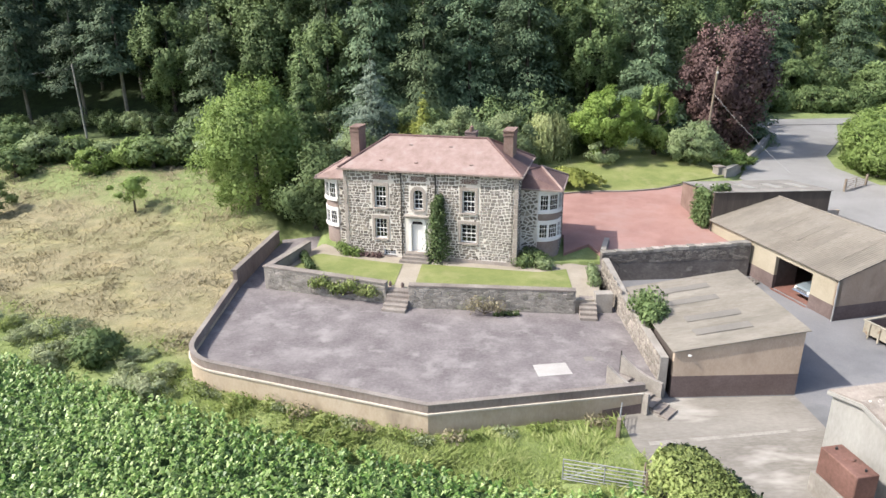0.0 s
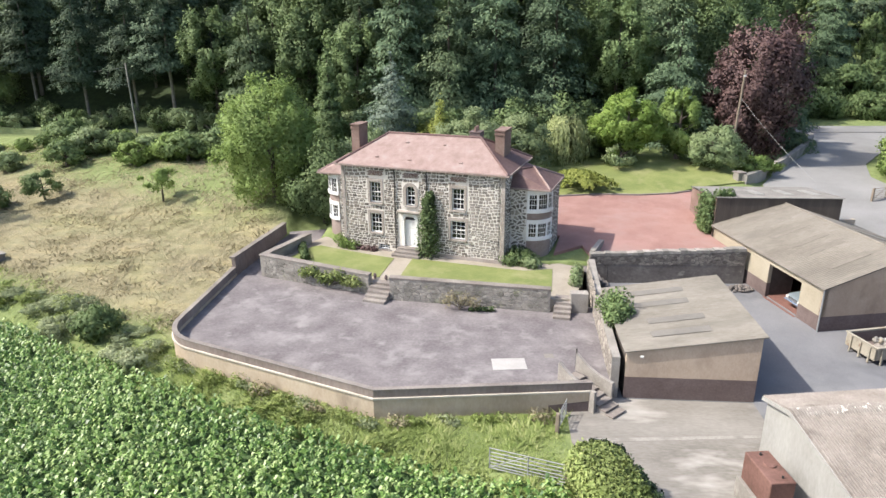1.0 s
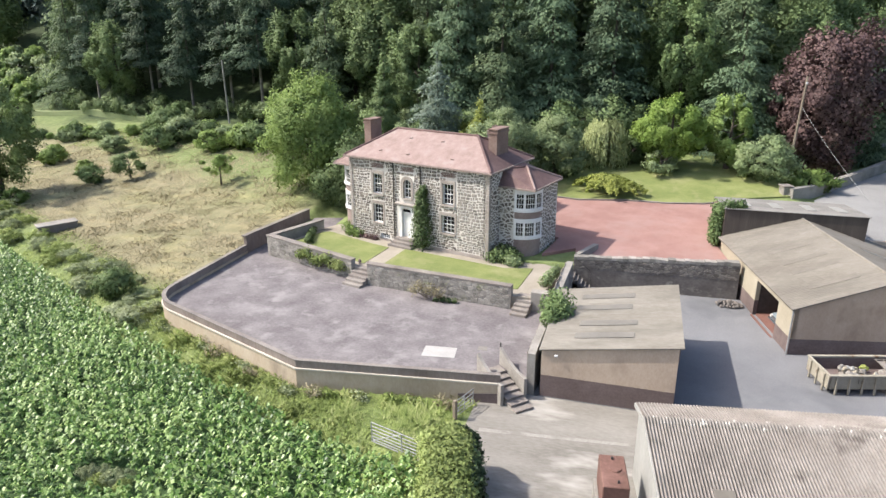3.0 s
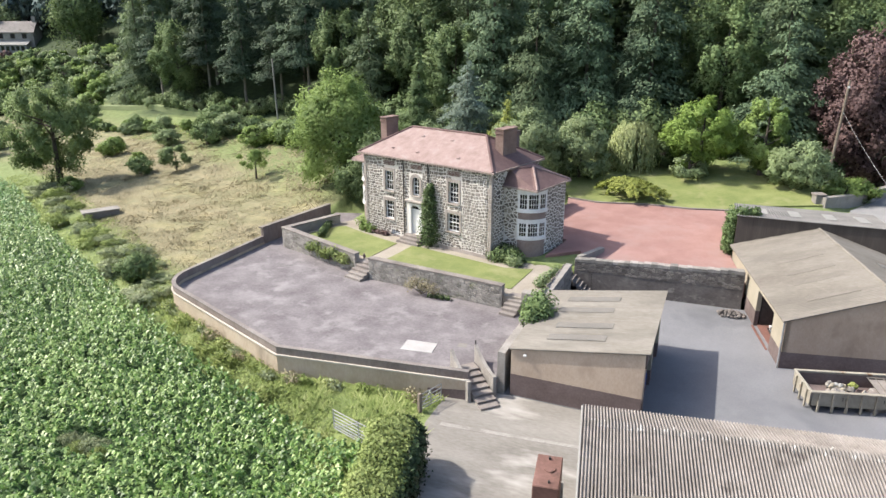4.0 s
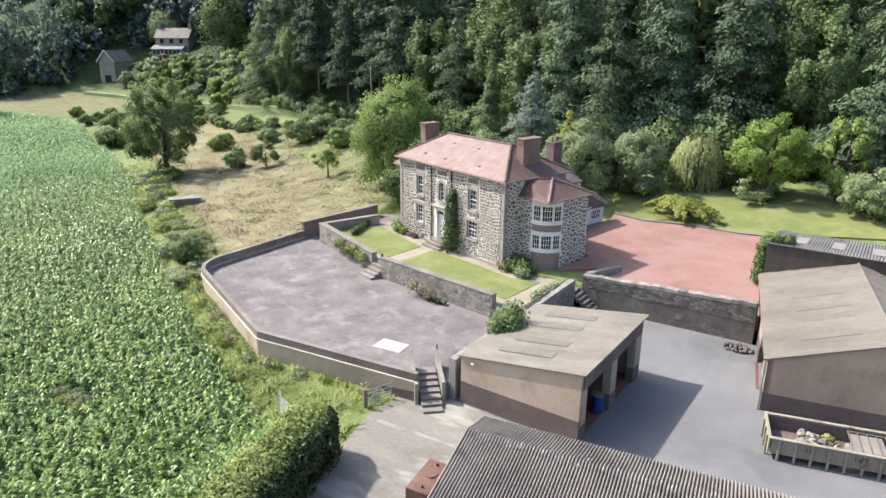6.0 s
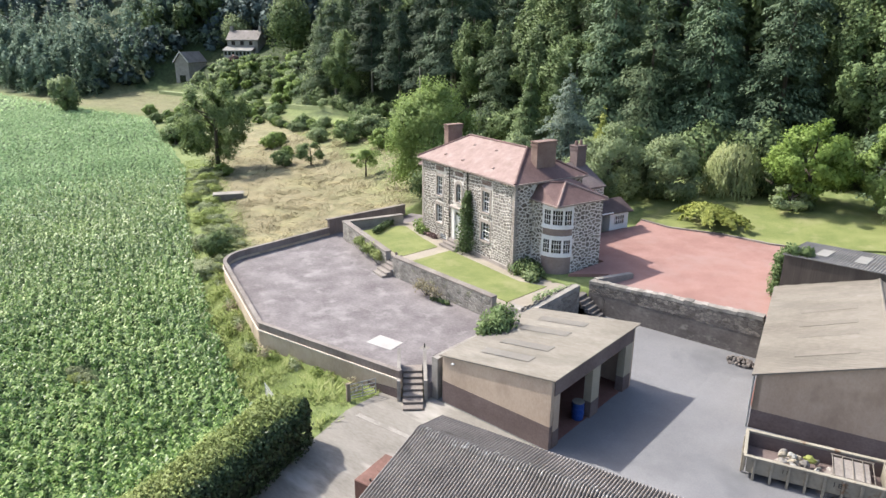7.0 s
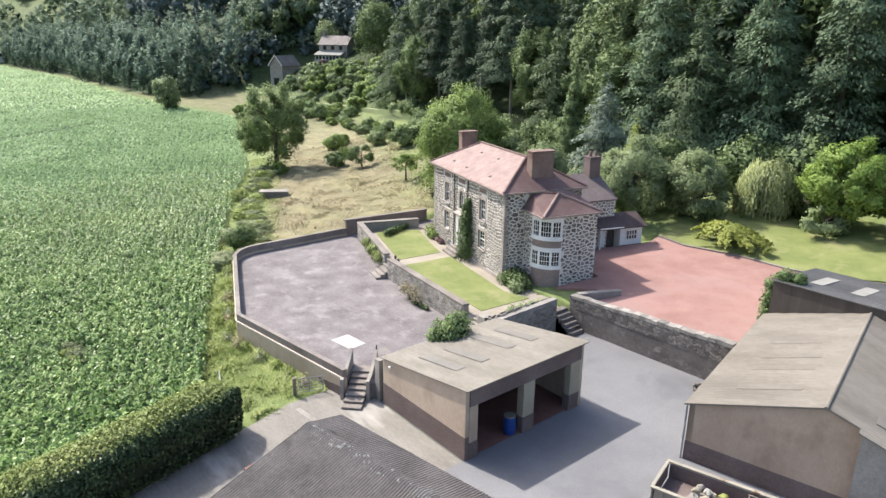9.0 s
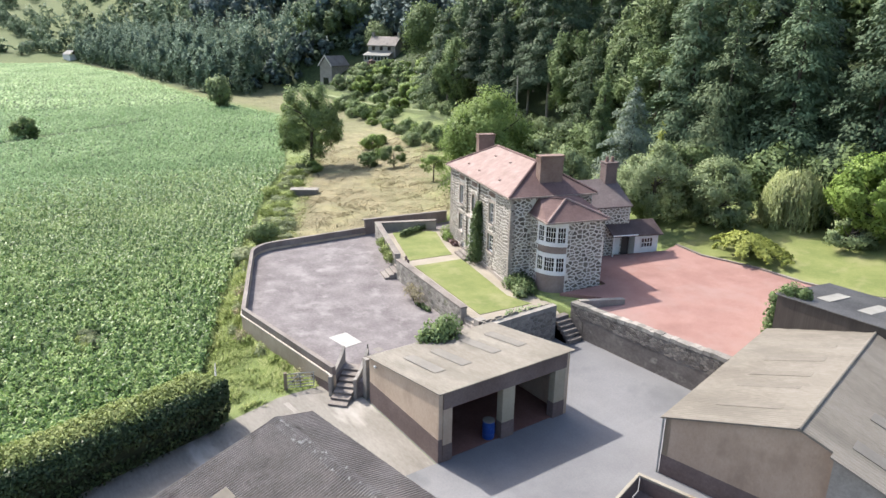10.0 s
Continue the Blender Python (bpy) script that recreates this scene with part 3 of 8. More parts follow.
wall = thing("terrace_wall", "sand-rendered curved terrace wall with dark brown parapet", "wall", kind="structure")
part("body", ribbon(LOW, 0.14, -2.4, -0.17), M_RENDER, wall)
part("parapet", ribbon(LOW, 0.115, -0.17, 0.28), M_INNER, wall, "dark weathered brown parapet")
part("moulding", ribbon(LOW, 0.085, -0.19, -0.11, shift=-0.12), M_MOULD, wall, "pale moulded string course")
mix_at = lambda k: (BEND[0] + (WEND[0] - BEND[0]) * k, BEND[1] + (WEND[1] - BEND[1]) * k)
part("plinth", ribbon([mix_at(0.8), mix_at(0.998)], 0.02, -1.6, [-0.85, -0.7], shift=-0.15), M_PLINTH, wall, "dark band at the foot of the wall")
part("coping", ribbon(LOW, 0.135, 0.28, 0.33), M_COPING, wall, "thin weathered coping")
wall = thing("lane_wall", "brown weathered wall along the lane beside the house", "wall", kind="structure")
part("body", ribbon([STEP_AT, FAR_AT], 0.14, -1.6, [0.98, 0.98]), M_INNER, wall)
part("coping", ribbon([(STEP_AT[0] - 0.02, STEP_AT[1] - 0.15), FAR_AT], 0.19, 0.98, 1.1), M_COPING, wall)

# front garden, raised on a stone wall
G_NW, G_NE = (-11.25, 41.65), (-9.35, 46.6)
G_WS, G_ES, G_SE = (-3.2, 38.95), (-1.75, 38.2), (8.45, 36.85)
HX = Vector((0.9613, -0.2757))
HY = Vector((0.2757, 0.9613))
HC = Vector((-0.428, 44.443))


def hw(x, y):
    p = HC + HX * x + HY * y
    return (p.x, p.y)


lawn_poly = [G_NW, G_WS, (-2.95, 39.3), (-1.75, 39.0), G_ES, G_SE, (10.0, 36.9), (11.2, 42.4), hw(9.4, 1.6), hw(6.0, 0.2), hw(-6.3, 0.2), hw(-8.8, 1.5), G_NE]
setting("garden_ground", prism(bmesh.new(), lawn_poly, -1.5, LAWN - 0.03), M_PATH, "buff gravel paths of the front garden", "garden")


def garden_wall(name, path, top, label):
    w = thing(name, label, "garden wall", kind="structure")
    part("core", ribbon(path, 0.2, -1.4, [t - 0.1 for t in top]), M_WALLFILL, w)
    part("coping", ribbon(path, 0.25, [t - 0.1 for t in top], top), M_COPING, w, "flat grey stone coping")
    return w


gw = [garden_wall("garden_wall", [G_NE, G_NW, G_WS], [1.3, 1.3, 1.05], "rubble stone garden wall beside the steps with climbing plant"),
      garden_wall("garden_wall", [G_ES, G_SE], [1.2, 1.2], "long rubble stone retaining wall of the front lawn")]


setting("lawn_west", prism(bmesh.new(), [(-10.2, 42.6), (-9.6, 42.3), (-2.75, 39.75), (-2.3, 43.5), (-4.5, 44.3), (-8.3, 45.95), (-8.9, 45.7)], 0.3, LAWN), M_LAWN,
        "close-mown front lawn west of the path", "lawn")
setting("lawn_east", prism(bmesh.new(), [(-1.45, 39.4), (8.6, 38.0), (8.95, 42.0), (7.0, 41.55), (-0.95, 43.5)], 0.3, LAWN), M_LAWN,
        "close-mown front lawn east of the path", "lawn")


def flight(name, foot, way, width, z0, rises, rise, tread, label, group=""):
    """Steps climbing from foot along way."""
    ang = math.degrees(math.atan2(way[1], way[0])) - 90
    t = thing(name, label, "steps", (*foot, 0), ang, group)
    for k in range(rises):
        part("step", boxes((-width / 2, width / 2, k * tread, (rises + 0.4) * tread, z0 + k * rise - 0.02, z0 + (k + 1) * rise), bevel=0.02), M_COPING, t)
    return t


flight("garden_steps", (-2.75, 37.35), (0.27, 0.96), 1.55, TERR, 5, 0.172, 0.36, "weathered stone steps from terrace up to the front path")
flight("garden_steps", (9.05, 35.65), (0.16, 0.98), 1.05, TERR, 5, 0.172, 0.34, "narrow stone steps beside the long garden wall")
post = thing("wall_pier", "square rubble stone pier beside narrow steps", "pier")
part("body", boxes((9.65, 10.75, 36.7, 37.3, TERR - 0.3, 0.92), bevel=0.03), M_WALLFILL, post)

# wall between terrace and shed, and the retaining walls of the red yard
shw = thing("boundary_wall", "rough whitewashed rubble wall between terrace and shed", "wall", kind="structure")
part("core", ribbon([(11.05, 28.5), (11.25, 36.0), (11.5, 41.6)], 0.2, -1.6, [1.05, 1.15, 1.42]), M_WALLFILL, shw)
yw = thing("yard_wall", "tall retaining wall of the red yard with rough pale top", "wall", kind="structure")
part("core", ribbon([(11.6, 43.15), (22.3, 43.62)], 0.22, -1.6, [1.2, 1.62]), M_DAMP, yw)
rc = np.random.default_rng(70)
u = 0.0
while u < 0.995:
    v = min(1.0, u + float(rc.uniform(0.03, 0.055)))
    h0 = 1.2 + 0.42 * u
    q = [(11.6 + 10.7 * k, 43.15 + 0.47 * k) for k in (u, v - 0.0015)]
    part("coping_stone", ribbon(q, float(rc.uniform(0.23, 0.28)), h0 - 0.06, h0 + float(rc.uniform(0.1, 0.19))), M_WALLSTONE, yw)
    u = v
lw = thing("corner_wall", "low rubble wall at the corner of the red yard", "wall", kind="structure")
part("core", ribbon([(11.8, 43.42), (12.85, 46.4)], 0.18, 0.0, [1.4, 1.25]), M_WALLFILL, lw)
red_edge = [(7.6, 58.6), (10.4, 58.0), (14.4, 58.8), (18.0, 58.7), (21.0, 59.3), (24.6, 61.0)]
red_poly = [(11.9, 43.5), (22.4, 43.9), (21.45, 48.45), (21.45, 54.9), (25.0, 57.5)] + red_edge[::-1] + [hw(4.6, 14.2), hw(3.6, 6.4), hw(9.0, 6.2), hw(9.3, 2.5), (11.4, 46.0)]
setting("red_yard", prism(bmesh.new(), red_poly, -0.2, lambda x, y: 0.82 + (y - 44) * 0.045), M_RED, "red gravel forecourt behind the house", "yard")
edge = thing("lawn_kerb", "low dark kerb along the upper lawn", "kerb", kind="structure")
part("body", ribbon(red_edge, 0.1, 0.6, [1.58, 1.56, 1.6, 1.6, 1.62, 1.68]), M_COPING, edge)
up = [(7.6, 58.7), (10.4, 58.1), (14.4, 58.9), (18.0, 58.8), (21.0, 59.4), (24.6, 61.1), (28.6, 62.2), (27.5, 66), (20, 71), (10, 73), (4.5, 66)]
up_z = lambda x, y: max(land(x, y), interp(y, [57, 60, 66, 74], [1.42, 1.62, 2.68, 3.2])) + 0.05
lawn_bm = draped(up, up_z, 0.7, 0.4)
setting("upper_lawn", lawn_bm, M_LAWN, "sloping mown lawn above the red forecourt", "lawn")

# lane and road behind
for k, poly in enumerate(([(35.5, 40), (60, 40), (60, 52), (33.0, 52), (35, 48)], [(33.0, 52), (60, 52), (60, 55), (46, 60), (30.3, 60), (30.0, 56)],
                          [(30.3, 60), (42.6, 60), (42.3, 67), (44.5, 72.5), (51, 81), (57, 91.8), (46, 91.2), (44.5, 84), (40, 77), (34.5, 70), (30.6, 63.5)])):
    setting("lane_%d" % (k + 1), prism(bmesh.new(), poly, -2.0, lambda x, y: interp(y, [44, 52, 60, 95], [-1.28, 0.5, 1.3, 2.0]) + 0.10), M_ROAD, "grey asphalt lane climbing to the road", "road")
setting("road", prism(bmesh.new(), [(30, 90.5), (160, 95), (160, 100), (30, 95.5)], 0.5, lambda x, y: 2.12), M_ROAD, "asphalt road along the foot of the hill", "road")

# ---------- farm sheds ----------
SX0, SX1, SY0, SY1 = 11.55, 17.95, 28.55, 36.5


def shed():
    t = thing("open_shed", "buff brick shed with two open bays and a pale fibre-cement roof", "shed")
    zr = lambda x: 1.33 + (x - 11.5) * 0.1535
    mid = -0.05
    bm = bmesh.new()
    prism(bm, [(SX0, SY0), (SX1, SY0), (SX1, SY0 + 0.22), (SX0, SY0 + 0.22)], mid, lambda x, y: zr(x) - 0.02)
    part("front_wall", bm, M_BLOCK, t)
    part("front_plinth", boxes((SX0, SX1, SY0 - 0.012, SY0 + 0.23, -1.6, mid)), M_PLINTH, t, "dark brick lower wall")
    bm = bmesh.new()
    prism(bm, [(SX0, SY1 - 0.22), (SX1, SY1 - 0.22), (SX1, SY1), (SX0, SY1)], -1.6, lambda x, y: zr(x) - 0.02)
    part("rear_wall", bm, M_BLOCK, t)
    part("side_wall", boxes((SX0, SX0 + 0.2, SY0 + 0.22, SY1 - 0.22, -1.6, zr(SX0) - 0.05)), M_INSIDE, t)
    for y0, y1 in ((SY0 + 0.24, SY0 + 0.74), (32.2, 32.95), (35.55, SY1 - 0.24)):
        part("pillar", boxes((SX1 - 0.4, SX1 + 0.02, y0, y1, mid - 0.35, 1.75), bevel=0.01), M_CREAM if y0 > 30 else M_BLOCK, t)
        part("pillar_base", boxes((SX1 - 0.41, SX1 + 0.035, y0 - 0.012, y1 + 0.012, -1.6, mid - 0.35)), M_PLINTH, t)
    part("lintel", boxes((SX1 - 0.3, SX1 + 0.06, SY0 + 0.235, SY1 - 0.23, 1.45, 2.24)), M_PLINTH, t, "dark fascia over the bays")
    part("floor", boxes((SX0 + 0.2, SX1 - 0.1, SY0 + 0.22, SY1 - 0.22, -1.6, YARD + 0.02)), M_REDFLOOR, t, "red brick floor")
    # corrugated roof
    n = 110
    vs, fs = [], []
    ya, yb2 = SY0 - 0.12, SY1 + 0.12
    for i in range(n + 1):
        y = ya + (yb2 - ya) * i / n
        dz = 0.026 * math.cos(i * math.pi)
        for x, o in ((SX0 - 0.12, 0), (SX1 + 0.2, 0), (SX0 - 0.12, -0.05), (SX1 + 0.2, -0.05)):
            vs.append((x, y, zr(x) + dz + o + 0.04))
    for i in range(n):
        a, b = i * 4, i * 4 + 4
        fs += [(a, a + 1, b + 1, b), (a + 3, a + 2, b + 2, b + 3), (a + 1, a + 3, b + 3, b + 1), (a + 2, a, b, b + 2)]
    fs += [(0, 2, 3, 1), (n * 4, n * 4 + 1, n * 4 + 3, n * 4 + 2)]
    part("roof", mesh_from("roof", vs, fs, M_SHEET), None, t, "pale weathered sheet roof")
    for x0, y0 in ((13.0, 29.7), (13.1, 31.2), (12.8, 33.3), (12.9, 34.9)):
        x1, y1 = x0 + 2.9, y0 + 0.62
        pts = [(x0, y0, zr(x0) + 0.069), (x1, y0, zr(x1) + 0.069), (x1, y1, zr(x1) + 0.069), (x0, y1, zr(x0) + 0.069)]
        part("rooflight", plate(pts, 0.012), M_SKYLIGHT, t, "grey translucent roof sheet")
    part("lamp", boxes((12.2, 12.36, SY0 - 0.14, SY0 - 0.01, 1.08, 1.18), bevel=0.02), M_WHITE, t, "small white wall lamp")
    return t


shed()

# barn, turned 12 degrees
BA = 12.28


def barn():
    t = thing("barn", "cream-rendered barn with brown plinth and grey sheet roof", "barn", (24.2, 36.0, 0), BA)
    L, wr, ez, rz, wt = 12.6, 5.0, 1.9, 3.6, 11.5
    d0, d1 = 2.1, 5.4
    sl = (rz - ez) / wr
    mid = 0.1
    for a, b, z0 in ((0, d0, mid), (d1, L, mid)):
        part("side_wall", boxes((0, 0.25, a, b, z0, ez)), M_CREAM, t)
        part("side_plinth", boxes((-0.012, 0.24, a, b, -1.6, z0)), M_PLINTH, t, "dark brick lower wall")
    part("door_lintel", boxes((0, 0.25, d0, d1, 1.45, ez)), M_CREAM, t)
    bm = bmesh.new()
    v = [(0, mid), (wr * 2 - 3.7, mid), (wr * 2 - 3.7, rz - sl * 1.3), (wr, rz), (0, ez)]
    a = [bm.verts.new((x, 0, z)) for x, z in v]
    b = [bm.verts.new((x, 0.25, z)) for x, z in v]
    bm.faces.new(a)
    bm.faces.new(b[::-1])
    for i in range(5):
        bm.faces.new((a[i], b[i], b[(i + 1) % 5], a[(i + 1) % 5]))
    bmesh.ops.recalc_face_normals(bm, faces=bm.faces)
    part("gable_wall", bm, M_BARNBRICK, t, "buff brick gable")
    part("gable_plinth", boxes((-0.012, 6.3, -0.012, 0.24, -1.6, mid)), M_PLINTH, t, "dark brick lower wall")
    bm = bmesh.new()
    prism(bm, [(6.3, -0.25), (wt, -0.25), (wt, 0.1), (6.3, 0.1)], -1.6, lambda x, y: rz - sl * (x - wr) - 0.1)
    part("stone_wall", bm, M_WALLFILL, t, "dark rubble stone wall")
    part("rear_wall", boxes((0, wt, L - 0.25, L, -1.6, ez)), M_BLOCK, t)
    part("far_wall", boxes((wt - 0.25, wt, 0.1, L - 0.25, -1.6, rz - sl * (wt - wr) - 0.1)), M_BLOCK, t)
    part("floor", boxes((0.2, 6.3, 0.25, L - 0.25, -1.6, -0.81)), M_REDFLOOR, t, "red brick floor")

    def pitch(x0, x1, y0, y1, z0, z1, mat, label):
        n = max(4, int((y1 - y0) / 0.09))
        vs, fs = [], []
        for i in range(n + 1):
            y = y0 + (y1 - y0) * i / n
            dz = 0.016 * (-1) ** i
            vs += [(x0, y, z0 + dz), (x1, y, z1 + dz), (x0, y, z0 - 0.06), (x1, y, z1 - 0.06)]
        for i in range(n):
            p, q = i * 4, i * 4 + 4
            fs += [(p, p + 1, q + 1, q), (p + 3, p + 2, q + 2, q + 3), (p + 1, p + 3, q + 3, q + 1), (p + 2, p, q, q + 2)]
        fs += [(0, 2, 3, 1), (n * 4, n * 4 + 1, n * 4 + 3, n * 4 + 2)]
        part("roof_slope", mesh_from("roof_slope", vs, fs, mat), None, t, label)

    pitch(-0.2, wr, -0.12, L + 0.1, ez + 0.0, rz + 0.06, M_BARNROOF, "pale weathered sheet roof")
    pitch(wr, 6.2, -0.12, -0.1 + 0.02, rz + 0.06, rz + 0.06 - 1.2 * sl, M_BARNROOF, "")
    pitch(wr, wt + 0.2, -0.1, L + 0.1, rz + 0.06, rz + 0.06 - (wt + 0.2 - wr) * sl, M_BARNROOF, "grey corrugated roof slope")
    pitch(6.2, wt + 0.2, -0.5, -0.1, rz + 0.06 - 1.2 * sl, rz + 0.06 - (wt + 0.2 - wr) * sl, M_BARNROOF, "")
    bm = bmesh.new()
    tube(bm, [(wr, -0.13, rz + 0.05), (wr, L + 0.12, rz + 0.05)], [0.08, 0.08], 8)
    part("ridge_cap", bm, M_BARNROOF, t)
    for y0, n in ((1.6, 1), (3.9, 2), (7.4, 1), (9.3, 1)):
        for k in range(n):
            x0 = 1.4
            x1 = 3.9
            y = y0 + k * 1.5
            pts = [(x0, y, ez + 0.008 + (x0 + 0.2) * (rz + 0.06 - ez) / 5.2), (x1, y, ez + 0.008 + (x1 + 0.2) * (rz + 0.06 - ez) / 5.2)]
            pts = [pts[0], pts[1], (x1, y + 0.55, pts[1][2]), (x0, y + 0.55, pts[0][2])]
            part("rooflight", plate(pts, 0.03), M_SKYLIGHT2, t, "grey translucent roof sheet")
    for y0 in (0.9, 3.6, 6.2):
        x0, x1 = 6.6, 9.4
        f = lambda x: rz + 0.06 - (x - wr) * sl + 0.028
        part("rooflight", plate([(x0, y0, f(x0)), (x1, y0, f(x1)), (x1, y0 + 0.7, f(x1)), (x0, y0 + 0.7, f(x0))], 0.03), M_SKYLIGHT, t, "grey translucent roof sheet")
    bm = bmesh.new()
    tube(bm, [(-0.1, -0.02, ez - 0.1), (-0.1, -0.02, YARD)], [0.05, 0.05], 8)
    part("downpipe", bm, M_GALV, t, "pale rainwater pipe")
    return t


barn()


def dark_shed():
    t = thing("clad_shed", "dark brown clad shed with corrugated roof and pale rooflights", "shed", (21.55, 48.5, 0), 1.0)
    Lx, D, zf, zb = 9.1, 6.2, 4.05, 3.35
    part("front_wall", boxes((0, Lx, 0, 0.15, -0.5, zf - 0.05)), M_DARKCLAD, t)
    bm = bmesh.new()
    prism(bm, [(0, 0.15), (0.2, 0.15), (0.2, D), (0, D)], -0.5, lambda x, y: zf - 0.05 + (zb - zf) * y / D)
    part("side_wall", bm, M_BRICK, t, "brick side wall")
    bm = bmesh.new()
    prism(bm, [(Lx - 0.2, 0.15), (Lx, 0.15), (Lx, D), (Lx - 0.2, D)], -0.5, lambda x, y: zf - 0.05 + (zb - zf) * y / D)
    part("side_wall", bm, M_DARKCLAD, t)
    part("rear_wall", boxes((0.2, Lx - 0.2, D - 0.15, D, -0.5, zb - 0.06)), M_DARKCLAD, t)
    n = 110
    vs, fs = [], []
    for i in range(n + 1):
        x = -0.1 + (Lx + 0.2) * i / n
        dz = 0.028 * (-1) ** i
        for y in (-0.1, D + 0.1):
            z = zf + (zb - zf) * y / D
            vs += [(x, y, z + dz), (x, y, z - 0.05)]
    for i in range(n):
        p, q = i * 4, i * 4 + 4
        fs += [(p, q, q + 2, p + 2), (p + 1, p + 3, q + 3, q + 1), (p, p + 1, q + 1, q), (p + 2, q + 2, q + 3, p + 3)]
    part("roof", mesh_from("roof", vs, fs, M_SHEDROOF), None, t, "grey corrugated roof")
    for x0 in (1.3, 3.4, 5.6, 7.6):
        f = lambda y: zf + (zb - zf) * y / D + 0.035
        part("rooflight", plate([(x0, 1.6, f(1.6)), (x0 + 0.7, 1.6, f(1.6)), (x0 + 0.7, 4.2, f(4.2)), (x0, 4.2, f(4.2))], 0.03), M_PALESHEET, t, "pale translucent roof sheet")
    return t


dark_shed()

# corrugated shed by the apron, turned 9.8 degrees
NA = 9.8


def corrugated_shed():
    t = thing("corrugated_shed", "long pale-walled shed under a weathered corrugated roof", "shed", (16.1, 23.45, 0), NA)
    L = 24.0
    prof = [(0.0, 2.2), (-1.75, 2.62), (-9.0, 0.95)]
    n = int(L / 0.118) * 6
    for (y0, z0), (y1, z1), nm in ((prof[0], prof[1], "north"), (prof[1], prof[2], "south")):
        vs, fs = [], []
        for i in range(n + 1):
            x = L * i / n
            dz = (0.03, 0.02, -0.04, -0.105, -0.04, 0.02)[i % 6]
            vs += [(x, y0, z0 + dz), (x, y1, z1 + dz), (x, y0, z0 - 0.14), (x, y1, z1 - 0.14)]
        for i in range(n):
            p, q = i * 4, i * 4 + 4
            fs += [(p, p + 1, q + 1, q), (p + 3, p + 2, q + 2, q + 3), (p + 1, p + 3, q + 3, q + 1), (p + 2, p, q, q + 2)]
        fs += [(0, 2, 3, 1)]
        part("roof_slope", mesh_from("roof_slope", vs, fs, M_SHEET2), None, t, "weathered grey-brown corrugated roof slope")
    vs, fs = [], []
    for i in range(n + 1):
        dz = (0.03, 0.02, -0.04, -0.105, -0.04, 0.02)[i % 6] + 0.022
        vs += [(L * i / n, y, z + dz) for y, z in ((-1.5, 2.56), (-1.75, 2.625), (-2.05, 2.551))]
    for i in range(n):
        fs += [(i * 3 + k, i * 3 + k + 1, i * 3 + k + 4, i * 3 + k + 3) for k in (0, 1)]
    part("ridge_cap", mesh_from("ridge_cap", vs, fs, M_RIDGE_LIT), None, t, "worn corrugated ridge capping, sunlit crests painted as pale spots")
    part("verge_board", plate([(-0.06, 0.0, 2.16), (0.0, 0.0, 2.16), (0.0, -1.75, 2.58), (-0.06, -1.75, 2.58)], 0.16), M_GABLE, t, "pale verge board")
    part("verge_board", plate([(-0.06, -1.75, 2.58), (0.0, -1.75, 2.58), (0.0, -9.0, 0.91), (-0.06, -9.0, 0.91)], 0.16), M_GABLE, t, "pale verge board")
    f = lambda y: 2.62 + (y + 1.75) * 1.67 / 7.25 + 0.03
    part("rooflight", plate([(1.8, -6.3, f(-6.3)), (2.5, -6.3, f(-6.3)), (2.5, -4.8, f(-4.8)), (1.8, -4.8, f(-4.8))], 0.03), M_SKYLIGHT2, t, "pale translucent roof sheet")
    bm = bmesh.new()
    v = [(-0.15, -1.6), (-8.7, -1.6), (-8.7, 0.95), (-1.75, 2.55), (-0.15, 2.12)]
    a = [bm.verts.new((0.12, y, z)) for y, z in v]
    b = [bm.verts.new((0.32, y, z)) for y, z in v]
    bm.faces.new(a)
    bm.faces.new(b[::-1])
    for i in range(5):
        bm.faces.new((a[i], b[i], b[(i + 1) % 5], a[(i + 1) % 5]))
    bmesh.ops.recalc_face_normals(bm, faces=bm.faces)
    part("gable_wall", bm, M_GABLE, t, "pale rendered gable")
    part("side_wall", boxes((0.32, L - 0.2, -0.35, -0.15, -1.6, 2.1)), M_BLOCK, t)
    part("side_wall", boxes((0.32, L - 0.2, -8.7, -8.5, -1.6, 0.95)), M_BLOCK, t)
    part("end_wall", boxes((L - 0.2, L, -8.7, -0.15, -1.6, 1.0)), M_BLOCK, t)
    return t


corrugated_shed()


# ---------- the house ----------
HZ = 0.4
EAVE = 6.85
house = thing("farmhouse", "rubble stone Georgian farmhouse with red hipped tile roof", "house", (HC.x, HC.y, 0), -16.0)


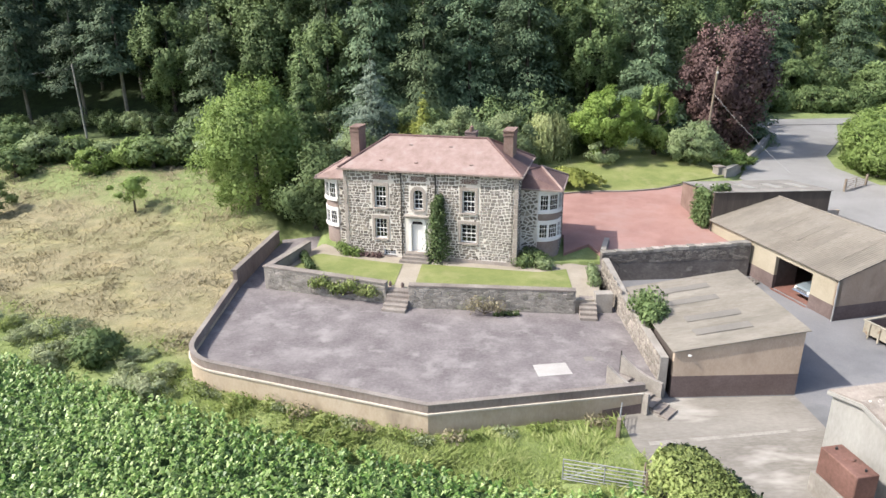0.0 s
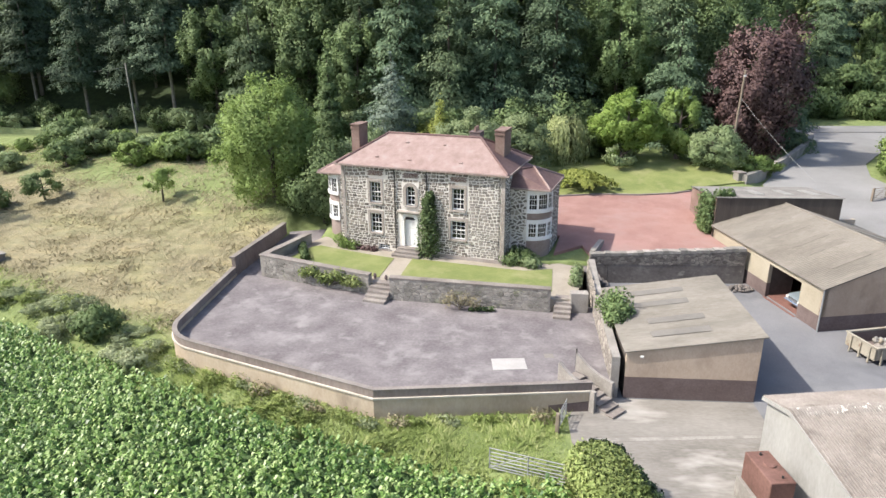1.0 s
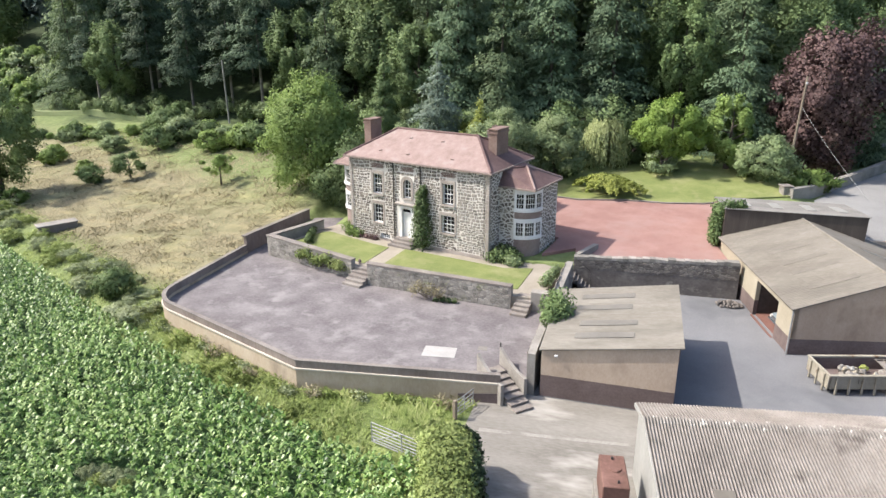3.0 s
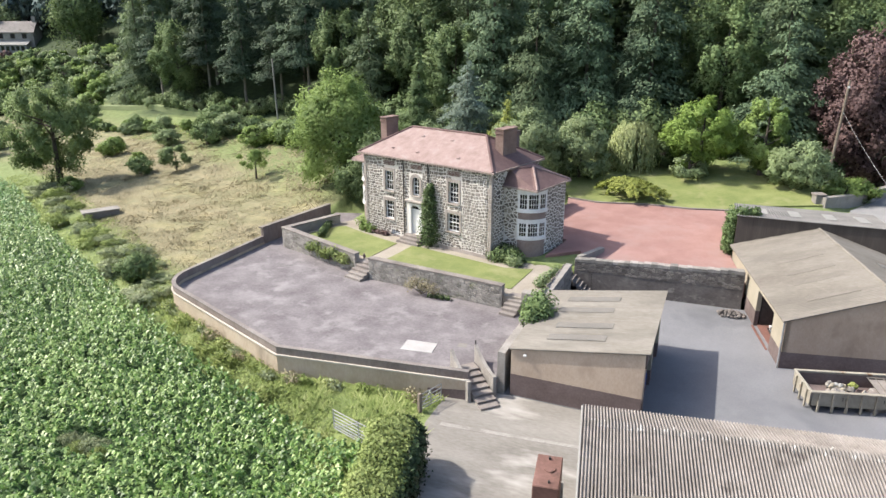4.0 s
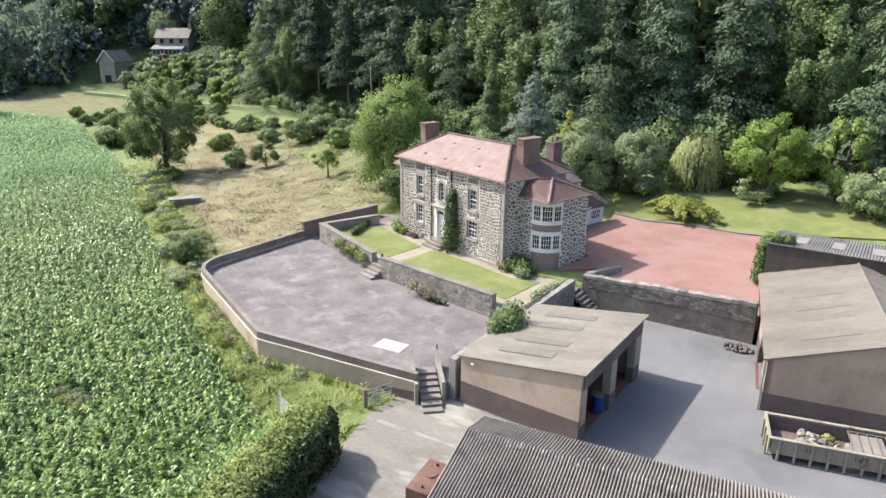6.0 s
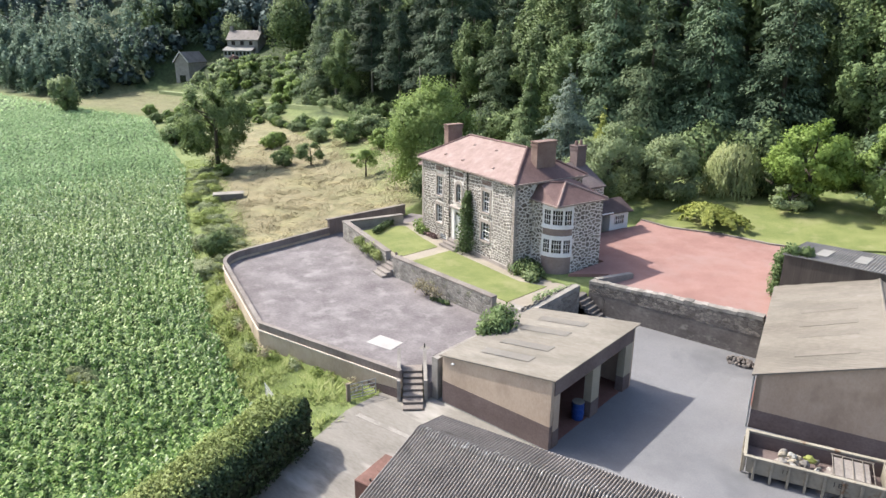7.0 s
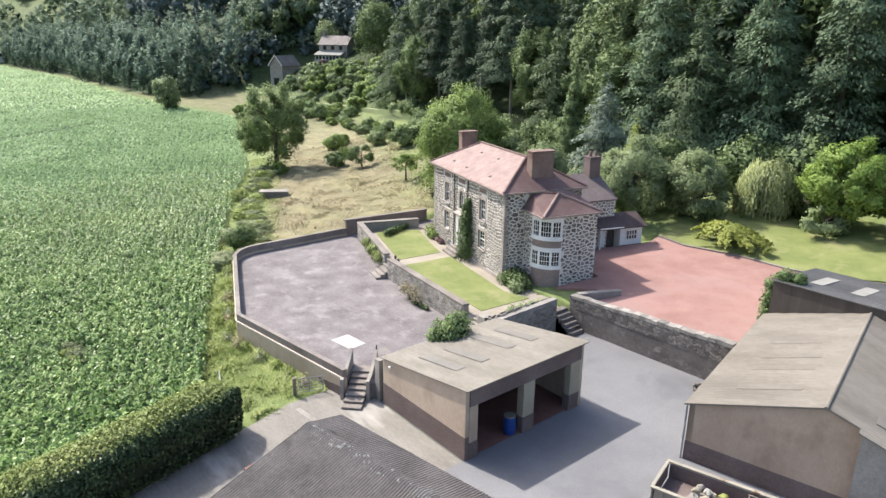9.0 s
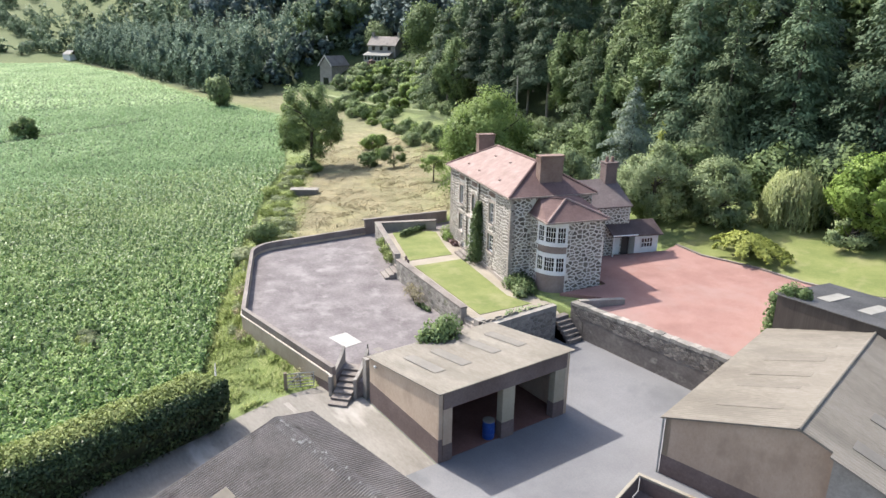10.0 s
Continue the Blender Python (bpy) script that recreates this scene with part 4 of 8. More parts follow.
def wall_panel(p0, p1, z0, z1, holes, thick, mat, name="wall", label=""):
    """An upright wall from p0 to p1 in plan, its outer face on that line (the inside to the left of p0 > p1), with openings (s0, s1, z0, z1)."""
    p0, p1 = Vector(p0), Vector(p1)
    d = (p1 - p0)
    L = d.length
    d.normalize()
    nrm = Vector((-d.y, d.x))
    ss = sorted({0.0, L, *[h[0] for h in holes], *[h[1] for h in holes]})
    zs = sorted({z0, z1, *[h[2] for h in holes], *[h[3] for h in holes]})
    bm = bmesh.new()
    for a, b in zip(ss, ss[1:]):
        for c, e in zip(zs, zs[1:]):
            if any(h[0] - 1e-6 <= a and b <= h[1] + 1e-6 and h[2] - 1e-6 <= c and e <= h[3] + 1e-6 for h in holes):
                continue
            q0, q1 = p0 + d * a, p0 + d * b
            vs = []
            for q in (q0, q1):
                for o in (0, thick):
                    for z in (c, e):
                        w = q + nrm * o
                        vs.append(bm.verts.new((w.x, w.y, z)))
            for f in ((0, 4, 5, 1), (2, 3, 7, 6), (0, 1, 3, 2), (4, 6, 7, 5), (1, 5, 7, 3), (0, 2, 6, 4)):
                bm.faces.new([vs[k] for k in f])
    bmesh.ops.remove_doubles(bm, verts=bm.verts, dist=1e-4)
    dead = {}
    for f in list(bm.faces):
        key = tuple(round(c, 3) for c in f.calc_center_median())
        dead.setdefault(key, []).append(f)
    for fs in dead.values():
        if len(fs) > 1:
            bmesh.ops.delete(bm, geom=fs, context="FACES_ONLY")
    bmesh.ops.recalc_face_normals(bm, faces=bm.faces)
    return part(name, bm, mat, house, label)


# openings of the front, in metres along it from its west corner: x0, x1, sill, head
WIN = {"ul": (-3.95, -3.1, 4.12, 5.68), "ll": (-4.0, -3.1, 1.82, 3.3), "ur": (2.42, 3.32, 4.12, 5.68), "lr": (2.32, 3.42, 1.95, 3.3),
       "arch": (-1.07, -0.4, 4.12, 5.55), "cl": (-3.4, -2.5, 0.55, 0.98), "door": (-1.32, -0.34, 1.0, 3.25)}
holes = [(a + 6.25, b + 6.25, c, e) for a, b, c, e in WIN.values()]
wall_panel((-6.25, 0), (6.25, 0), HZ - 0.6, EAVE, holes, 0.45, M_MORTAR, "front_wall")
wall_panel((6.25, 0), (6.25, 6.2), HZ - 0.6, EAVE, [], 0.45, M_MORTAR, "side_wall")
wall_panel((-6.25, 6.2), (-6.25, 0), HZ - 0.6, EAVE, [], 0.45, M_MORTAR, "side_wall")
wall_panel((6.25, 6.2), (-6.25, 6.2), HZ - 0.6, EAVE, [], 0.45, M_MORTAR, "rear_wall")


def sash(x0, x1, z0, z1, cols, rows_, y=0.12, arch=False, proud=True):
    """A sash window set in the front wall: frame, glazing bars, panes, sill."""
    w = part("window", boxes((x0, x0 + 0.07, y, y + 0.1, z0, z1), (x1 - 0.07, x1, y, y + 0.1, z0, z1), (x0 + 0.07, x1 - 0.07, y, y + 0.1, z1 - 0.08, z1),
                             (x0 + 0.07, x1 - 0.07, y, y + 0.1, z0, z0 + 0.09), (x0 + 0.07, x1 - 0.07, y - 0.005, y + 0.09, (z0 + z1) / 2 - 0.03, (z0 + z1) / 2 + 0.03)), M_WHITE, house, "white painted sash window")
    for k in range(1, cols):
        x = x0 + 0.07 + (x1 - x0 - 0.14) * k / cols
        part("glazing_bar", boxes((x - 0.016, x + 0.016, y + 0.02, y + 0.07, z0 + 0.09, z1 - 0.08)), M_WHITE, w)
    for k in range(1, rows_):
        z = z0 + 0.09 + (z1 - z0 - 0.17) * k / rows_
        if abs(z - (z0 + z1) / 2) > 0.06:
            part("glazing_bar", boxes((x0 + 0.07, x1 - 0.07, y + 0.022, y + 0.068, z - 0.016, z + 0.016)), M_WHITE, w)
    for i in range(cols):
        for k in range(2):
            a = x0 + 0.07 + (x1 - x0 - 0.14) * i / cols
            b = x0 + 0.07 + (x1 - x0 - 0.14) * (i + 1) / cols
            zm = (z0 + z1) / 2
            part("pane", boxes((a, b, y + 0.045, y + 0.052, z0 + 0.05 if k == 0 else zm, zm if k == 0 else z1 - 0.05)), M_GLASS, w)
    part("window_sill", boxes((x0 - 0.12, x1 + 0.12, -0.12, y + 0.02, z0 - 0.13, z0), bevel=0.01), M_QUOIN if proud else M_COPING, w, "pale stone sill")
    return w


for k in ("ul", "ll", "ur", "lr"):
    a, b, c, e = WIN[k]
    sash(a, b, c, e, 3, 4)
    sur = boxes((a - 0.2, a, -0.035, 0.1, c, e), (b, b + 0.2, -0.035, 0.1, c, e), (a - 0.2, b + 0.2, -0.04, 0.1, e, e + 0.24), bevel=0.008)
    part("window_surround", sur, M_QUOIN, house, "dressed stone surround")
a, b, c, e = WIN["cl"]
sash(a, b, c, e, 4, 1, proud=False)
rq = np.random.default_rng(66)
for cx in (-3.52, -0.73, 2.87):
    for j in range(4):
        for i in range(5):
            x0 = cx - 0.6 + 0.24 * i + 0.1 * (j % 2)
            part("brick", boxes((x0, x0 + 0.215, -0.03 - float(rq.uniform(0, 0.012)), 0.05, 6.16 + 0.09 * j, 6.235 + 0.09 * j)), M_BAND if rq.uniform() < 0.6 else M_BRICK, house)
# arched window over the door
a, b, c, e = WIN["arch"]
sash(a, b, c, e, 2, 4)


def arch_ring(cx, z0, r0, r1, y0, y1, n=12):
    bm = bmesh.new()
    prev = None
    for k in range(n + 1):
        t = math.pi * k / n
        row = [bm.verts.new((cx + r * math.cos(t), y, z0 + r * math.sin(t))) for r, y in ((r0, y0), (r1, y0), (r1, y1), (r0, y1))]
        if prev:
            for j in range(4):
                bm.faces.new((prev[j], prev[(j + 1) % 4], row[(j + 1) % 4], row[j]))
        else:
            bm.faces.new(row)
        prev = row
    bm.faces.new(prev[::-1])
    bmesh.ops.recalc_face_normals(bm, faces=bm.faces)
    return bm


cx = (a + b) / 2
bm = arch_ring(cx, 5.22, 0.335, 0.58, -0.05, 0.11)
box(bm, cx - 0.58, cx - 0.335, -0.05, 0.11, 4.1, 5.22)
box(bm, cx + 0.335, cx + 0.58, -0.05, 0.11, 4.1, 5.22)
part("arch_surround", bm, M_QUOIN, house, "dressed stone arch surround")
bm = bmesh.new()
for s in (-1, 1):
    prev = None
    for k in range(7):
        t = math.pi / 2 * k / 6
        p = (cx + s * 0.335 * math.cos(t), 5.22 + 0.335 * math.sin(t))
        if prev:
            f = [bm.verts.new((u, -0.03, v)) for u, v in (prev, p, (cx + s * 0.34, 5.56))]
            bm.faces.new(f if s < 0 else f[::-1])
        prev = p
part("arch_spandrel", bm, M_QUOIN, house)
# door, fanlight, pediment
a, b, c, e = WIN["door"]
door = part("door", boxes((a + 0.06, b - 0.06, 0.13, 0.19, 1.03, 2.92), bevel=0.01), M_WHITE, house, "white panelled front door")
for i in range(2):
    for z0, z1 in ((1.15, 1.62), (1.72, 2.28), (2.36, 2.82)):
        x0 = a + 0.14 + i * 0.37
        part("panel", boxes((x0, x0 + 0.30, 0.112, 0.135, z0, z1), bevel=0.012), M_WHITE, door)
part("door_knob", tube(bmesh.new(), [(b - 0.14, 0.12, 1.95), (b - 0.14, 0.06, 1.95)], [0.03, 0.035], 8), M_IRON, door, "dark door knob")
part("door_frame", boxes((a - 0.16, a + 0.06, -0.06, 0.2, 1.0, 2.95), (b - 0.06, b + 0.16, -0.06, 0.2, 1.0, 2.95), (a, b, 0.05, 0.2, 2.92, 3.0), bevel=0.01), M_WHITE, house, "white door frame")
part("fanlight", boxes((a, b, 0.14, 0.16, 2.99, 3.25)), M_GLASS, house, "dark half-round fanlight")
part("fanlight_arch", arch_ring((a + b) / 2, 2.98, 0.42, 0.66, -0.06, 0.13), M_WHITE, house)
part("door_hood", boxes((a - 0.42, b + 0.42, -0.32, 0.0, 3.62, 3.74), (a - 0.34, b + 0.34, -0.2, 0.0, 3.5, 3.62), bevel=0.012), M_QUOIN, house, "stone hood moulding")
for k in range(3):
    part("door_step", boxes((a - 0.35 - 0.12 * k, b + 0.35 + 0.12 * k, -0.5 - 0.3 * k, 0.02, 0.42, 1.0 - 0.18 * k), bevel=0.015), M_COPING, house)
# downpipes and hoppers
for x in (-1.95, 0.52):
    bm = bmesh.new()
    tube(bm, [(x, -0.09, EAVE - 0.1), (x, -0.09, 3.4 if x > 0 else 0.6)], [0.045, 0.045], 8)
    part("downpipe", bm, M_IRON, house, "black iron downpipe")
part("plinth", boxes((-6.3, -3.45, -0.06, 0.0, HZ - 0.6, 0.72)), M_QUOIN, house, "dressed stone plinth")
part("plinth", boxes((0.6, 6.31, -0.06, 0.0, HZ - 0.6, 0.72)), M_QUOIN, house, "dressed stone plinth")
part("plinth", boxes((6.25, 6.31, 0.002, 1.6, HZ - 0.6, 0.72)), M_QUOIN, house, "dressed stone plinth")


# roofs
def roof_piece(name, pts, mat, thick=0.09, label=""):
    return part(name, plate(pts, thick), mat, house, label)


EX, EY0, EY1, RZ, RY = 6.5, -0.27, 6.45, 8.75, 3.09
RXL, RXR = -3.72, 3.55
E0 = EAVE + 0.08
roof_piece("roof_front", [(-EX, EY0, E0), (EX, EY0, E0), (RXR, RY, RZ), (RXL, RY, RZ)], M_ROOF, label="red clay tile slope")
roof_piece("roof_rear", [(EX, EY1, E0), (-EX, EY1, E0), (RXL, RY, RZ), (RXR, RY, RZ)], M_ROOF)
# east hip takes the darker copy, its shade is in the colour
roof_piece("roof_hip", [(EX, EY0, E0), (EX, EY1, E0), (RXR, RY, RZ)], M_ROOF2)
roof_piece("roof_hip", [(-EX, EY1, E0), (-EX, EY0, E0), (RXL, RY, RZ)], M_ROOF)
for p, q in (((-EX, EY0, E0), (RXL, RY, RZ)), ((EX, EY0, E0), (RXR, RY, RZ)), ((RXL, RY, RZ), (RXR, RY, RZ)), ((EX, EY1, E0), (RXR, RY, RZ)), ((-EX, EY1, E0), (RXL, RY, RZ))):
    part("ridge_tile", tube(bmesh.new(), [p, q], [0.10, 0.10], 7), M_ROOF2, house)
part("gutter", boxes((-EX, EX, EY0 - 0.1, EY0, E0 - 0.14, E0 - 0.02), (EX, EX + 0.1, EY0 - 0.1, EY1, E0 - 0.14, E0 - 0.02), (-EX - 0.1, -EX, EY0 - 0.1, EY1, E0 - 0.14, E0 - 0.02)), M_BAND, house, "brown gutter")
part("soffit", boxes((-EX + 0.02, EX - 0.02, EY0 + 0.02, EY1 - 0.02, EAVE - 0.02, EAVE)), M_BAND, house)


def chimney(x0, x1, y0, y1, z0, z1, mat, pots, name="chimney"):
    ch = part(name, boxes((x0, x1, y0, y1, z0, z1 - 0.35), (x0 - 0.05, x1 + 0.05, y0 - 0.05, y1 + 0.05, z1 - 0.35, z1 - 0.2), (x0 + 0.0, x1, y0, y1, z1 - 0.2, z1 - 0.08),
                          (x0 - 0.07, x1 + 0.07, y0 - 0.07, y1 + 0.07, z1 - 0.08, z1)), mat, house, "brick chimney stack")
    for k in range(pots):
        bm = bmesh.new()
        y = y0 + (y1 - y0) * (k + 0.5) / pots
        tube(bm, [((x0 + x1) / 2, y, z1), ((x0 + x1) / 2, y, z1 + 0.4)], [0.15, 0.11], 10)
        part("chimney_pot", bm, M_BRICK, ch)
    return ch


chimney(4.78, 5.45, 2.45, 4.2, 6.5, 9.45, M_BRICK, 0)
chimney(-6.5, -5.85, 2.3, 3.7, 6.3, 9.38, M_BRICK, 0)


# side wings with bowed corner windows
def wing(s):
    """s: +1 east, -1 west."""
    X0, X1, Y0, Y1, R, T = 6.25, 8.85, 1.6, 5.8, 1.4, 5.68
    cxx, cyy = X1 - R, Y0 + R
    N = 14
    curve = [(cxx + R * math.sin(math.pi / 2 * k / N), cyy - R * math.cos(math.pi / 2 * k / N)) for k in range(N + 1)]
    plan = [(X0, Y0)] + curve + [(X1, Y1), (X0, Y1)]
    plan = [(s * x, y) for x, y in plan]
    if s < 0:
        plan = plan[::-1]
    part("wing_wall", prism(bmesh.new(), plan, HZ - 0.6, T), M_MORTAR, house)

    def shell(r0, r1, z0, z1, k0=0, k1=N, M=28):
        bm = bmesh.new()
        prev = None
        for k in range(k0 * 2, k1 * 2 + 1):
            t = math.pi / 2 * k / M
            row = []
            for r, z in ((r0, z0), (r1, z0), (r1, z1), (r0, z1)):
                row.append(bm.verts.new((s * (cxx + r * math.sin(t)), cyy - r * math.cos(t), z)))
            if prev:
                for j in range(4):
                    bm.faces.new((prev[j], prev[(j + 1) % 4], row[(j + 1) % 4], row[j]))
            else:
                bm.faces.new(row)
            prev = row
        bm.faces.new(prev[::-1])
        bmesh.ops.recalc_face_normals(bm, faces=bm.faces)
        return bm

    part("render_band", shell(R - 0.05, R + 0.03, HZ - 0.6, T), M_BAND, house, "curved brown rendered corner")
    for z0, z1 in ((4.02, 5.66), (2.0, 3.42)):
        w = part("bow_window", shell(R, R + 0.09, z1 - 0.34 if z1 > 5 else z1 - 0.2, z1), M_WHITE, house, "white bowed casement window")
        part("window_sill", shell(R, R + 0.16, z0 - 0.08, z0 + 0.1), M_WHITE, w)
        za, zb = z0 + 0.1, (z1 - 0.34 if z1 > 5 else z1 - 0.2)
        part("glass", shell(R, R + 0.055, za, zb), M_GLASS, w)
        for k0, k1 in ((0, 1), (4, 5), (9, 10), (13, 14)):
            part("mullion", shell(R, R + 0.1, za, zb, k0, k1), M_WHITE, w)
        for k0 in (1, 5, 10):
            part("rail", shell(R, R + 0.085, za, za + 0.09, k0, k0 + (3 if k0 != 5 else 4)), M_WHITE, w)
            part("rail", shell(R, R + 0.085, zb - 0.09, zb, k0, k0 + (3 if k0 != 5 else 4)), M_WHITE, w)
            for q in (1 / 3, 2 / 3):
                part("glazing_bar", shell(R, R + 0.075, za + (zb - za) * q - 0.018, za + (zb - za) * q + 0.018, k0, k0 + (3 if k0 != 5 else 4)), M_WHITE, w)
        for k in (1.0, 2.0, 3.0, 4.0, 6.0, 7.0, 8.0, 10.0, 11.0, 12.0, 13.0):
            t = math.pi / 2 * k / N
            if k in (1.0, 4.0, 10.0, 13.0):
                continue
            rr = R + 0.07
            x, y = s * (cxx + rr * math.sin(t)), cyy - rr * math.cos(t)
            part("glazing_bar", tube(bmesh.new(), [(x, y, za), (x, y, zb)], [0.018, 0.018], 4), M_WHITE, w)
    # hipped roof
    a, b = (X0 - 0.05, Y0 - 0.25, T + 0.07), (X1 + 0.22, Y0 - 0.22, T + 0.07)
    c, e = (X1 + 0.22, Y1 + 0.2, T + 0.07), (X0 - 0.05, Y1 + 0.2, T + 0.07)
    g, h, hb = (7.35, 3.55, 6.85), (6.26, 2.1, 6.84), (6.26, 5.0, 6.84)
    fl = (lambda *ps: [(s * x, y, z) for x, y, z in (ps if s > 0 else ps[::-1])])
    # east wing slopes carry their shade as darker tiles, west ones do not
    roof_piece("wing_roof", fl(a, b, g, h), M_ROOF2 if s > 0 else M_ROOF, label="red tile slope with the east shade in its colour" if s > 0 else "")
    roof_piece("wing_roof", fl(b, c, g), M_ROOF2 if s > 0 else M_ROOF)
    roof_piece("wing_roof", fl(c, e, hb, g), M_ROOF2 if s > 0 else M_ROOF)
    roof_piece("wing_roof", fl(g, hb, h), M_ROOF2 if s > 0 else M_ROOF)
    for p, q in ((b, g), (c, g)):
        part("ridge_tile", tube(bmesh.new(), [(s * p[0], p[1], p[2] + 0.02), (s * q[0], q[1], q[2] + 0.02)], [0.08, 0.08], 7), M_ROOF, house)
    part("gutter", boxes((min(s * X0, s * (X1 + 0.3)), max(s * X0, s * (X1 + 0.3)), Y0 - 0.33, Y0 - 0.23, T - 0.06, T + 0.05),
                         (min(s * (X1 + 0.22), s * (X1 + 0.3)), max(s * (X1 + 0.22), s * (X1 + 0.3)), Y0 - 0.23, Y1 + 0.2, T - 0.06, T + 0.05)), M_BAND, house, "brown gutter")
    part("soffit", boxes((min(s * X0, s * (X1 + 0.2)), max(s * X0, s * (X1 + 0.2)), Y0 - 0.22, Y1 + 0.18, T, T + 0.015)), M_BAND, house)


wing(1)
wing(-1)

# rear wing, chimney and lean-to
part("rear_wing_wall", boxes((-3.2, 3.35, 6.2, 11.5, HZ - 0.6, 4.9)), M_MORTAR, house)
bm = bmesh.new()
tri = [(-3.2, 4.9), (3.35, 4.9), (0.6, 6.4)]
for z in (11.2,):
    pa = [bm.verts.new((x, z, h)) for x, h in tri]
    pb = [bm.verts.new((x, z + 0.3, h)) for x, h in tri]
    bm.faces.new(pa)
    bm.faces.new(pb[::-1])
    for i in range(3):
        bm.faces.new((pa[i], pb[i], pb[(i + 1) % 3], pa[(i + 1) % 3]))
bmesh.ops.recalc_face_normals(bm, faces=bm.faces)
part("rear_gable", bm, M_MORTAR, house)
roof_piece("rear_roof", [(3.5, 6.2, 4.92), (3.5, 11.6, 4.92), (0.6, 11.6, 6.5), (0.6, 6.2, 6.5)], M_SLATE, label="grey slate slope")
roof_piece("rear_roof", [(-3.4, 11.6, 4.92), (-3.4, 6.2, 4.92), (0.6, 6.2, 6.5), (0.6, 11.6, 6.5)], M_SLATE)
chimney(0.3, 1.15, 10.4, 11.4, 6.0, 7.9, M_PLINTH, 2)
# lean-to with white wall and window
part("porch_wall", boxes((2.9, 4.2, 11.6, 13.7, 0.5, 2.72)), M_WHITE, house, "white rendered porch wall")
part("porch_window", boxes((4.2, 4.26, 12.15, 13.15, 1.72, 2.45)), M_GLASS, house, "small paned window")
for k in range(5):
    y = 12.15 + 1.0 * k / 4
    part("porch_glazing_bar", boxes((4.24, 4.29, y - 0.025, y + 0.025, 1.69, 2.48)), M_WHITE, house)
for z in (1.72, 2.08, 2.45):
    part("porch_glazing_bar", boxes((4.242, 4.288, 12.12, 13.18, z - 0.025, z + 0.025)), M_WHITE, house)
# a dark panel on the wall paints the shade of the doorway
part("porch_doorway", boxes((3.36, 3.42, 10.95, 11.58, 0.9, 2.7)), M_INSIDE, house, "dark panel standing for the shaded porch doorway")
part("porch_door", boxes((3.36, 3.44, 10.15, 10.75, 1.0, 2.6), bevel=0.01), M_WHITE, house, "white painted side door")
part("porch_post", boxes((4.3, 4.4, 9.55, 9.65, 0.9, 2.8)), M_WHITE, house)
roof_piece("porch_roof", [(3.0, 9.4, 3.72), (4.55, 9.4, 2.88), (4.55, 13.9, 2.78), (3.0, 13.9, 3.62)], M_DARKTILE, label="dark brown lean-to roof")
part("porch_verge", tube(bmesh.new(), [(4.55, 9.4, 2.9), (4.55, 11.6, 2.86)], [0.05, 0.05], 6), M_WHITE, house, "white eaves board")


# ---------- trees and plants ----------
rng = np.random.default_rng(7)


def leaf_quads(centres, size, up=0.5, out=None, narrow=0.6, r=rng, tri=False):
    """Leaf sprays facing up and outwards with scatter: a bent rhombus each, or a triangle for far crowns."""
    n = len(centres)
    nr = r.normal(size=(n, 3)) * 0.75
    nr[:, 2] += up
    if out is not None:
        nr += out * 0.9
    nr /= np.linalg.norm(nr, axis=1, keepdims=True) + 1e-9
    t = r.normal(size=(n, 3))
    t -= nr * np.sum(t * nr, axis=1, keepdims=True)
    t /= np.linalg.norm(t, axis=1, keepdims=True) + 1e-9
    s = np.cross(nr, t)
    a = size * r.uniform(0.6, 1.35, (n, 1))
    b = a * narrow * r.uniform(0.7, 1.2, (n, 1))
    bend = nr * a * r.uniform(-0.35, 0.1, (n, 1))
    if tri:
        return np.stack([centres - t * a, centres + t * a * 0.6 + s * b * 1.25, centres + t * a * 0.6 - s * b * 1.25], axis=1)
    return np.stack([centres - t * a + bend, centres + s * b, centres + t * a + bend, centres - s * b], axis=1)


def crown_points(r, n, rx, rz, zc, clumps=40, clump_r=0.34, taper=0.0, hollow=0.45):
    """Points and outward directions of a crown made of clumps on an uneven ellipsoid."""
    d = r.normal(size=(clumps, 3))
    d /= np.linalg.norm(d, axis=1, keepdims=True)
    rad = r.uniform(hollow, 1.0, (clumps, 1)) ** 0.5 * r.uniform(0.78, 1.06, (clumps, 1))
    c = d * rad
    c[:, :2] *= (1.0 - taper * np.clip(c[:, 2:3], -1, 1))
    cr = clump_r * r.uniform(0.6, 1.3, clumps)
    pick = r.integers(0, clumps, n)
    o = r.normal(size=(n, 3))
    o /= np.linalg.norm(o, axis=1, keepdims=True)
    p = c[pick] + o * (cr[pick] * r.uniform(0.3, 1.15, n))[:, None]
    p *= np.array([rx, rx, rz])
    p[:, 2] += zc
    return p, o * 0.7 + d[pick] * 0.5


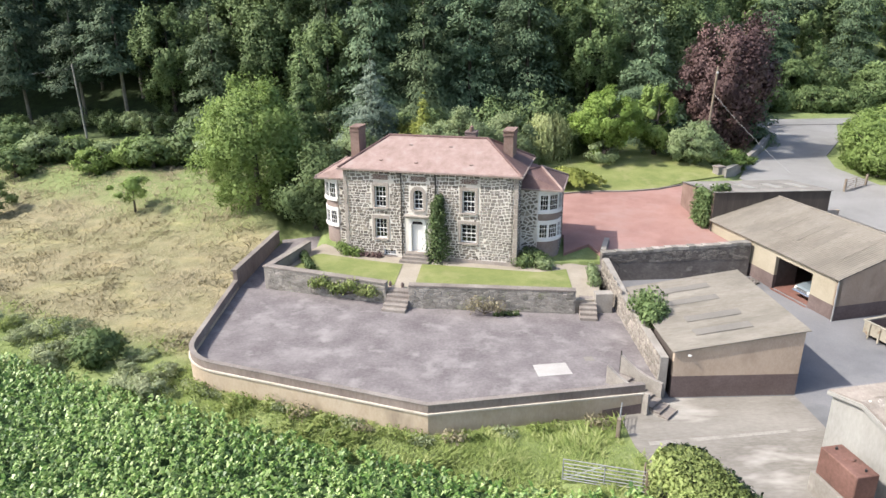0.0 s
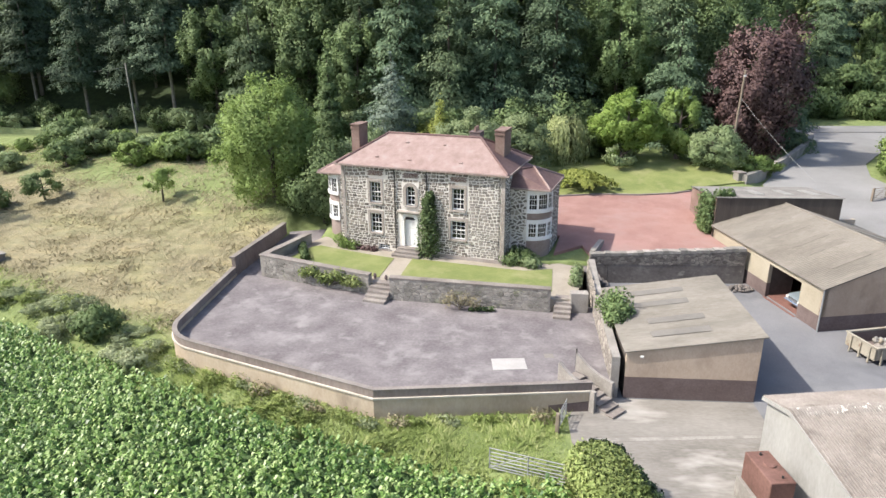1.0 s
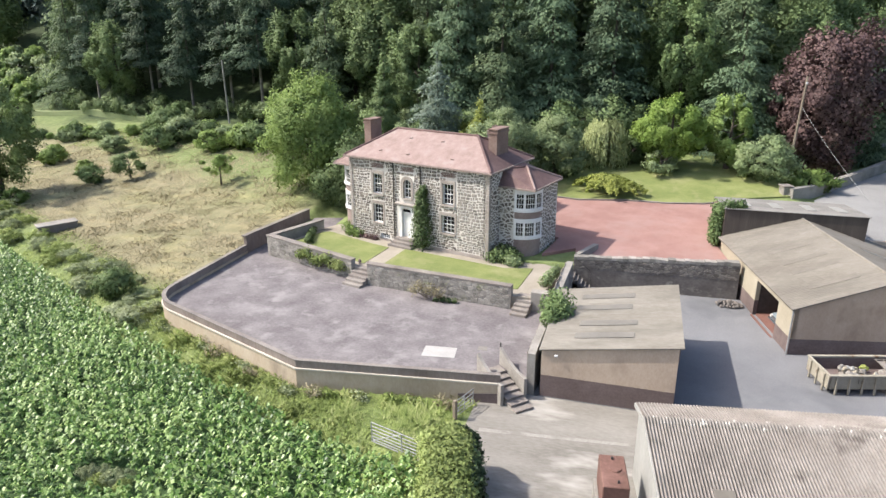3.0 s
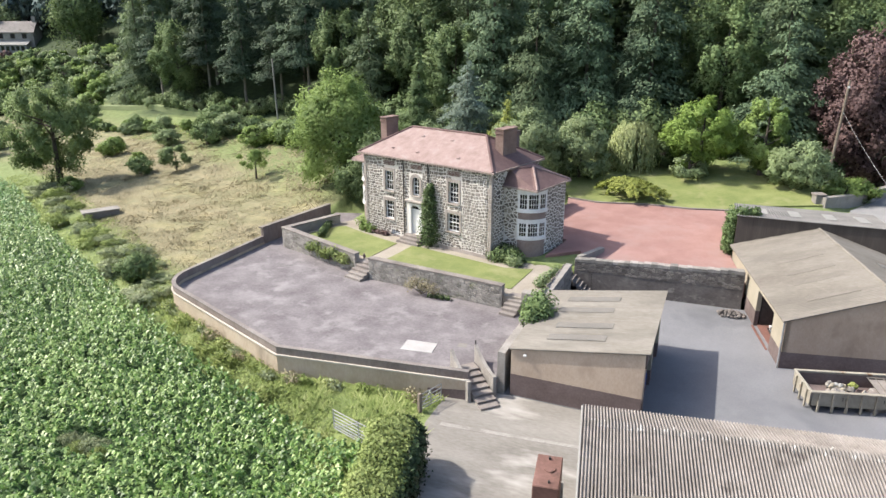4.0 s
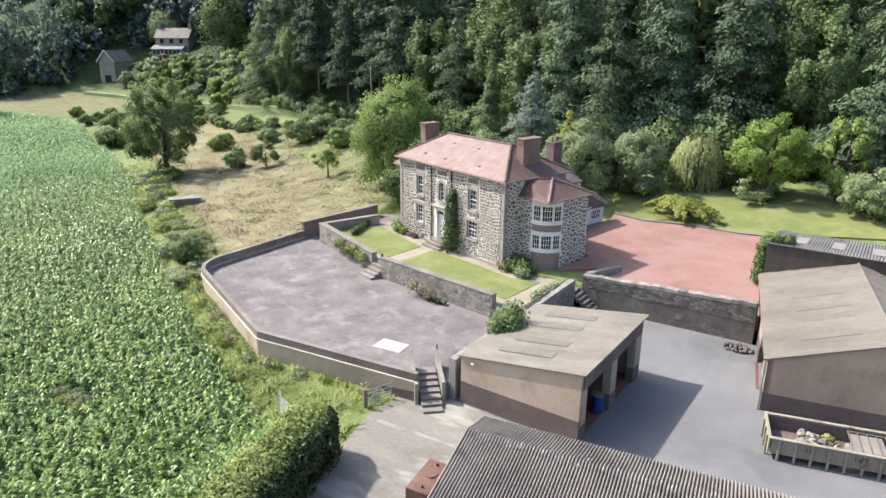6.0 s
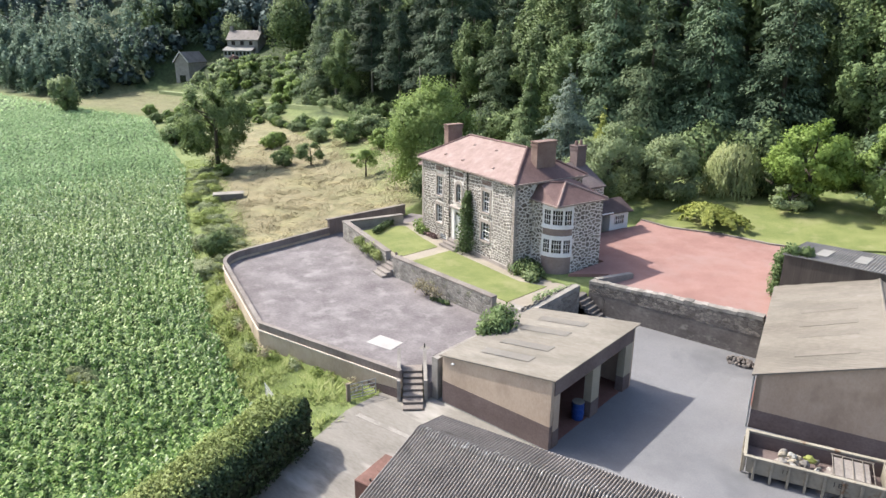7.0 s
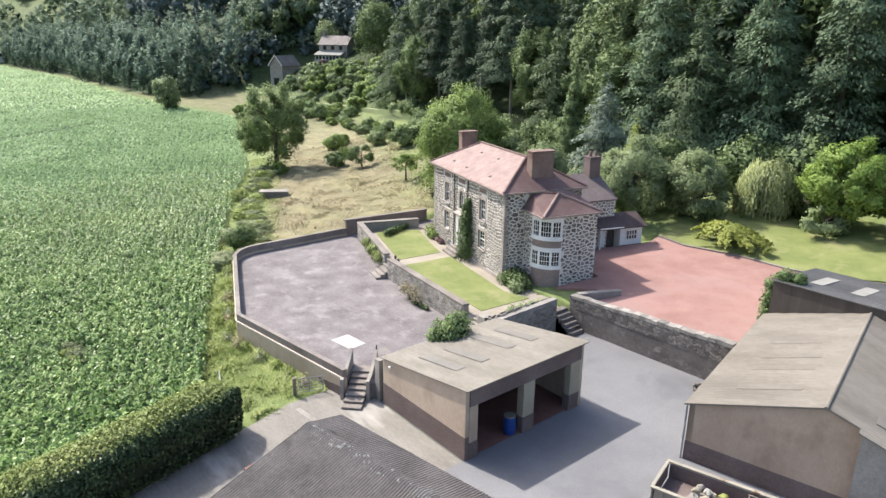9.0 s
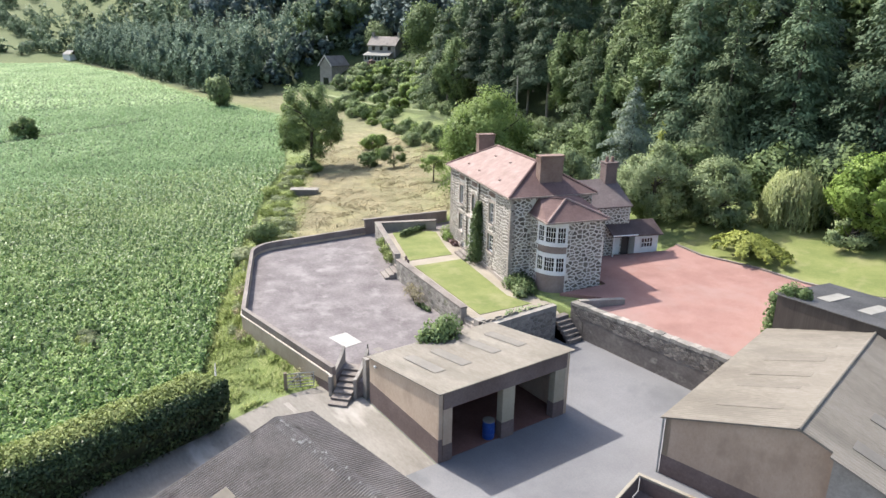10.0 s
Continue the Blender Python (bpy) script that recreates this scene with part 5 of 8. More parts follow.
def trunk_mesh(r, h, r0, limbs, reach, mat, name="trunk", start=0.35):
    bm = bmesh.new()
    bend = r.uniform(-0.03, 0.03, 2) * h
    pts = [(0, 0, -0.4), (bend[0] * 0.3, bend[1] * 0.3, h * 0.3), (bend[0] * 0.7, bend[1] * 0.7, h * 0.65), (bend[0], bend[1], h)]
    tube(bm, pts, [r0 * 1.25, r0 * 0.85, r0 * 0.5, r0 * 0.12], 8)
    for k in range(limbs):
        a = 2 * math.pi * (k + r.uniform(0, 0.6)) / max(1, limbs)
        z = h * r.uniform(start, 0.75)
        L = reach * r.uniform(0.5, 0.9)
        q = (math.cos(a) * L, math.sin(a) * L, z + L * r.uniform(0.3, 0.8))
        tube(bm, [(bend[0] * 0.5, bend[1] * 0.5, z), (q[0] * 0.5, q[1] * 0.5, (z + q[2]) / 2 - 0.1), q], [r0 * 0.4, r0 * 0.25, r0 * 0.06], 5)
    me = bpy.data.meshes.new(name)
    bm.to_mesh(me)
    bm.free()
    me.materials.append(mat)
    return me


def broad_tree(seed, h, rx, leaves, size, mat, clumps=45, base=0.2, taper=0.12, bark=M_BARK, r0=0.25, clump_r=0.34, tri=False):
    """Meshes of a round-crowned tree: trunk, crown."""
    r = np.random.default_rng(seed)
    zc, rz = h * (1 + base) / 2, h * (1 - base) / 2
    p, o = crown_points(r, leaves, rx, rz, zc, clumps, clump_r, taper)
    q = leaf_quads(p, size, 0.35, o, 0.6, r, tri)
    whole = (p - np.array([0, 0, zc])) / np.array([rx, rx, rz])
    return trunk_mesh(r, h * 0.8, r0, 6, rx, bark), quads_mesh("crown", q, mat, o * 0.75 + whole * 0.35 + r.normal(0, 0.22, p.shape) + np.array([0, 0, 0.12]))


def conifer(seed, h, rx, leaves, size, mat, bare=0.15, droop=0.25, r0=0.22, whorls=16, bark=M_BARK, tri=False, shaggy=1.0):
    """Uneven layered boughs, each a drooping spray of twigs with side shoots."""
    r = np.random.default_rng(seed)
    boughs = []
    for t in np.linspace(bare, 0.975, whorls):
        rad = rx * (1 - ((t - bare) / (1 - bare)) ** 1.35) + 0.25
        nb = max(4, int(round(8.5 * (rad / rx) ** 0.5)))
        a0 = r.uniform(0, 6.28)
        for k in range(nb):
            boughs.append((a0 + 6.283 * k / nb + r.normal(0, 0.3 * shaggy), rad * r.uniform(0.5, 1.18), (t + r.normal(0, 0.6 * shaggy / whorls)) * h, droop * r.uniform(0.4, 1.7)))
    total = sum(b[1] for b in boughs)
    ps, ns, ts = [], [], []
    for a, L, z0, dr in boughs:
        m = max(8, int(leaves * L / total))
        f = r.uniform(0.1, 1.0, m) ** 0.75
        wide = 0.36 * L * np.sin(np.clip(f * 2.9, 0, 3.0)) + 0.08
        s = r.uniform(-1, 1, m) * wide
        z = z0 + L * (0.12 * f - dr * f * f) - 0.3 * np.abs(s) + r.normal(0, 0.06 + 0.007 * h * shaggy, m)
        d = np.array([math.cos(a), math.sin(a), 0])
        e = np.array([-math.sin(a), math.cos(a), 0])
        ps.append(d * (f * L)[:, None] + e * s[:, None] + np.array([0, 0, 1.0]) * z[:, None] + r.normal(0, 0.12 * shaggy, (m, 3)))
        tip = r.normal(0, 0.42, (m, 3)) + np.array([0, 0, 1.0]) + d * (0.5 * f)[:, None] + e * (0.5 * s / (wide + 0.1))[:, None]
        ns.append(tip)
        ts.append(d + e * (1.1 * np.sign(s) * r.uniform(0.2, 1, m))[:, None] + np.array([0, 0, -0.35]) + r.normal(0, 0.3, (m, 3)))
    p, nr, tt = np.concatenate(ps), np.concatenate(ns), np.concatenate(ts)
    nr /= np.linalg.norm(nr, axis=1, keepdims=True)
    tt -= nr * np.sum(tt * nr, axis=1, keepdims=True)
    tt /= np.linalg.norm(tt, axis=1, keepdims=True) + 1e-9
    side = np.cross(nr, tt)
    la = size * r.uniform(0.5, 1.45, (len(p), 1))
    lb = la * 0.42
    dip = nr * la * -0.25
    if tri:
        q = np.stack([p - tt * la * 0.7 + side * lb, p - tt * la * 0.7 - side * lb, p + tt * la + dip], axis=1)
    else:
        q = np.stack([p - tt * la, p + side * lb, p + tt * la + dip, p - side * lb], axis=1)
    bm = bmesh.new()
    tube(bm, [(0, 0, -0.4), (0, 0, h * 0.5), (0, 0, h * 0.98)], [r0 * 1.15, r0 * 0.7, 0.03], 7)
    me = bpy.data.meshes.new("trunk")
    bm.to_mesh(me)
    bm.free()
    me.materials.append(bark)
    outw = np.stack([p[:, 0], p[:, 1], np.zeros(len(p))], 1) / rx
    return me, quads_mesh("crown", q, mat, nr * 0.8 + outw * 0.9)


def plant(name, meshes, at, label, category, scale=(1, 1, 1), rz=0.0, group="", sink=0.05):
    t = thing(name, label, category, (0, 0, 0), 0, group)
    z = at[2] if len(at) > 2 else land(at[0], at[1])
    t.matrix_world = Matrix.LocRotScale((at[0], at[1], z - sink), Euler((0, 0, radians(rz))), scale)
    names = ("trunk", "crown")
    for nm, me in zip(names[-len(meshes):], meshes):
        part(nm, me, None, t)
    return t


# garden trees
plant("fir_tree", conifer(28, 13.5, 5.6, 16000, 0.2, L_FIR, 0.03, 0.35, whorls=16, tri=True), (24.6, 75.5), "dark layered fir beside the copper beech", "tree")
plant("fir_tree", conifer(29, 11.0, 4.2, 12000, 0.2, L_FIR, 0.03, 0.35, whorls=14, tri=True), (39.2, 82.0), "dark fir between the copper beech and the lane", "tree")
plant("lime_tree", broad_tree(11, 10.8, 5.0, 44000, 0.125, L_LIGHT, 150, -0.06, 0.16, clump_r=0.21, tri=True), (-15.2, 56.6), "large round light-green tree at the meadow edge", "tree")
plant("laurel", broad_tree(12, 7.4, 3.3, 20000, 0.13, L_SHADE, 50, -0.05, 0.2, tri=True, clump_r=0.28), (-9.8, 53.6), "dark green laurel beside the house", "shrub")
plant("laurel", broad_tree(13, 6.0, 2.8, 14000, 0.13, L_SILVER, 40, 0.0, 0.2, tri=True, clump_r=0.28), (-7.0, 60.0), "grey-green shrub behind the house", "shrub")
plant("blue_spruce", conifer(14, 10.6, 4.1, 17000, 0.16, L_BLUE, 0.02, 0.3, whorls=17, tri=True, shaggy=0.7), (-5.9, 68.0), "blue-grey spruce behind the house", "tree")
plant("yew", conifer(15, 11.0, 1.9, 8000, 0.2, L_SHADE, 0.02, 0.1, whorls=20, tri=True), (-13.5, 72.0), "narrow dark yew at the edge of the wood", "tree")
plant("golden_conifer", conifer(16, 6.6, 1.5, 4800, 0.16, L_YELLOW, 0.03, 0.1, whorls=14, tri=True), (-0.75, 66.0), "yellow-green golden conifer behind the house", "tree")
plant("golden_shrub", broad_tree(17, 4.0, 1.5, 4000, 0.15, L_YELLOW, 16, 0.0, tri=True), (-2.4, 67.5), "yellow shrub behind the house", "shrub")
plant("willow_shrub", broad_tree(18, 6.8, 3.7, 34000, 0.11, L_SILVER, 130, 0.0, 0.1, clump_r=0.2, tri=True), (2.6, 61.6), "large feathery grey-green shrub behind the rear wing", "shrub")
plant("elder_shrub", broad_tree(19, 5.6, 3.1, 22000, 0.12, L_SILVER, 80, 0.0, 0.15, clump_r=0.22, tri=True), (7.4, 63.9), "grey-green elder shrub behind the porch", "shrub")
plant("copper_beech", broad_tree(20, 15.6, 5.3, 44000, 0.16, L_COPPER, 130, 0.0, -0.16, r0=0.35, clump_r=0.2, tri=True), (33.0, 75.0), "dark purple copper beech by the lane", "tree")
plant("maple", broad_tree(21, 7.6, 3.5, 24000, 0.125, L_LIME, 75, 0.08, 0.05, clump_r=0.2, tri=True), (18.0, 67.4), "bright lime-green maple at the lawn edge", "tree")
plant("maple", broad_tree(22, 7.2, 2.4, 18000, 0.125, L_LIGHT, 60, 0.06, 0.05, clump_r=0.2, tri=True), (23.5, 68.6), "yellow-green maple at the lawn edge", "tree")
plant("lawn_shrub", broad_tree(23, 2.2, 1.7, 4500, 0.11, L_SILVER, 24, 0.0, tri=True), (17.3, 65.8), "low grey-green shrub on the lawn edge", "shrub")
plant("bank_shrub", broad_tree(24, 4.0, 2.9, 16000, 0.11, L_SILVER, 60, 0.0, clump_r=0.24, tri=True), (26.6, 66.2), "broad feathery shrub on the bank", "shrub")
plant("bank_shrub", broad_tree(25, 2.2, 2.4, 12000, 0.11, L_LIGHT, 44, 0.0, clump_r=0.26, tri=True), (30.6, 66.6), "low green shrub on the bank", "shrub")
plant("bank_shrub", broad_tree(30, 3.0, 2.2, 10000, 0.12, L_SHADE, 44, 0.0, clump_r=0.26, tri=True), (14.6, 69.6), "dark rounded shrub behind the weeping willow", "shrub")


def weeping(seed, h, rx, strands, mat):
    r = np.random.default_rng(seed)
    heads = [(r.uniform(0, 6.283), math.sqrt(r.uniform(0.0, 1)), r.uniform(0.72, 1.0)) for _ in range(26)]
    ps, os_ = [], []
    for k in range(strands):
        a0, f0, t0 = heads[k % 26]
        a, f = a0 + r.normal(0, 0.28), min(1.15, max(0.05, f0 + r.normal(0, 0.12)))
        top = h * t0 * (1 - 0.22 * f * f) * r.uniform(0.92, 1.02)
        low = top * r.uniform(0.05, 0.5) if f < 0.75 else h * r.uniform(0.02, 0.2)
        m = max(4, int((top - low) / 0.15))
        tt = np.linspace(0, 1, m)
        rad = rx * f * (0.9 + 0.22 * np.sin(tt * 2.2))
        ps.append(np.stack([np.cos(a) * rad, np.sin(a) * rad, top + (low - top) * tt], 1) + r.normal(0, 0.06, (m, 3)))
        os_.append(np.tile([math.cos(a), math.sin(a), 0.2], (m, 1)))
    p, o = np.concatenate(ps), np.concatenate(os_)
    n = len(p)
    t = np.array([0, 0, -1.0]) + r.normal(0, 0.22, (n, 3))
    a = r.uniform(0, 6.283, n)
    w = np.stack([np.cos(a), np.sin(a), 0 * a], 1) * r.uniform(0.035, 0.075, (n, 1))
    t *= r.uniform(0.1, 0.26, (n, 1))
    q = np.stack([p - t, p + w, p + t, p - w], axis=1)
    return trunk_mesh(r, h * 0.8, 0.18, 4, rx * 0.7, M_BARK), quads_mesh("crown", q, mat, o + np.array([0, 0, 1.0]) * (p[:, 2:3] / h) + r.normal(0, 0.3, p.shape))


plant("weeping_willow", weeping(26, 5.3, 2.1, 760, L_WILLOW), (11.9, 67.3), "pale weeping willow on the upper lawn", "tree")


def spreading(seed, rx, ry, h, n, mat):
    r = np.random.default_rng(seed)
    ps, os_ = [], []
    for k in range(46):
        a = r.uniform(0, 6.283)
        L = r.uniform(0.45, 1.0)
        m = n // 46
        t = r.uniform(0.05, 1, m)
        z = h * (0.35 + 0.65 * (1 - L * t) * r.uniform(0.6, 1)) + 0.15 * h * np.sin(t * 3)
        ps.append(np.stack([np.cos(a) * rx * L * t, np.sin(a) * ry * L * t, z], 1) + r.normal(0, 0.09, (m, 3)))
        os_.append(np.tile([math.cos(a) * 0.5, math.sin(a) * 0.5, 0.5], (m, 1)))
    return (quads_mesh("crown", leaf_quads(np.concatenate(ps), 0.15, 0.6, np.concatenate(os_), 0.45, r), mat, np.concatenate(os_) + np.array([0, 0, 0.8])),)


plant("juniper", spreading(27, 3.9, 2.5, 1.9, 9500, L_YELLOW), (12.6, 60.3, 1.45), "low spreading golden juniper on the lawn edge", "shrub", rz=-15)

# orchard and meadow
plant("ash_tree", broad_tree(31, 12.4, 4.6, 28000, 0.14, L_ASH, 75, 0.08, 0.0, clump_r=0.2, r0=0.32, tri=True), (-50.8, 52.7), "loose-crowned ash tree in the meadow", "tree")
orch = [broad_tree(32, 3.4, 1.7, 3600, 0.085, L_LIGHT, 18, 0.3, clump_r=0.28, r0=0.1, tri=True), broad_tree(33, 3.0, 1.7, 4800, 0.09, L_BROAD, 18, 0.16, r0=0.1, tri=True)]
for (x, y, k, s) in ((-26.6, 57.8, 0, 1.05), (-40.3, 60.3, 1, 1.05)):
    plant("orchard_tree", orch[k], (x, y), "small spreading apple tree in dry grass", "tree", (s, s, s), x * 37 % 360, "orchard trees")
bush = [broad_tree(34, 3.6, 2.6, 2800, 0.2, L_BROAD, 44, 0.0, tri=True), broad_tree(35, 3.2, 2.4, 2800, 0.19, L_SILVER, 42, 0.0, tri=True),
        broad_tree(36, 3.0, 2.2, 2800, 0.18, L_LIGHT, 40, 0.0, tri=True), broad_tree(37, 3.4, 2.4, 2800, 0.2, L_SHADE, 42, 0.0, tri=True)]
for x in np.arange(-120, -20, 1.9):
    y = wood_edge(x) - 7.0 + rng.normal(0, 1.6) - (2 if x > -45 else 0)
    s = rng.uniform(0.6, 1.25) * (0.5 if x < -50 else 0.8 if x < -36 else 1.0)
    plant("hedge_bush", bush[int(rng.integers(0, 4))], (float(x), float(y)), "bush in the overgrown hedge below the wood", "bush", (s, s, s), float(rng.uniform(0, 360)), "hedge bushes")
pale = [broad_tree(131, 1.6, 1.5, 2300, 0.085, L_PALE, 26, 0.0, tri=True), broad_tree(132, 1.3, 1.3, 2000, 0.08, L_PALE, 24, 0.0, tri=True), broad_tree(133, 1.5, 1.2, 2000, 0.08, L_GRASS, 24, 0.0, tri=True)]
for (x, y, k, s) in ((-44.2, 58.4, 0, 0.6), (-34.6, 68.0, 2, 0.85), (-43.5, 69.5, 0, 0.85), (-57.5, 66.0, 2, 0.8), (-51, 70, 1, 0.7), (-19.6, 34.2, 0, 0.56), (-47.5, 51.5, 2, 0.55), (-49.0, 62.5, 2, 0.5), (-29.5, 70.5, 1, 0.6)):
    plant("meadow_bush", bush[k], (x, y), "scrubby green bush in the dry meadow", "bush", (s, s, s), x * 53 % 360, "meadow bushes")
rb = np.random.default_rng(77)
for k in range(46):
    x = float(rb.uniform(-52, -14.5))
    y = field_edge(x) + float(rb.uniform(0.8, 4.6))
    s = float(rb.uniform(0.5, 1.05))
    if (x + 19.6) ** 2 + (y - 34.2) ** 2 < 4:
        continue
    plant("bank_weed", pale[int(rb.integers(0, 3))][1:], (x, y), "low pale grey-green scrub on the field bank", "bush", (s, s, s * float(rb.uniform(0.6, 1.0))), float(rb.uniform(0, 360)), "bank scrub")

# the wood: pines with bare trunks to the west, broad firs and round crowns behind the house
pines = [conifer(41, 20, 4.4, 13000, 0.23, L_PINE, 0.3, 0.3, whorls=14, bark=M_PALEBARK, tri=True), conifer(42, 22, 4.7, 13500, 0.23, L_PINE, 0.34, 0.32, whorls=14, bark=M_PALEBARK, tri=True)]
firs = [conifer(43, 20, 5.4, 17000, 0.22, L_FIR, 0.03, 0.34, whorls=19, tri=True), conifer(48, 18, 5.6, 17000, 0.22, L_SPRUCE, 0.03, 0.4, whorls=17, tri=True),
        conifer(49, 21, 5.0, 17000, 0.22, L_SPRUCE, 0.05, 0.45, whorls=18, tri=True, shaggy=1.3)]
oaks = [broad_tree(44, 15, 5.2, 19000, 0.19, L_BROAD, 120, 0.05, clump_r=0.18, tri=True), broad_tree(45, 17, 5.6, 20000, 0.19, L_SHADE, 130, 0.05, clump_r=0.18, tri=True),
        broad_tree(46, 13, 4.8, 17000, 0.19, L_SHADE, 105, 0.02, clump_r=0.19, tri=True), broad_tree(47, 15, 4.6, 17000, 0.18, L_BROAD, 105, 0.04, clump_r=0.18, tri=True)]
far_firs = [conifer(51, 20, 4.6, 3000, 0.46, L_PINE, 0.1, 0.35, whorls=13, tri=True), conifer(52, 21, 4.6, 3000, 0.46, L_SPRUCE, 0.12, 0.35, whorls=13, tri=True)]
far_oaks = [broad_tree(54, 16, 5.4, 3000, 0.48, L_BROAD, 70, 0.05, clump_r=0.2, tri=True), broad_tree(55, 15, 5.0, 3000, 0.48, L_SHADE, 70, 0.05, clump_r=0.2, tri=True)]
spots = []
r2 = np.random.default_rng(99)
for row in range(6):
    x = -112.0
    while x < (70 if row < 2 else 96):
        step = 6.4 + 0.5 * row
        x += step * r2.uniform(0.75, 1.3)
        y = wood_edge(x) + 4.5 + row * 5.8 + r2.normal(0, 1.2)
        if x > 44 and row < 1:
            continue
        if x < -86 and row < 3:
            continue
        spots.append((x, y, row))
for x, y, row in spots:
    fir = r2.uniform() < (0.9 if -75 < x < -26 else 0.62 if x < 28 else 0.42 if x < 40 else 0.1)
    s = r2.uniform(0.8, 1.16)
    ang = float(r2.uniform(0, 360))
    if fir:
        me = far_firs[int(r2.integers(0, 2))] if row > 1 else pines[int(r2.integers(0, 2))] if -75 < x < -26 else firs[int(r2.integers(0, 3))]
        plant("fir_tree", me, (x, y), "tall dark fir in the hillside wood", "tree", (s, s, s), ang, "fir trees of the wood")
    else:
        s *= 0.55 if x > 46 else 1.0
        me = oaks[int(r2.integers(0, 4))] if row < 2 else far_oaks[int(r2.integers(0, 2))]
        plant("woodland_tree", me, (x, y), "broadleaved tree in the hillside wood", "tree", (s, s, s), ang, "broadleaved trees of the wood")
under = [broad_tree(38, 4.6, 2.8, 3000, 0.18, L_SHADE, 44, 0.0, tri=True), broad_tree(39, 4.0, 2.6, 3000, 0.18, L_BROAD, 42, 0.0, tri=True), broad_tree(40, 4.2, 2.5, 3000, 0.17, L_SILVER, 42, 0.0, tri=True)]
for x in np.arange(-84, 31, 2.6):
    s = float(r2.uniform(0.75, 1.2)) * (0.62 if x < -26 else 1.0)
    y = wood_edge(x) + float(r2.uniform(0.2, 2.6)) + (1.5 if x < -26 else -1.0)
    plant("undergrowth_bush", under[int(r2.integers(0, 3)) if x < 6 else 0], (float(x), y), "dark bushy undergrowth at the edge of the wood", "bush", (s, s, s), float(r2.uniform(0, 360)), "undergrowth bushes")

# far woods down the valley: a plantation along the field, conifers with hill shade in their colour, mixed trees beyond
r3 = np.random.default_rng(5)
stands = {"plantation": ([], []), "hill": ([], []), "mixed": ([], [])}


def far_tree(stand, x, y, h, n, size, wide=0.33, taper=0.35, clumps=16):
    p, o = crown_points(r3, n, h * wide, h * 0.5, h * 0.5, clumps, 0.34, taper)
    stands[stand][0].append(leaf_quads(p + np.array([x, y, land(x, y)]), size, 0.4, o, 0.75, r3, True))
    stands[stand][1].append(o * 0.6 + (p - np.array([0, 0, h * 0.45])) / (h * 0.45) * 0.7 + r3.normal(0, 0.2, p.shape))


for row in range(4):
    x = -159.0
    while x > -430:
        x -= r3.uniform(3.4, 6.4) * (1.0 if row < 2 else 1.3)
        far_tree("plantation", x, wood_edge(x) + 3 + row * 6 + r3.normal(0, 1), r3.uniform(10, 17), 780 if row < 2 else 340, 0.4, 0.22, 0.75)
cnt = 0
while cnt < 560:
    x, y = r3.uniform(-640, -92), r3.uniform(85, 290)
    if y < wood_edge(x) + 32 or (x > -160 and y < 122):
        continue
    if x > -330:
        far_tree("hill", x, y, r3.uniform(13, 20), 210, 1.05, 0.24, 0.7)
    else:
        far_tree("mixed", x, y, r3.uniform(11, 18), 170, 1.1, 0.38, 0.15)
    cnt += 1
for k in range(110):
    x = r3.uniform(-178, -82)
    far_tree("hill", x, max(121.0, wood_edge(x) + 24) + r3.uniform(0, 40), r3.uniform(12, 19), 520, 0.6, 0.26, 0.6)
for k in range(300):
    x = r3.uniform(-900, -430)
    y = r3.uniform(-60, 110)
    if y < 45 + 0.5 * (x + 430) * 0.3 and r3.uniform() < 0.25 or (-475 < x and y < 58):
        continue
    far_tree("mixed", x, y, r3.uniform(7, 14), 260, 0.7, 0.42, 0.1)
for k in range(120):
    u = r3.uniform(0, 1)
    x, y = (-428 - 150 * u, 66 - 30 * u + r3.normal(0, 2.5)) if k % 3 == 0 else (r3.uniform(-640, -432), r3.uniform(-30, 62)) if k % 3 == 1 else (-452 - r3.uniform(0, 6), r3.uniform(-40, 58))
    if (x + 428) ** 2 + (y - 60) ** 2 < 100:
        continue
    far_tree("mixed", x, y, r3.uniform(3, 8), 120, 0.7, 0.6, 0.0)
for k in range(16):
    far_tree("mixed", r3.uniform(-192, -161), r3.uniform(107, 122), r3.uniform(8, 13), 420, 0.55, 0.38, 0.2)
for k in range(190):
    x = float(r3.uniform(-184, -157))
    y = wood_edge(x) + float(r3.uniform(3, 34))
    if (x + 152) ** 2 + (y - 104) ** 2 > 110:
        far_tree("hill" if k % 3 else "mixed", x, y, r3.uniform(2.2, 5.0) + max(0.0, y - 112) * 0.25, 170, 0.5, 0.5, 0.1)
for stand, mat, label in (("plantation", L_PLANT, "conifer plantation along the maize field, tinted blue for haze"), ("hill", L_HILL, "conifer wood on the valley side, shade and haze in its colour"), ("mixed", L_FAR, "distant mixed woods down the valley, haze tint in their colour")):
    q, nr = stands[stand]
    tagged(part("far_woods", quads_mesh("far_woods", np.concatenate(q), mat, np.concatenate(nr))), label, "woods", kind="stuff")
for k in range(34):
    x = float(r3.uniform(-192, -163))
    plant("woodland_tree", far_oaks[k % 2] if k % 3 else far_firs[k % 2], (x, max(104.0, wood_edge(x) + 26) + float(r3.uniform(0, 26))), "dark tree on the slope behind the stone barn", "tree", (0.6, 0.6, 0.6), float(r3.uniform(0, 360)), "broadleaved trees of the wood")
plant("garden_tree", broad_tree(73, 9.5, 4.2, 5000, 0.3, L_SILVER, 50, 0.05, tri=True), (-149.5, 119.0), "pale rounded tree beside the cottage", "tree")
plant("woodland_tree", broad_tree(74, 15.0, 5.6, 9000, 0.3, L_BROAD, 70, 0.0, tri=True), (-121, 117.0), "light green tree at the corner of the wood", "tree")
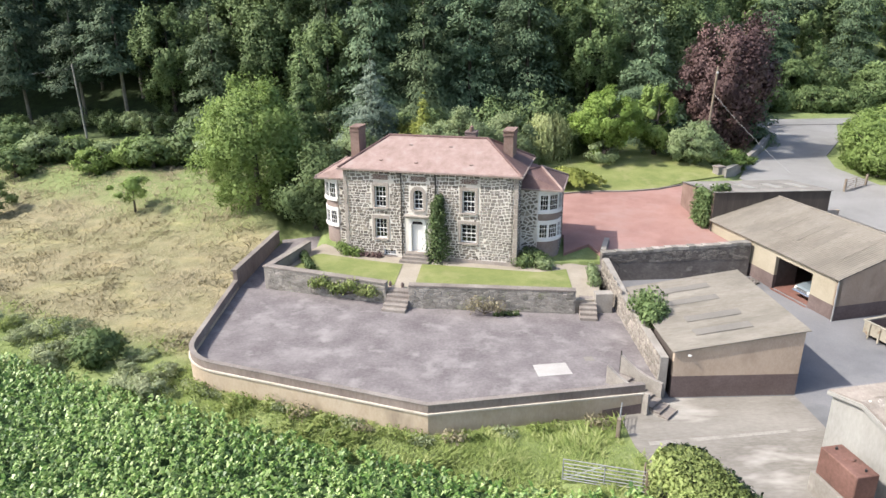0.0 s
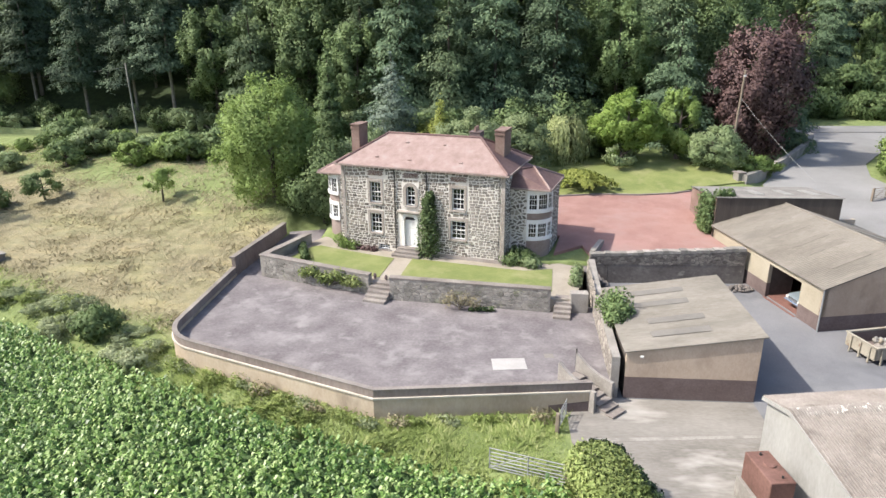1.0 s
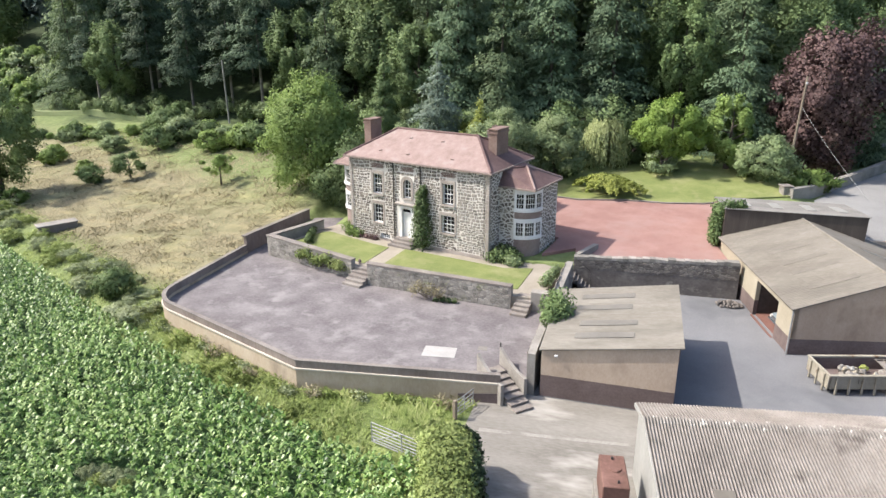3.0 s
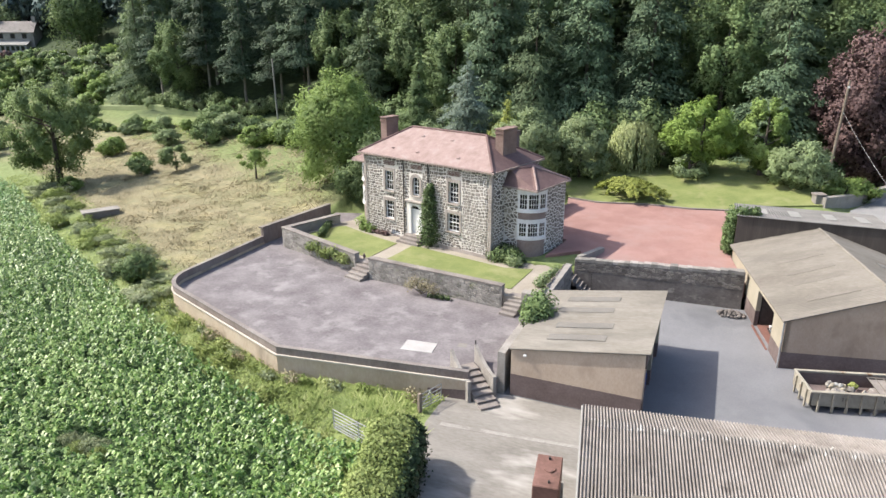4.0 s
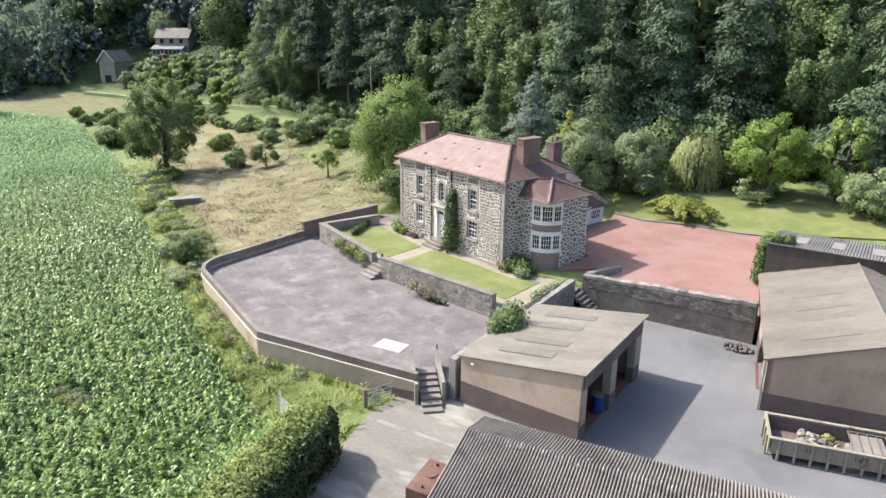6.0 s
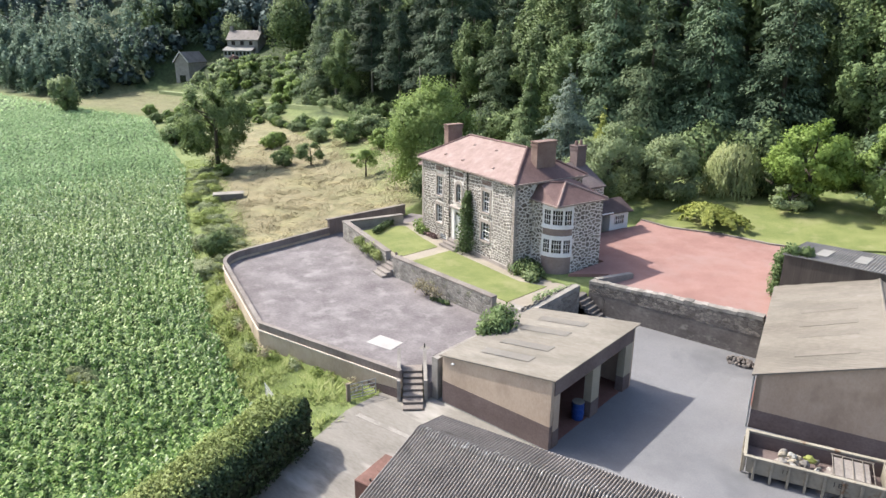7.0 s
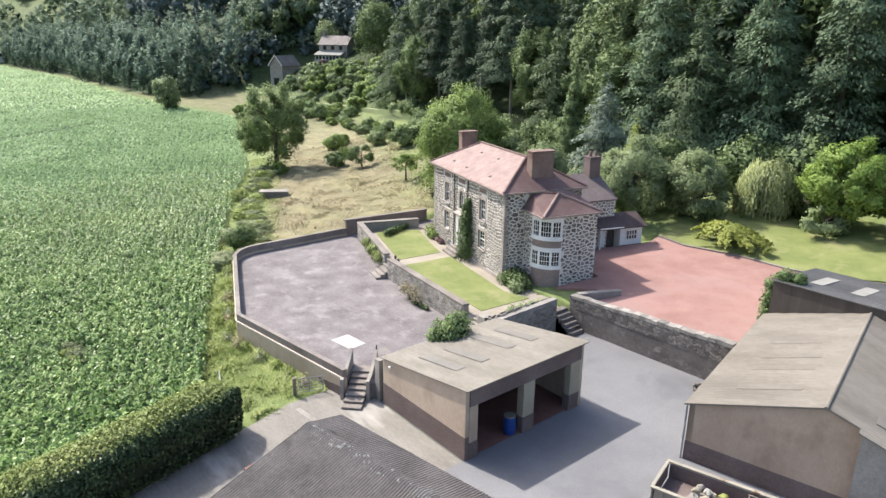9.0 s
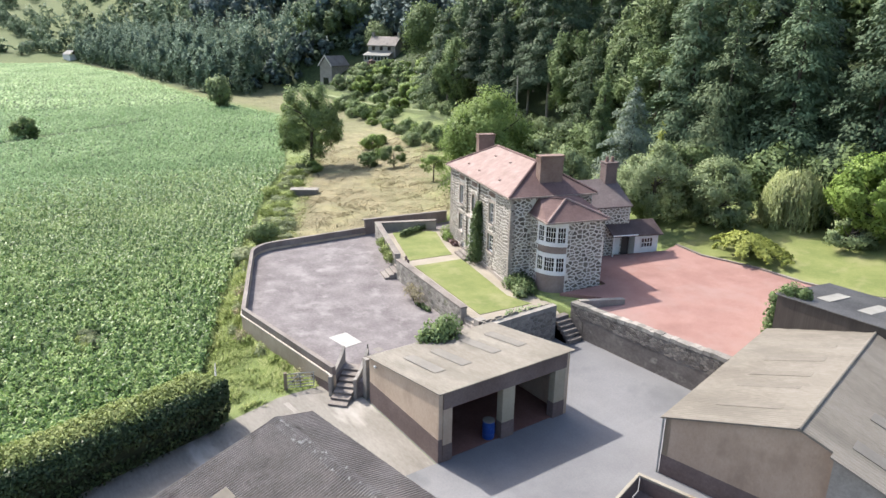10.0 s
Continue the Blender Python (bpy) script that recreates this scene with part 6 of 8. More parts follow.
plant("field_tree", broad_tree(71, 9.5, 3.1, 5000, 0.27, L_SILVER, 44, 0.06, tri=True), (-140, 66.0, -2.35), "round tree at the far edge of the maize", "tree")
plant("field_tree", broad_tree(72, 4.6, 2.2, 3000, 0.2, L_BROAD, 24, 0.15, tri=True), (-103, 20.0, -2.35), "small tree standing in the maize", "tree")

# ---------- maize ----------


def maize(x0, x1, y0, y1, row, along, leaves, h, wide, seed, keep, broad=0.15):
    r = np.random.default_rng(seed)
    xs = np.arange(x0, x1, along)
    ys = np.arange(y0, y1, row)
    X, Y = np.meshgrid(xs, ys)
    X, Y = X.ravel(), Y.ravel()
    ca, sa = math.cos(radians(-22)), math.sin(radians(-22))
    cx0, cy0 = (x0 + x1) / 2, (y0 + y1) / 2
    PX = cx0 + (X - cx0) * ca - (Y - cy0) * sa + r.normal(0, 0.16, X.size)
    PY = cy0 + (X - cx0) * sa + (Y - cy0) * ca + r.normal(0, 0.16, X.size)
    ok = keep(PX, PY)
    PX, PY = PX[ok], PY[ok]
    n = PX.size
    out = []
    hh = h * r.uniform(0.8, 1.12, n)
    for k in range(leaves):
        a = r.uniform(0, 6.283, n)
        z0 = hh * (0.55 + 0.42 * (k + r.uniform(0, 1, n)) / leaves)
        L = wide * r.uniform(0.6, 1.2, n)
        d = np.stack([np.cos(a), np.sin(a), np.zeros(n)], 1)
        s = np.stack([-np.sin(a), np.cos(a), np.zeros(n)], 1) * (L * broad)[:, None]
        b = np.stack([PX, PY, -2.35 + 1.0 * np.clip((PX - 5.2) / 2.0, 0, 1) + z0], 1)
        m = b + d * (L * 0.5)[:, None] + np.array([0, 0, 1.0]) * (L * 0.32)[:, None]
        t = b + d * L[:, None] + np.array([0, 0, 1.0]) * (L * r.uniform(-0.25, 0.2, n))[:, None]
        out.append(np.stack([b - s * 0.6, b + s * 0.6, m + s, m - s], 1))
        out.append(np.stack([m - s, m + s, t + s * 0.15, t - s * 0.15], 1))
    return np.concatenate(out)


FX = np.array([-600, -413, -300, -209, -163, -135, -113, -55, -39, -19, -4, 5.5])
FY = np.array([60, 63, 70.5, 69.4, 68.3, 70.6, 72.6, 50, 41.2, 31.5, 24.8, 21.4])


def in_field(px, py):
    track = (np.abs((px + 99.5) + (py - 20) * 0.8) < 1.9) & (py > 12) & (py < 44)
    track |= (np.abs(px + 76.8) < 0.9) & (np.abs(py - 29.5) < 3.0)
    track |= ((px + 5.2) / 1.7) ** 2 + ((py - 17.3) / 0.9) ** 2 < 1
    return ~track & (py < np.interp(px, FX, FY) + 0.15) & (px < np.interp(py, [2, 12, 20.4, 21.5], [13.0, 10.3, 7.9, 5.6]))


def thinning(x, seed):
    """True for a share of the plants that grows from west to east across the middle of the field."""
    return np.random.default_rng(seed).uniform(size=x.size) < np.clip((x + 62) / 26, 0, 1)


near = maize(-80, 16, -34, 70, 0.66, 0.21, 9, 1.3, 0.29, 3, lambda x, y: in_field(x, y) & thinning(x, 41) & (y > np.interp(x, [-60, -38, 0], [0, 4, 4])), 0.23)
mid = np.concatenate([maize(-95, -10, -35, 85, 0.72, 0.36, 4, 1.3, 0.46, 4, lambda x, y: in_field(x, y) & ~thinning(x, 42) & (x <= -36) & (x > -80) & (y > -2), 0.2),
                      maize(-175, -50, -75, 115, 0.75, 0.7, 3, 1.3, 0.72, 5, lambda x, y: in_field(x, y) & (x <= -80) & (x > -150) & (y > -2), 0.19)])
far = maize(-440, -120, -140, 190, 1.6, 1.5, 3, 1.25, 1.25, 6, lambda x, y: in_field(x, y) & (x <= -150) & (x > -413) & (y > -30 + (x + 150) * 0.2))
tagged(part("maize_crop", quads_mesh("maize_crop", near, L_MAIZE)), "dense green maize crop in rows", "maize crop", kind="stuff")
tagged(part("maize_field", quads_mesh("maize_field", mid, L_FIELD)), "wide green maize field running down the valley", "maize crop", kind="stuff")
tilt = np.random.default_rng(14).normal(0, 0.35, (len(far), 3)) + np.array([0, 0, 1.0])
tagged(part("maize_field", quads_mesh("maize_field", far, L_FIELD, tilt)), "far end of the maize field, pale haze tint in its colour", "maize crop", kind="stuff")
# added dark sheet below the leaf tops, painting the shade in the gaps
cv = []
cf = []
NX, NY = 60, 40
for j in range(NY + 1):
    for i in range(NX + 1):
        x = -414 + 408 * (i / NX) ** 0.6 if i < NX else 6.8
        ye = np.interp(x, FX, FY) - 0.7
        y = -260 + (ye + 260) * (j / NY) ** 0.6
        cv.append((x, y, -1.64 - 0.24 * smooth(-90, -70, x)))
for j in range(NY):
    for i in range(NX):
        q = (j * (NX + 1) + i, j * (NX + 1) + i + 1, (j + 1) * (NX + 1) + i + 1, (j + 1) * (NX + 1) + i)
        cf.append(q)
M_MAIZE_GAPS = surface("maize_gap_shade", (0.026, 0.052, 0.017), (0.045, 0.082, 0.028), (0.075, 0.118, 0.045), 0.9, 0.08, 2.2, 1.0, 0.4)
tagged(part("maize_underleaf", mesh_from("maize_underleaf", cv, cf, M_MAIZE_GAPS)), "dark green sheet standing for the shade between maize plants", "maize crop", kind="stuff")

for k in range(6):
    plant("field_weed", pale[k % 3][1:], (-6.1 + 0.42 * k, 17.3 + 0.35 * math.sin(k * 2.1), -1.75), "rank grey-green weed in a gap of the maize", "weeds", (0.34, 0.34, 0.4), 70.0 * k, "field weeds")

# hedge by the apron, in its own frame: along runs south from its rounded north end
HEDGE_N, HEDGE_L, HEDGE_W, HEDGE_H = (8.75, 21.9), 16.5, 1.05, 2.6


def hedge(n, size, seed, part_of, depth, out_only=1.0):
    """Leaves on the skin of the hedge; part_of picks one side or its top."""
    r = np.random.default_rng(seed)
    u = r.uniform(0, HEDGE_L, n) if part_of == "top" else np.where(r.uniform(0, 1, n) < 0.1, r.uniform(0, 1.2, n), r.uniform(0, HEDGE_L, n))
    a = r.uniform(0.24, 0.76, n) * math.pi if part_of == "top" else (r.uniform(-0.06, 0.3, n) if part_of == "east" else r.uniform(0.7, 1.06, n)) * math.pi
    end = np.sqrt(np.clip((u + 0.05) / 1.3, 0.04, 1))
    lumps = 0.1 * np.sin(u * 1.9 + 2 * a) + 0.08 * np.sin(u * 4.3 + 3 * a) + 0.05 * np.sin(u * 9.1 - 4 * a)
    k = (1 + lumps * 0.6 + r.normal(0, depth, n)) * end
    ca, sa = np.cos(a), np.sin(a)
    sx = np.sign(ca) * np.abs(ca) ** 0.45 * HEDGE_W * k
    sz = np.sign(sa) * np.abs(sa) ** 0.5 * HEDGE_H * 0.6 * (1 + lumps * 0.35 + r.normal(0, depth * 0.5, n)) * (0.6 + 0.4 * end) + HEDGE_H * 0.4
    if part_of == "top":
        w = r.uniform(-1, 1, n)
        sx = (w * 0.98 - 0.04) * HEDGE_W * end
        sz = HEDGE_H * (1.02 - 0.16 * np.abs(w) ** 4 + lumps * 0.25 + r.normal(0, 0.03, n)) * (0.6 + 0.4 * end)
        ca, sa = w * 0.6, 1 - 0.3 * np.abs(w)
    o = np.stack([ca, 0.7 * (u < 1.0), sa], 1)
    p = np.stack([sx, -u, np.maximum(sz, 0.02)], 1)
    # near-black on the east, bright elsewhere: light and shade are in the leaf colours
    return quads_mesh("leaves", leaf_quads(p, size, 0.2, o, 0.6, r), L_HEDGE_SHADE if part_of == "east" else L_HEDGETOP, o + r.normal(0, 0.42, (n, 3)))


hd = thing("hedge", "thick clipped hedge beside the concrete apron", "hedge", (*HEDGE_N, -1.32), 16.0)
part("top_growth", hedge(19000, 0.07, 62, "top", 0.05), None, hd, "yellow-green and rusty top growth, sunlight put into its colour")
part("leaves", hedge(17000, 0.08, 61, "east", 0.13), None, hd, "east side leaves with the shade put into their dark green")
part("leaves", hedge(13000, 0.08, 63, "west", 0.13), None, hd, "field side leaves with sunlight put into their colour")
part("core", boxes((-0.8, 0.8, -HEDGE_L + 0.3, -0.9, -0.2, HEDGE_H - 0.45), bevel=0.3), M_SHADEFILL, hd, "near-black core standing for the shade inside")


# ---------- things of the terrace, yard and garden ----------
r5 = np.random.default_rng(21)

# stairs between terrace and apron, running down to the south-east
st = thing("wall_stairs", "worn stone stairs with curved cheek walls down to the apron", "stairs", (11.1, 26.85, 0), 44.5)
for k in range(7):
    z = YARD + 0.127 * (k + 1)
    part("step", boxes((-0.52, 0.52, 0.42 * k, 0.42 * k + (0.5 if k < 6 else 0.75), z - 0.1, z), bevel=0.02), M_COPING, st)
    part("riser", boxes((-0.5, 0.5, 0.42 * k + 0.05, 0.42 * k + 0.47, YARD - 0.2, z - 0.1)), M_WALLFILL, st)
for sx, label in ((-0.72, "rendered cheek wall with curved top"), (0.66, "rendered cheek wall with curved top")):
    bm = bmesh.new()
    n = 14
    prev = None
    for i in range(n + 1):
        y = 0.95 + 2.3 * i / n
        t = i / n
        z = (YARD + 1.15) + (0.62 - (YARD + 1.15)) * (t ** 2.2)
        row = [bm.verts.new((x, y, zz)) for x, zz in ((sx - 0.09, YARD - 0.2), (sx + 0.09, YARD - 0.2), (sx + 0.09, z), (sx - 0.09, z))]
        if prev:
            for j in range(4):
                bm.faces.new((prev[j], prev[(j + 1) % 4], row[(j + 1) % 4], row[j]))
        else:
            bm.faces.new(row)
        prev = row
    bm.faces.new(prev[::-1])
    bmesh.ops.recalc_face_normals(bm, faces=bm.faces)
    part("cheek_wall", bm, M_WALLFILL, st, label)
part("post", cylinder(bmesh.new(), 0.66, 3.3, TERR, 0.85, 0.035, sides=8), M_IRON, st, "thin dark iron post")

# pale slab and patch on the terrace
sl = thing("slab", "white-painted concrete slab set in the terrace", "slab")
part("body", prism(bmesh.new(), [(4.98, 29.27), (6.78, 29.5), (6.63, 30.67), (4.87, 30.48)], TERR - 0.1, TERR + 0.02), M_SLAB, sl)
sl = thing("patch", "small pale concrete patch in the terrace tarmac", "slab")
part("body", prism(bmesh.new(), [(7.75, 30.8), (8.25, 30.85), (8.2, 31.3), (7.7, 31.25)], TERR - 0.1, TERR + 0.006), M_CONCRETE, sl)

# gates


def bar_gate(name, a, b, h, bars, mat, label, posts, z):
    d = Vector((b[0] - a[0], b[1] - a[1]))
    L = d.length
    g = thing(name, label, "gate", (a[0], a[1], z), math.degrees(math.atan2(d.y, d.x)))
    for k in range(bars):
        zz = 0.14 + (h - 0.14) * (k / (bars - 1)) ** 1.15
        part("bar", tube(bmesh.new(), [(0.05, 0, zz), (L - 0.05, 0, zz)], [0.024, 0.024], 6), mat, g)
    for x in (0.05, L * 0.5, L - 0.05):
        part("stile", tube(bmesh.new(), [(x, 0, 0.12), (x, 0, h + 0.02)], [0.028, 0.028], 6), mat, g)
    part("brace", tube(bmesh.new(), [(0.05, 0, 0.14), (L * 0.5, 0, h)], [0.02, 0.02], 6), mat, g)
    for x in posts:
        part("post", boxes((x - 0.09, x + 0.09, -0.09, 0.09, -0.4, h + 0.1), bevel=0.015), M_WOOD, g, "weathered wooden gate post")
    return g


bar_gate("field_gate", (4.85, 22.5), (8.15, 21.5), 1.12, 7, M_GALV, "galvanised seven-bar field gate standing closed", (3.42,), -1.35)
bar_gate("hurdle_gate", (8.0, 25.3), (8.55, 26.75), 0.95, 5, M_GALV, "pale galvanised five-bar gate by the terrace wall", (0.0,), -1.28)
fp = thing("fence_post", "thin grey fence post beside the hedge", "post")
part("body", cylinder(bmesh.new(), 8.05, 21.75, -1.5, 0.05, 0.05, 0.04, 8), M_WOOD, fp)

# oil tank
tk = thing("oil_tank", "rusty red steel oil tank on a concrete plinth", "tank", (15.48, 20.56, 0), 8.6)
part("body", boxes((-0.48, 0.48, -0.97, 0.97, -0.35, 0.87), bevel=0.03), M_RUST, tk)
part("lid", tube(bmesh.new(), [(0.05, 0.1, 0.86), (0.05, 0.1, 0.92)], [0.24, 0.22], 16), M_RUST, tk, "round rusty inspection lid")
part("filler", tube(bmesh.new(), [(0.0, 0.7, 0.86), (0.0, 0.7, 0.97)], [0.05, 0.05], 8), M_IRON, tk)
part("vent", tube(bmesh.new(), [(0.1, -0.7, 0.86), (0.1, -0.7, 0.97)], [0.04, 0.04], 8), M_IRON, tk)
part("plinth", boxes((-0.6, 0.56, -1.1, 1.1, YARD - 0.05, -0.35), bevel=0.02), M_CONCRETE, tk, "pale concrete block plinth")

# blue drum in the shed bay
bd = thing("blue_drum", "blue plastic drum standing in the open shed bay", "drum", (17.55, 31.75, YARD + 0.02))
part("body", tube(bmesh.new(), [(0, 0, 0), (0, 0, 0.04), (0, 0, 0.3), (0, 0, 0.33), (0, 0, 0.36), (0, 0, 0.62), (0, 0, 0.65), (0, 0, 0.68), (0, 0, 0.9), (0, 0, 0.93)],
                  [0.26, 0.29, 0.295, 0.315, 0.295, 0.295, 0.315, 0.295, 0.29, 0.26], 20), M_BLUE, bd)
part("lid", tube(bmesh.new(), [(0, 0, 0.93), (0, 0, 0.97)], [0.3, 0.29], 20), M_SKYLIGHT, bd, "grey clamped lid")

# rubbish skip
SKL, SKW, SKH = 5.0, 2.05, 1.04


def skip():
    t = thing("skip", "cream-painted steel rubbish skip part full of rubble", "skip", (25.36, 31.95, yard_z(27, 33)), 15.5)
    z0, z1 = 0.3, SKH
    part("floor", boxes((0.02, SKL - 0.02, 0.08, SKW - 0.08, z0, z0 + 0.06)), M_PLINTH, t, "dark brown floor")
    for y0, y1 in ((0, 0.06), (SKW - 0.06, SKW)):
        part("side", boxes((0.0, SKL, y0, y1, z0, z1)), M_SKIP, t)
    part("end", plate([(-0.12, 0, z1), (-0.06, 0, z1), (-0.06, SKW, z1), (-0.12, SKW, z1)], z1 - z0), M_SKIP, t)
    part("end", boxes((SKL, SKL + 0.06, 0, SKW, z0, z1)), M_SKIP, t)
    for x in np.linspace(0.3, SKL - 0.25, 8):
        for y0, y1 in ((-0.09, 0.0), (SKW, SKW + 0.09)):
            part("rib", boxes((x - 0.05, x + 0.05, y0, y1, 0.0, z1 - 0.05), bevel=0.01), M_SKIP, t)
    for y in (0.35, 1.0, 1.65):
        part("rib", boxes((-0.2, -0.12, y - 0.05, y + 0.05, 0.05, z1 - 0.05), bevel=0.01), M_SKIP, t)
    for y0, y1 in ((-0.1, 0.08), (SKW - 0.08, SKW + 0.1)):
        part("rim", boxes((-0.14, SKL + 0.1, y0, y1, z1 - 0.04, z1 + 0.05), bevel=0.015), M_SKIP, t)
    part("rim", boxes((-0.16, -0.02, 0.08, SKW - 0.08, z1 - 0.035, z1 + 0.045), bevel=0.015), M_SKIP, t)
    for y0, y1 in ((0.062, 0.075), (SKW - 0.075, SKW - 0.062)):
        part("lining", boxes((0.02, SKL - 0.02, y0, y1, z0 + 0.06, z1 - 0.06)), M_PLINTH, t, "rusty brown inner face")
    part("lining", boxes((-0.058, -0.045, 0.08, SKW - 0.08, z0 + 0.06, z1 - 0.06)), M_PLINTH, t)
    for y in (0.12, SKW - 0.12):
        part("hoist_frame", tube(bmesh.new(), [(SKL + 0.05, y, z1), (SKL + 0.1, y * 0.5 + SKW * 0.25, z1 + 0.75)], [0.07, 0.07], 6), M_SKIP, t, "cream steel hoist frame")
    part("hoist_frame", tube(bmesh.new(), [(SKL + 0.1, 0.06 + SKW * 0.25, z1 + 0.75), (SKL + 0.1, SKW * 0.75 - 0.06, z1 + 0.75)], [0.07, 0.07], 6), M_SKIP, t)
    part("runner", boxes((0.2, SKL - 0.2, 0.45, 0.6, 0.0, z0)), M_IRON, t)
    part("runner", boxes((0.2, SKL - 0.2, SKW - 0.6, SKW - 0.45, 0.0, z0)), M_IRON, t)
    for x in (1.28, 3.1):
        for k in range(2):
            cu = bpy.data.curves.new("number", "FONT")
            cu.body, cu.size, cu.extrude = "18"[k], 0.3, 0.002
            me_ob = new("number", cu)
            bpy.context.view_layer.update()
            me = bpy.data.meshes.new_from_object(me_ob.evaluated_get(bpy.context.evaluated_depsgraph_get()))
            bpy.data.objects.remove(me_ob)
            me.materials.clear()
            me.materials.append(M_IRON)
            part("stencil", me, None, t, "black stencilled figure", pose(x + 0.2 * k, -0.006, 0.62, 90, 0, 0))
    return t


skip()


def lump(name, r, size, mat, at, parent, squash=0.7):
    bm = bmesh.new()
    bmesh.ops.create_icosphere(bm, subdivisions=2, radius=1.0)
    sd = r.uniform(0, 50)
    for v in bm.verts:
        k = 1 + 0.45 * noise.noise(v.co * 1.6 + Vector((sd, 0, 0)))
        v.co = Vector((v.co.x * size[0] * k, v.co.y * size[1] * k, v.co.z * size[2] * k))
    me = bpy.data.meshes.new(name)
    bm.to_mesh(me)
    bm.free()
    me.materials.append(mat)
    return part(name, me, None, parent, "", pose(*at, 0, 0, float(r.uniform(0, 360))))


rb = thing("rubble_heap", "heap of grey soil, broken plaster and rubbish in the skip", "rubble", (25.36, 31.95, yard_z(27, 33) - 0.24), 15.5)
lump("soil", r5, (1.25, 0.6, 0.5), M_COPING, (3.6, 1.02, 0.55), rb)
lump("soil", r5, (0.9, 0.6, 0.35), M_COPING, (1.5, 1.02, 0.5), rb)
lump("bag", r5, (0.26, 0.16, 0.15), L_YELLOW, (2.35, 1.3, 1.02), rb)
for k in range(26):
    lump("fragment", r5, tuple(r5.uniform(0.07, 0.22, 3)), (M_GABLE, M_CREAM, M_CONCRETE, M_WALLFILL)[k % 4], (float(r5.uniform(1.3, 3.2)), float(r5.uniform(0.4, 1.6)), float(r5.uniform(0.75, 1.0))), rb)
bd2 = thing("bedframe", "rusty pale metal frame lying on the rubble", "scrap", (25.2, 31.95, yard_z(27, 33) - 0.24), 15.5)
for k in range(5):
    part("bar", tube(bmesh.new(), [(3.3 + 0.36 * k, 0.35, 1.12), (3.3 + 0.36 * k, 1.7, 1.26)], [0.022, 0.022], 6), M_SKYLIGHT2, bd2)
part("rail", tube(bmesh.new(), [(3.25, 0.35, 1.12), (4.8, 0.35, 1.12)], [0.03, 0.03], 6), M_SKYLIGHT2, bd2)
part("rail", tube(bmesh.new(), [(3.25, 1.7, 1.26), (4.8, 1.7, 1.26)], [0.03, 0.03], 6), M_SKYLIGHT2, bd2)
part("panel", plate([(3.35, 0.45, 1.1), (4.6, 0.45, 1.1), (4.6, 1.6, 1.22), (3.35, 1.6, 1.22)], 0.02), M_COPING, bd2, "dull sheet metal panel")

# stone heap at the yard wall
hp = thing("stone_heap", "heap of grey stones by the retaining wall", "stones", (0, 0, 0))
for k in range(72):
    a, d = r5.uniform(0, 6.28), r5.uniform(0, 1) ** 0.6
    lump("stone", r5, tuple(r5.uniform(0.06, 0.14, 3)), M_DAMP if k % 3 else M_COPING, (21.75 + 0.85 * d * math.cos(a), 42.25 + 0.45 * d * math.sin(a), yard_z(21.7, 42.3) + 0.06 + 0.3 * (1 - d)), hp)

# saloon car in the barn


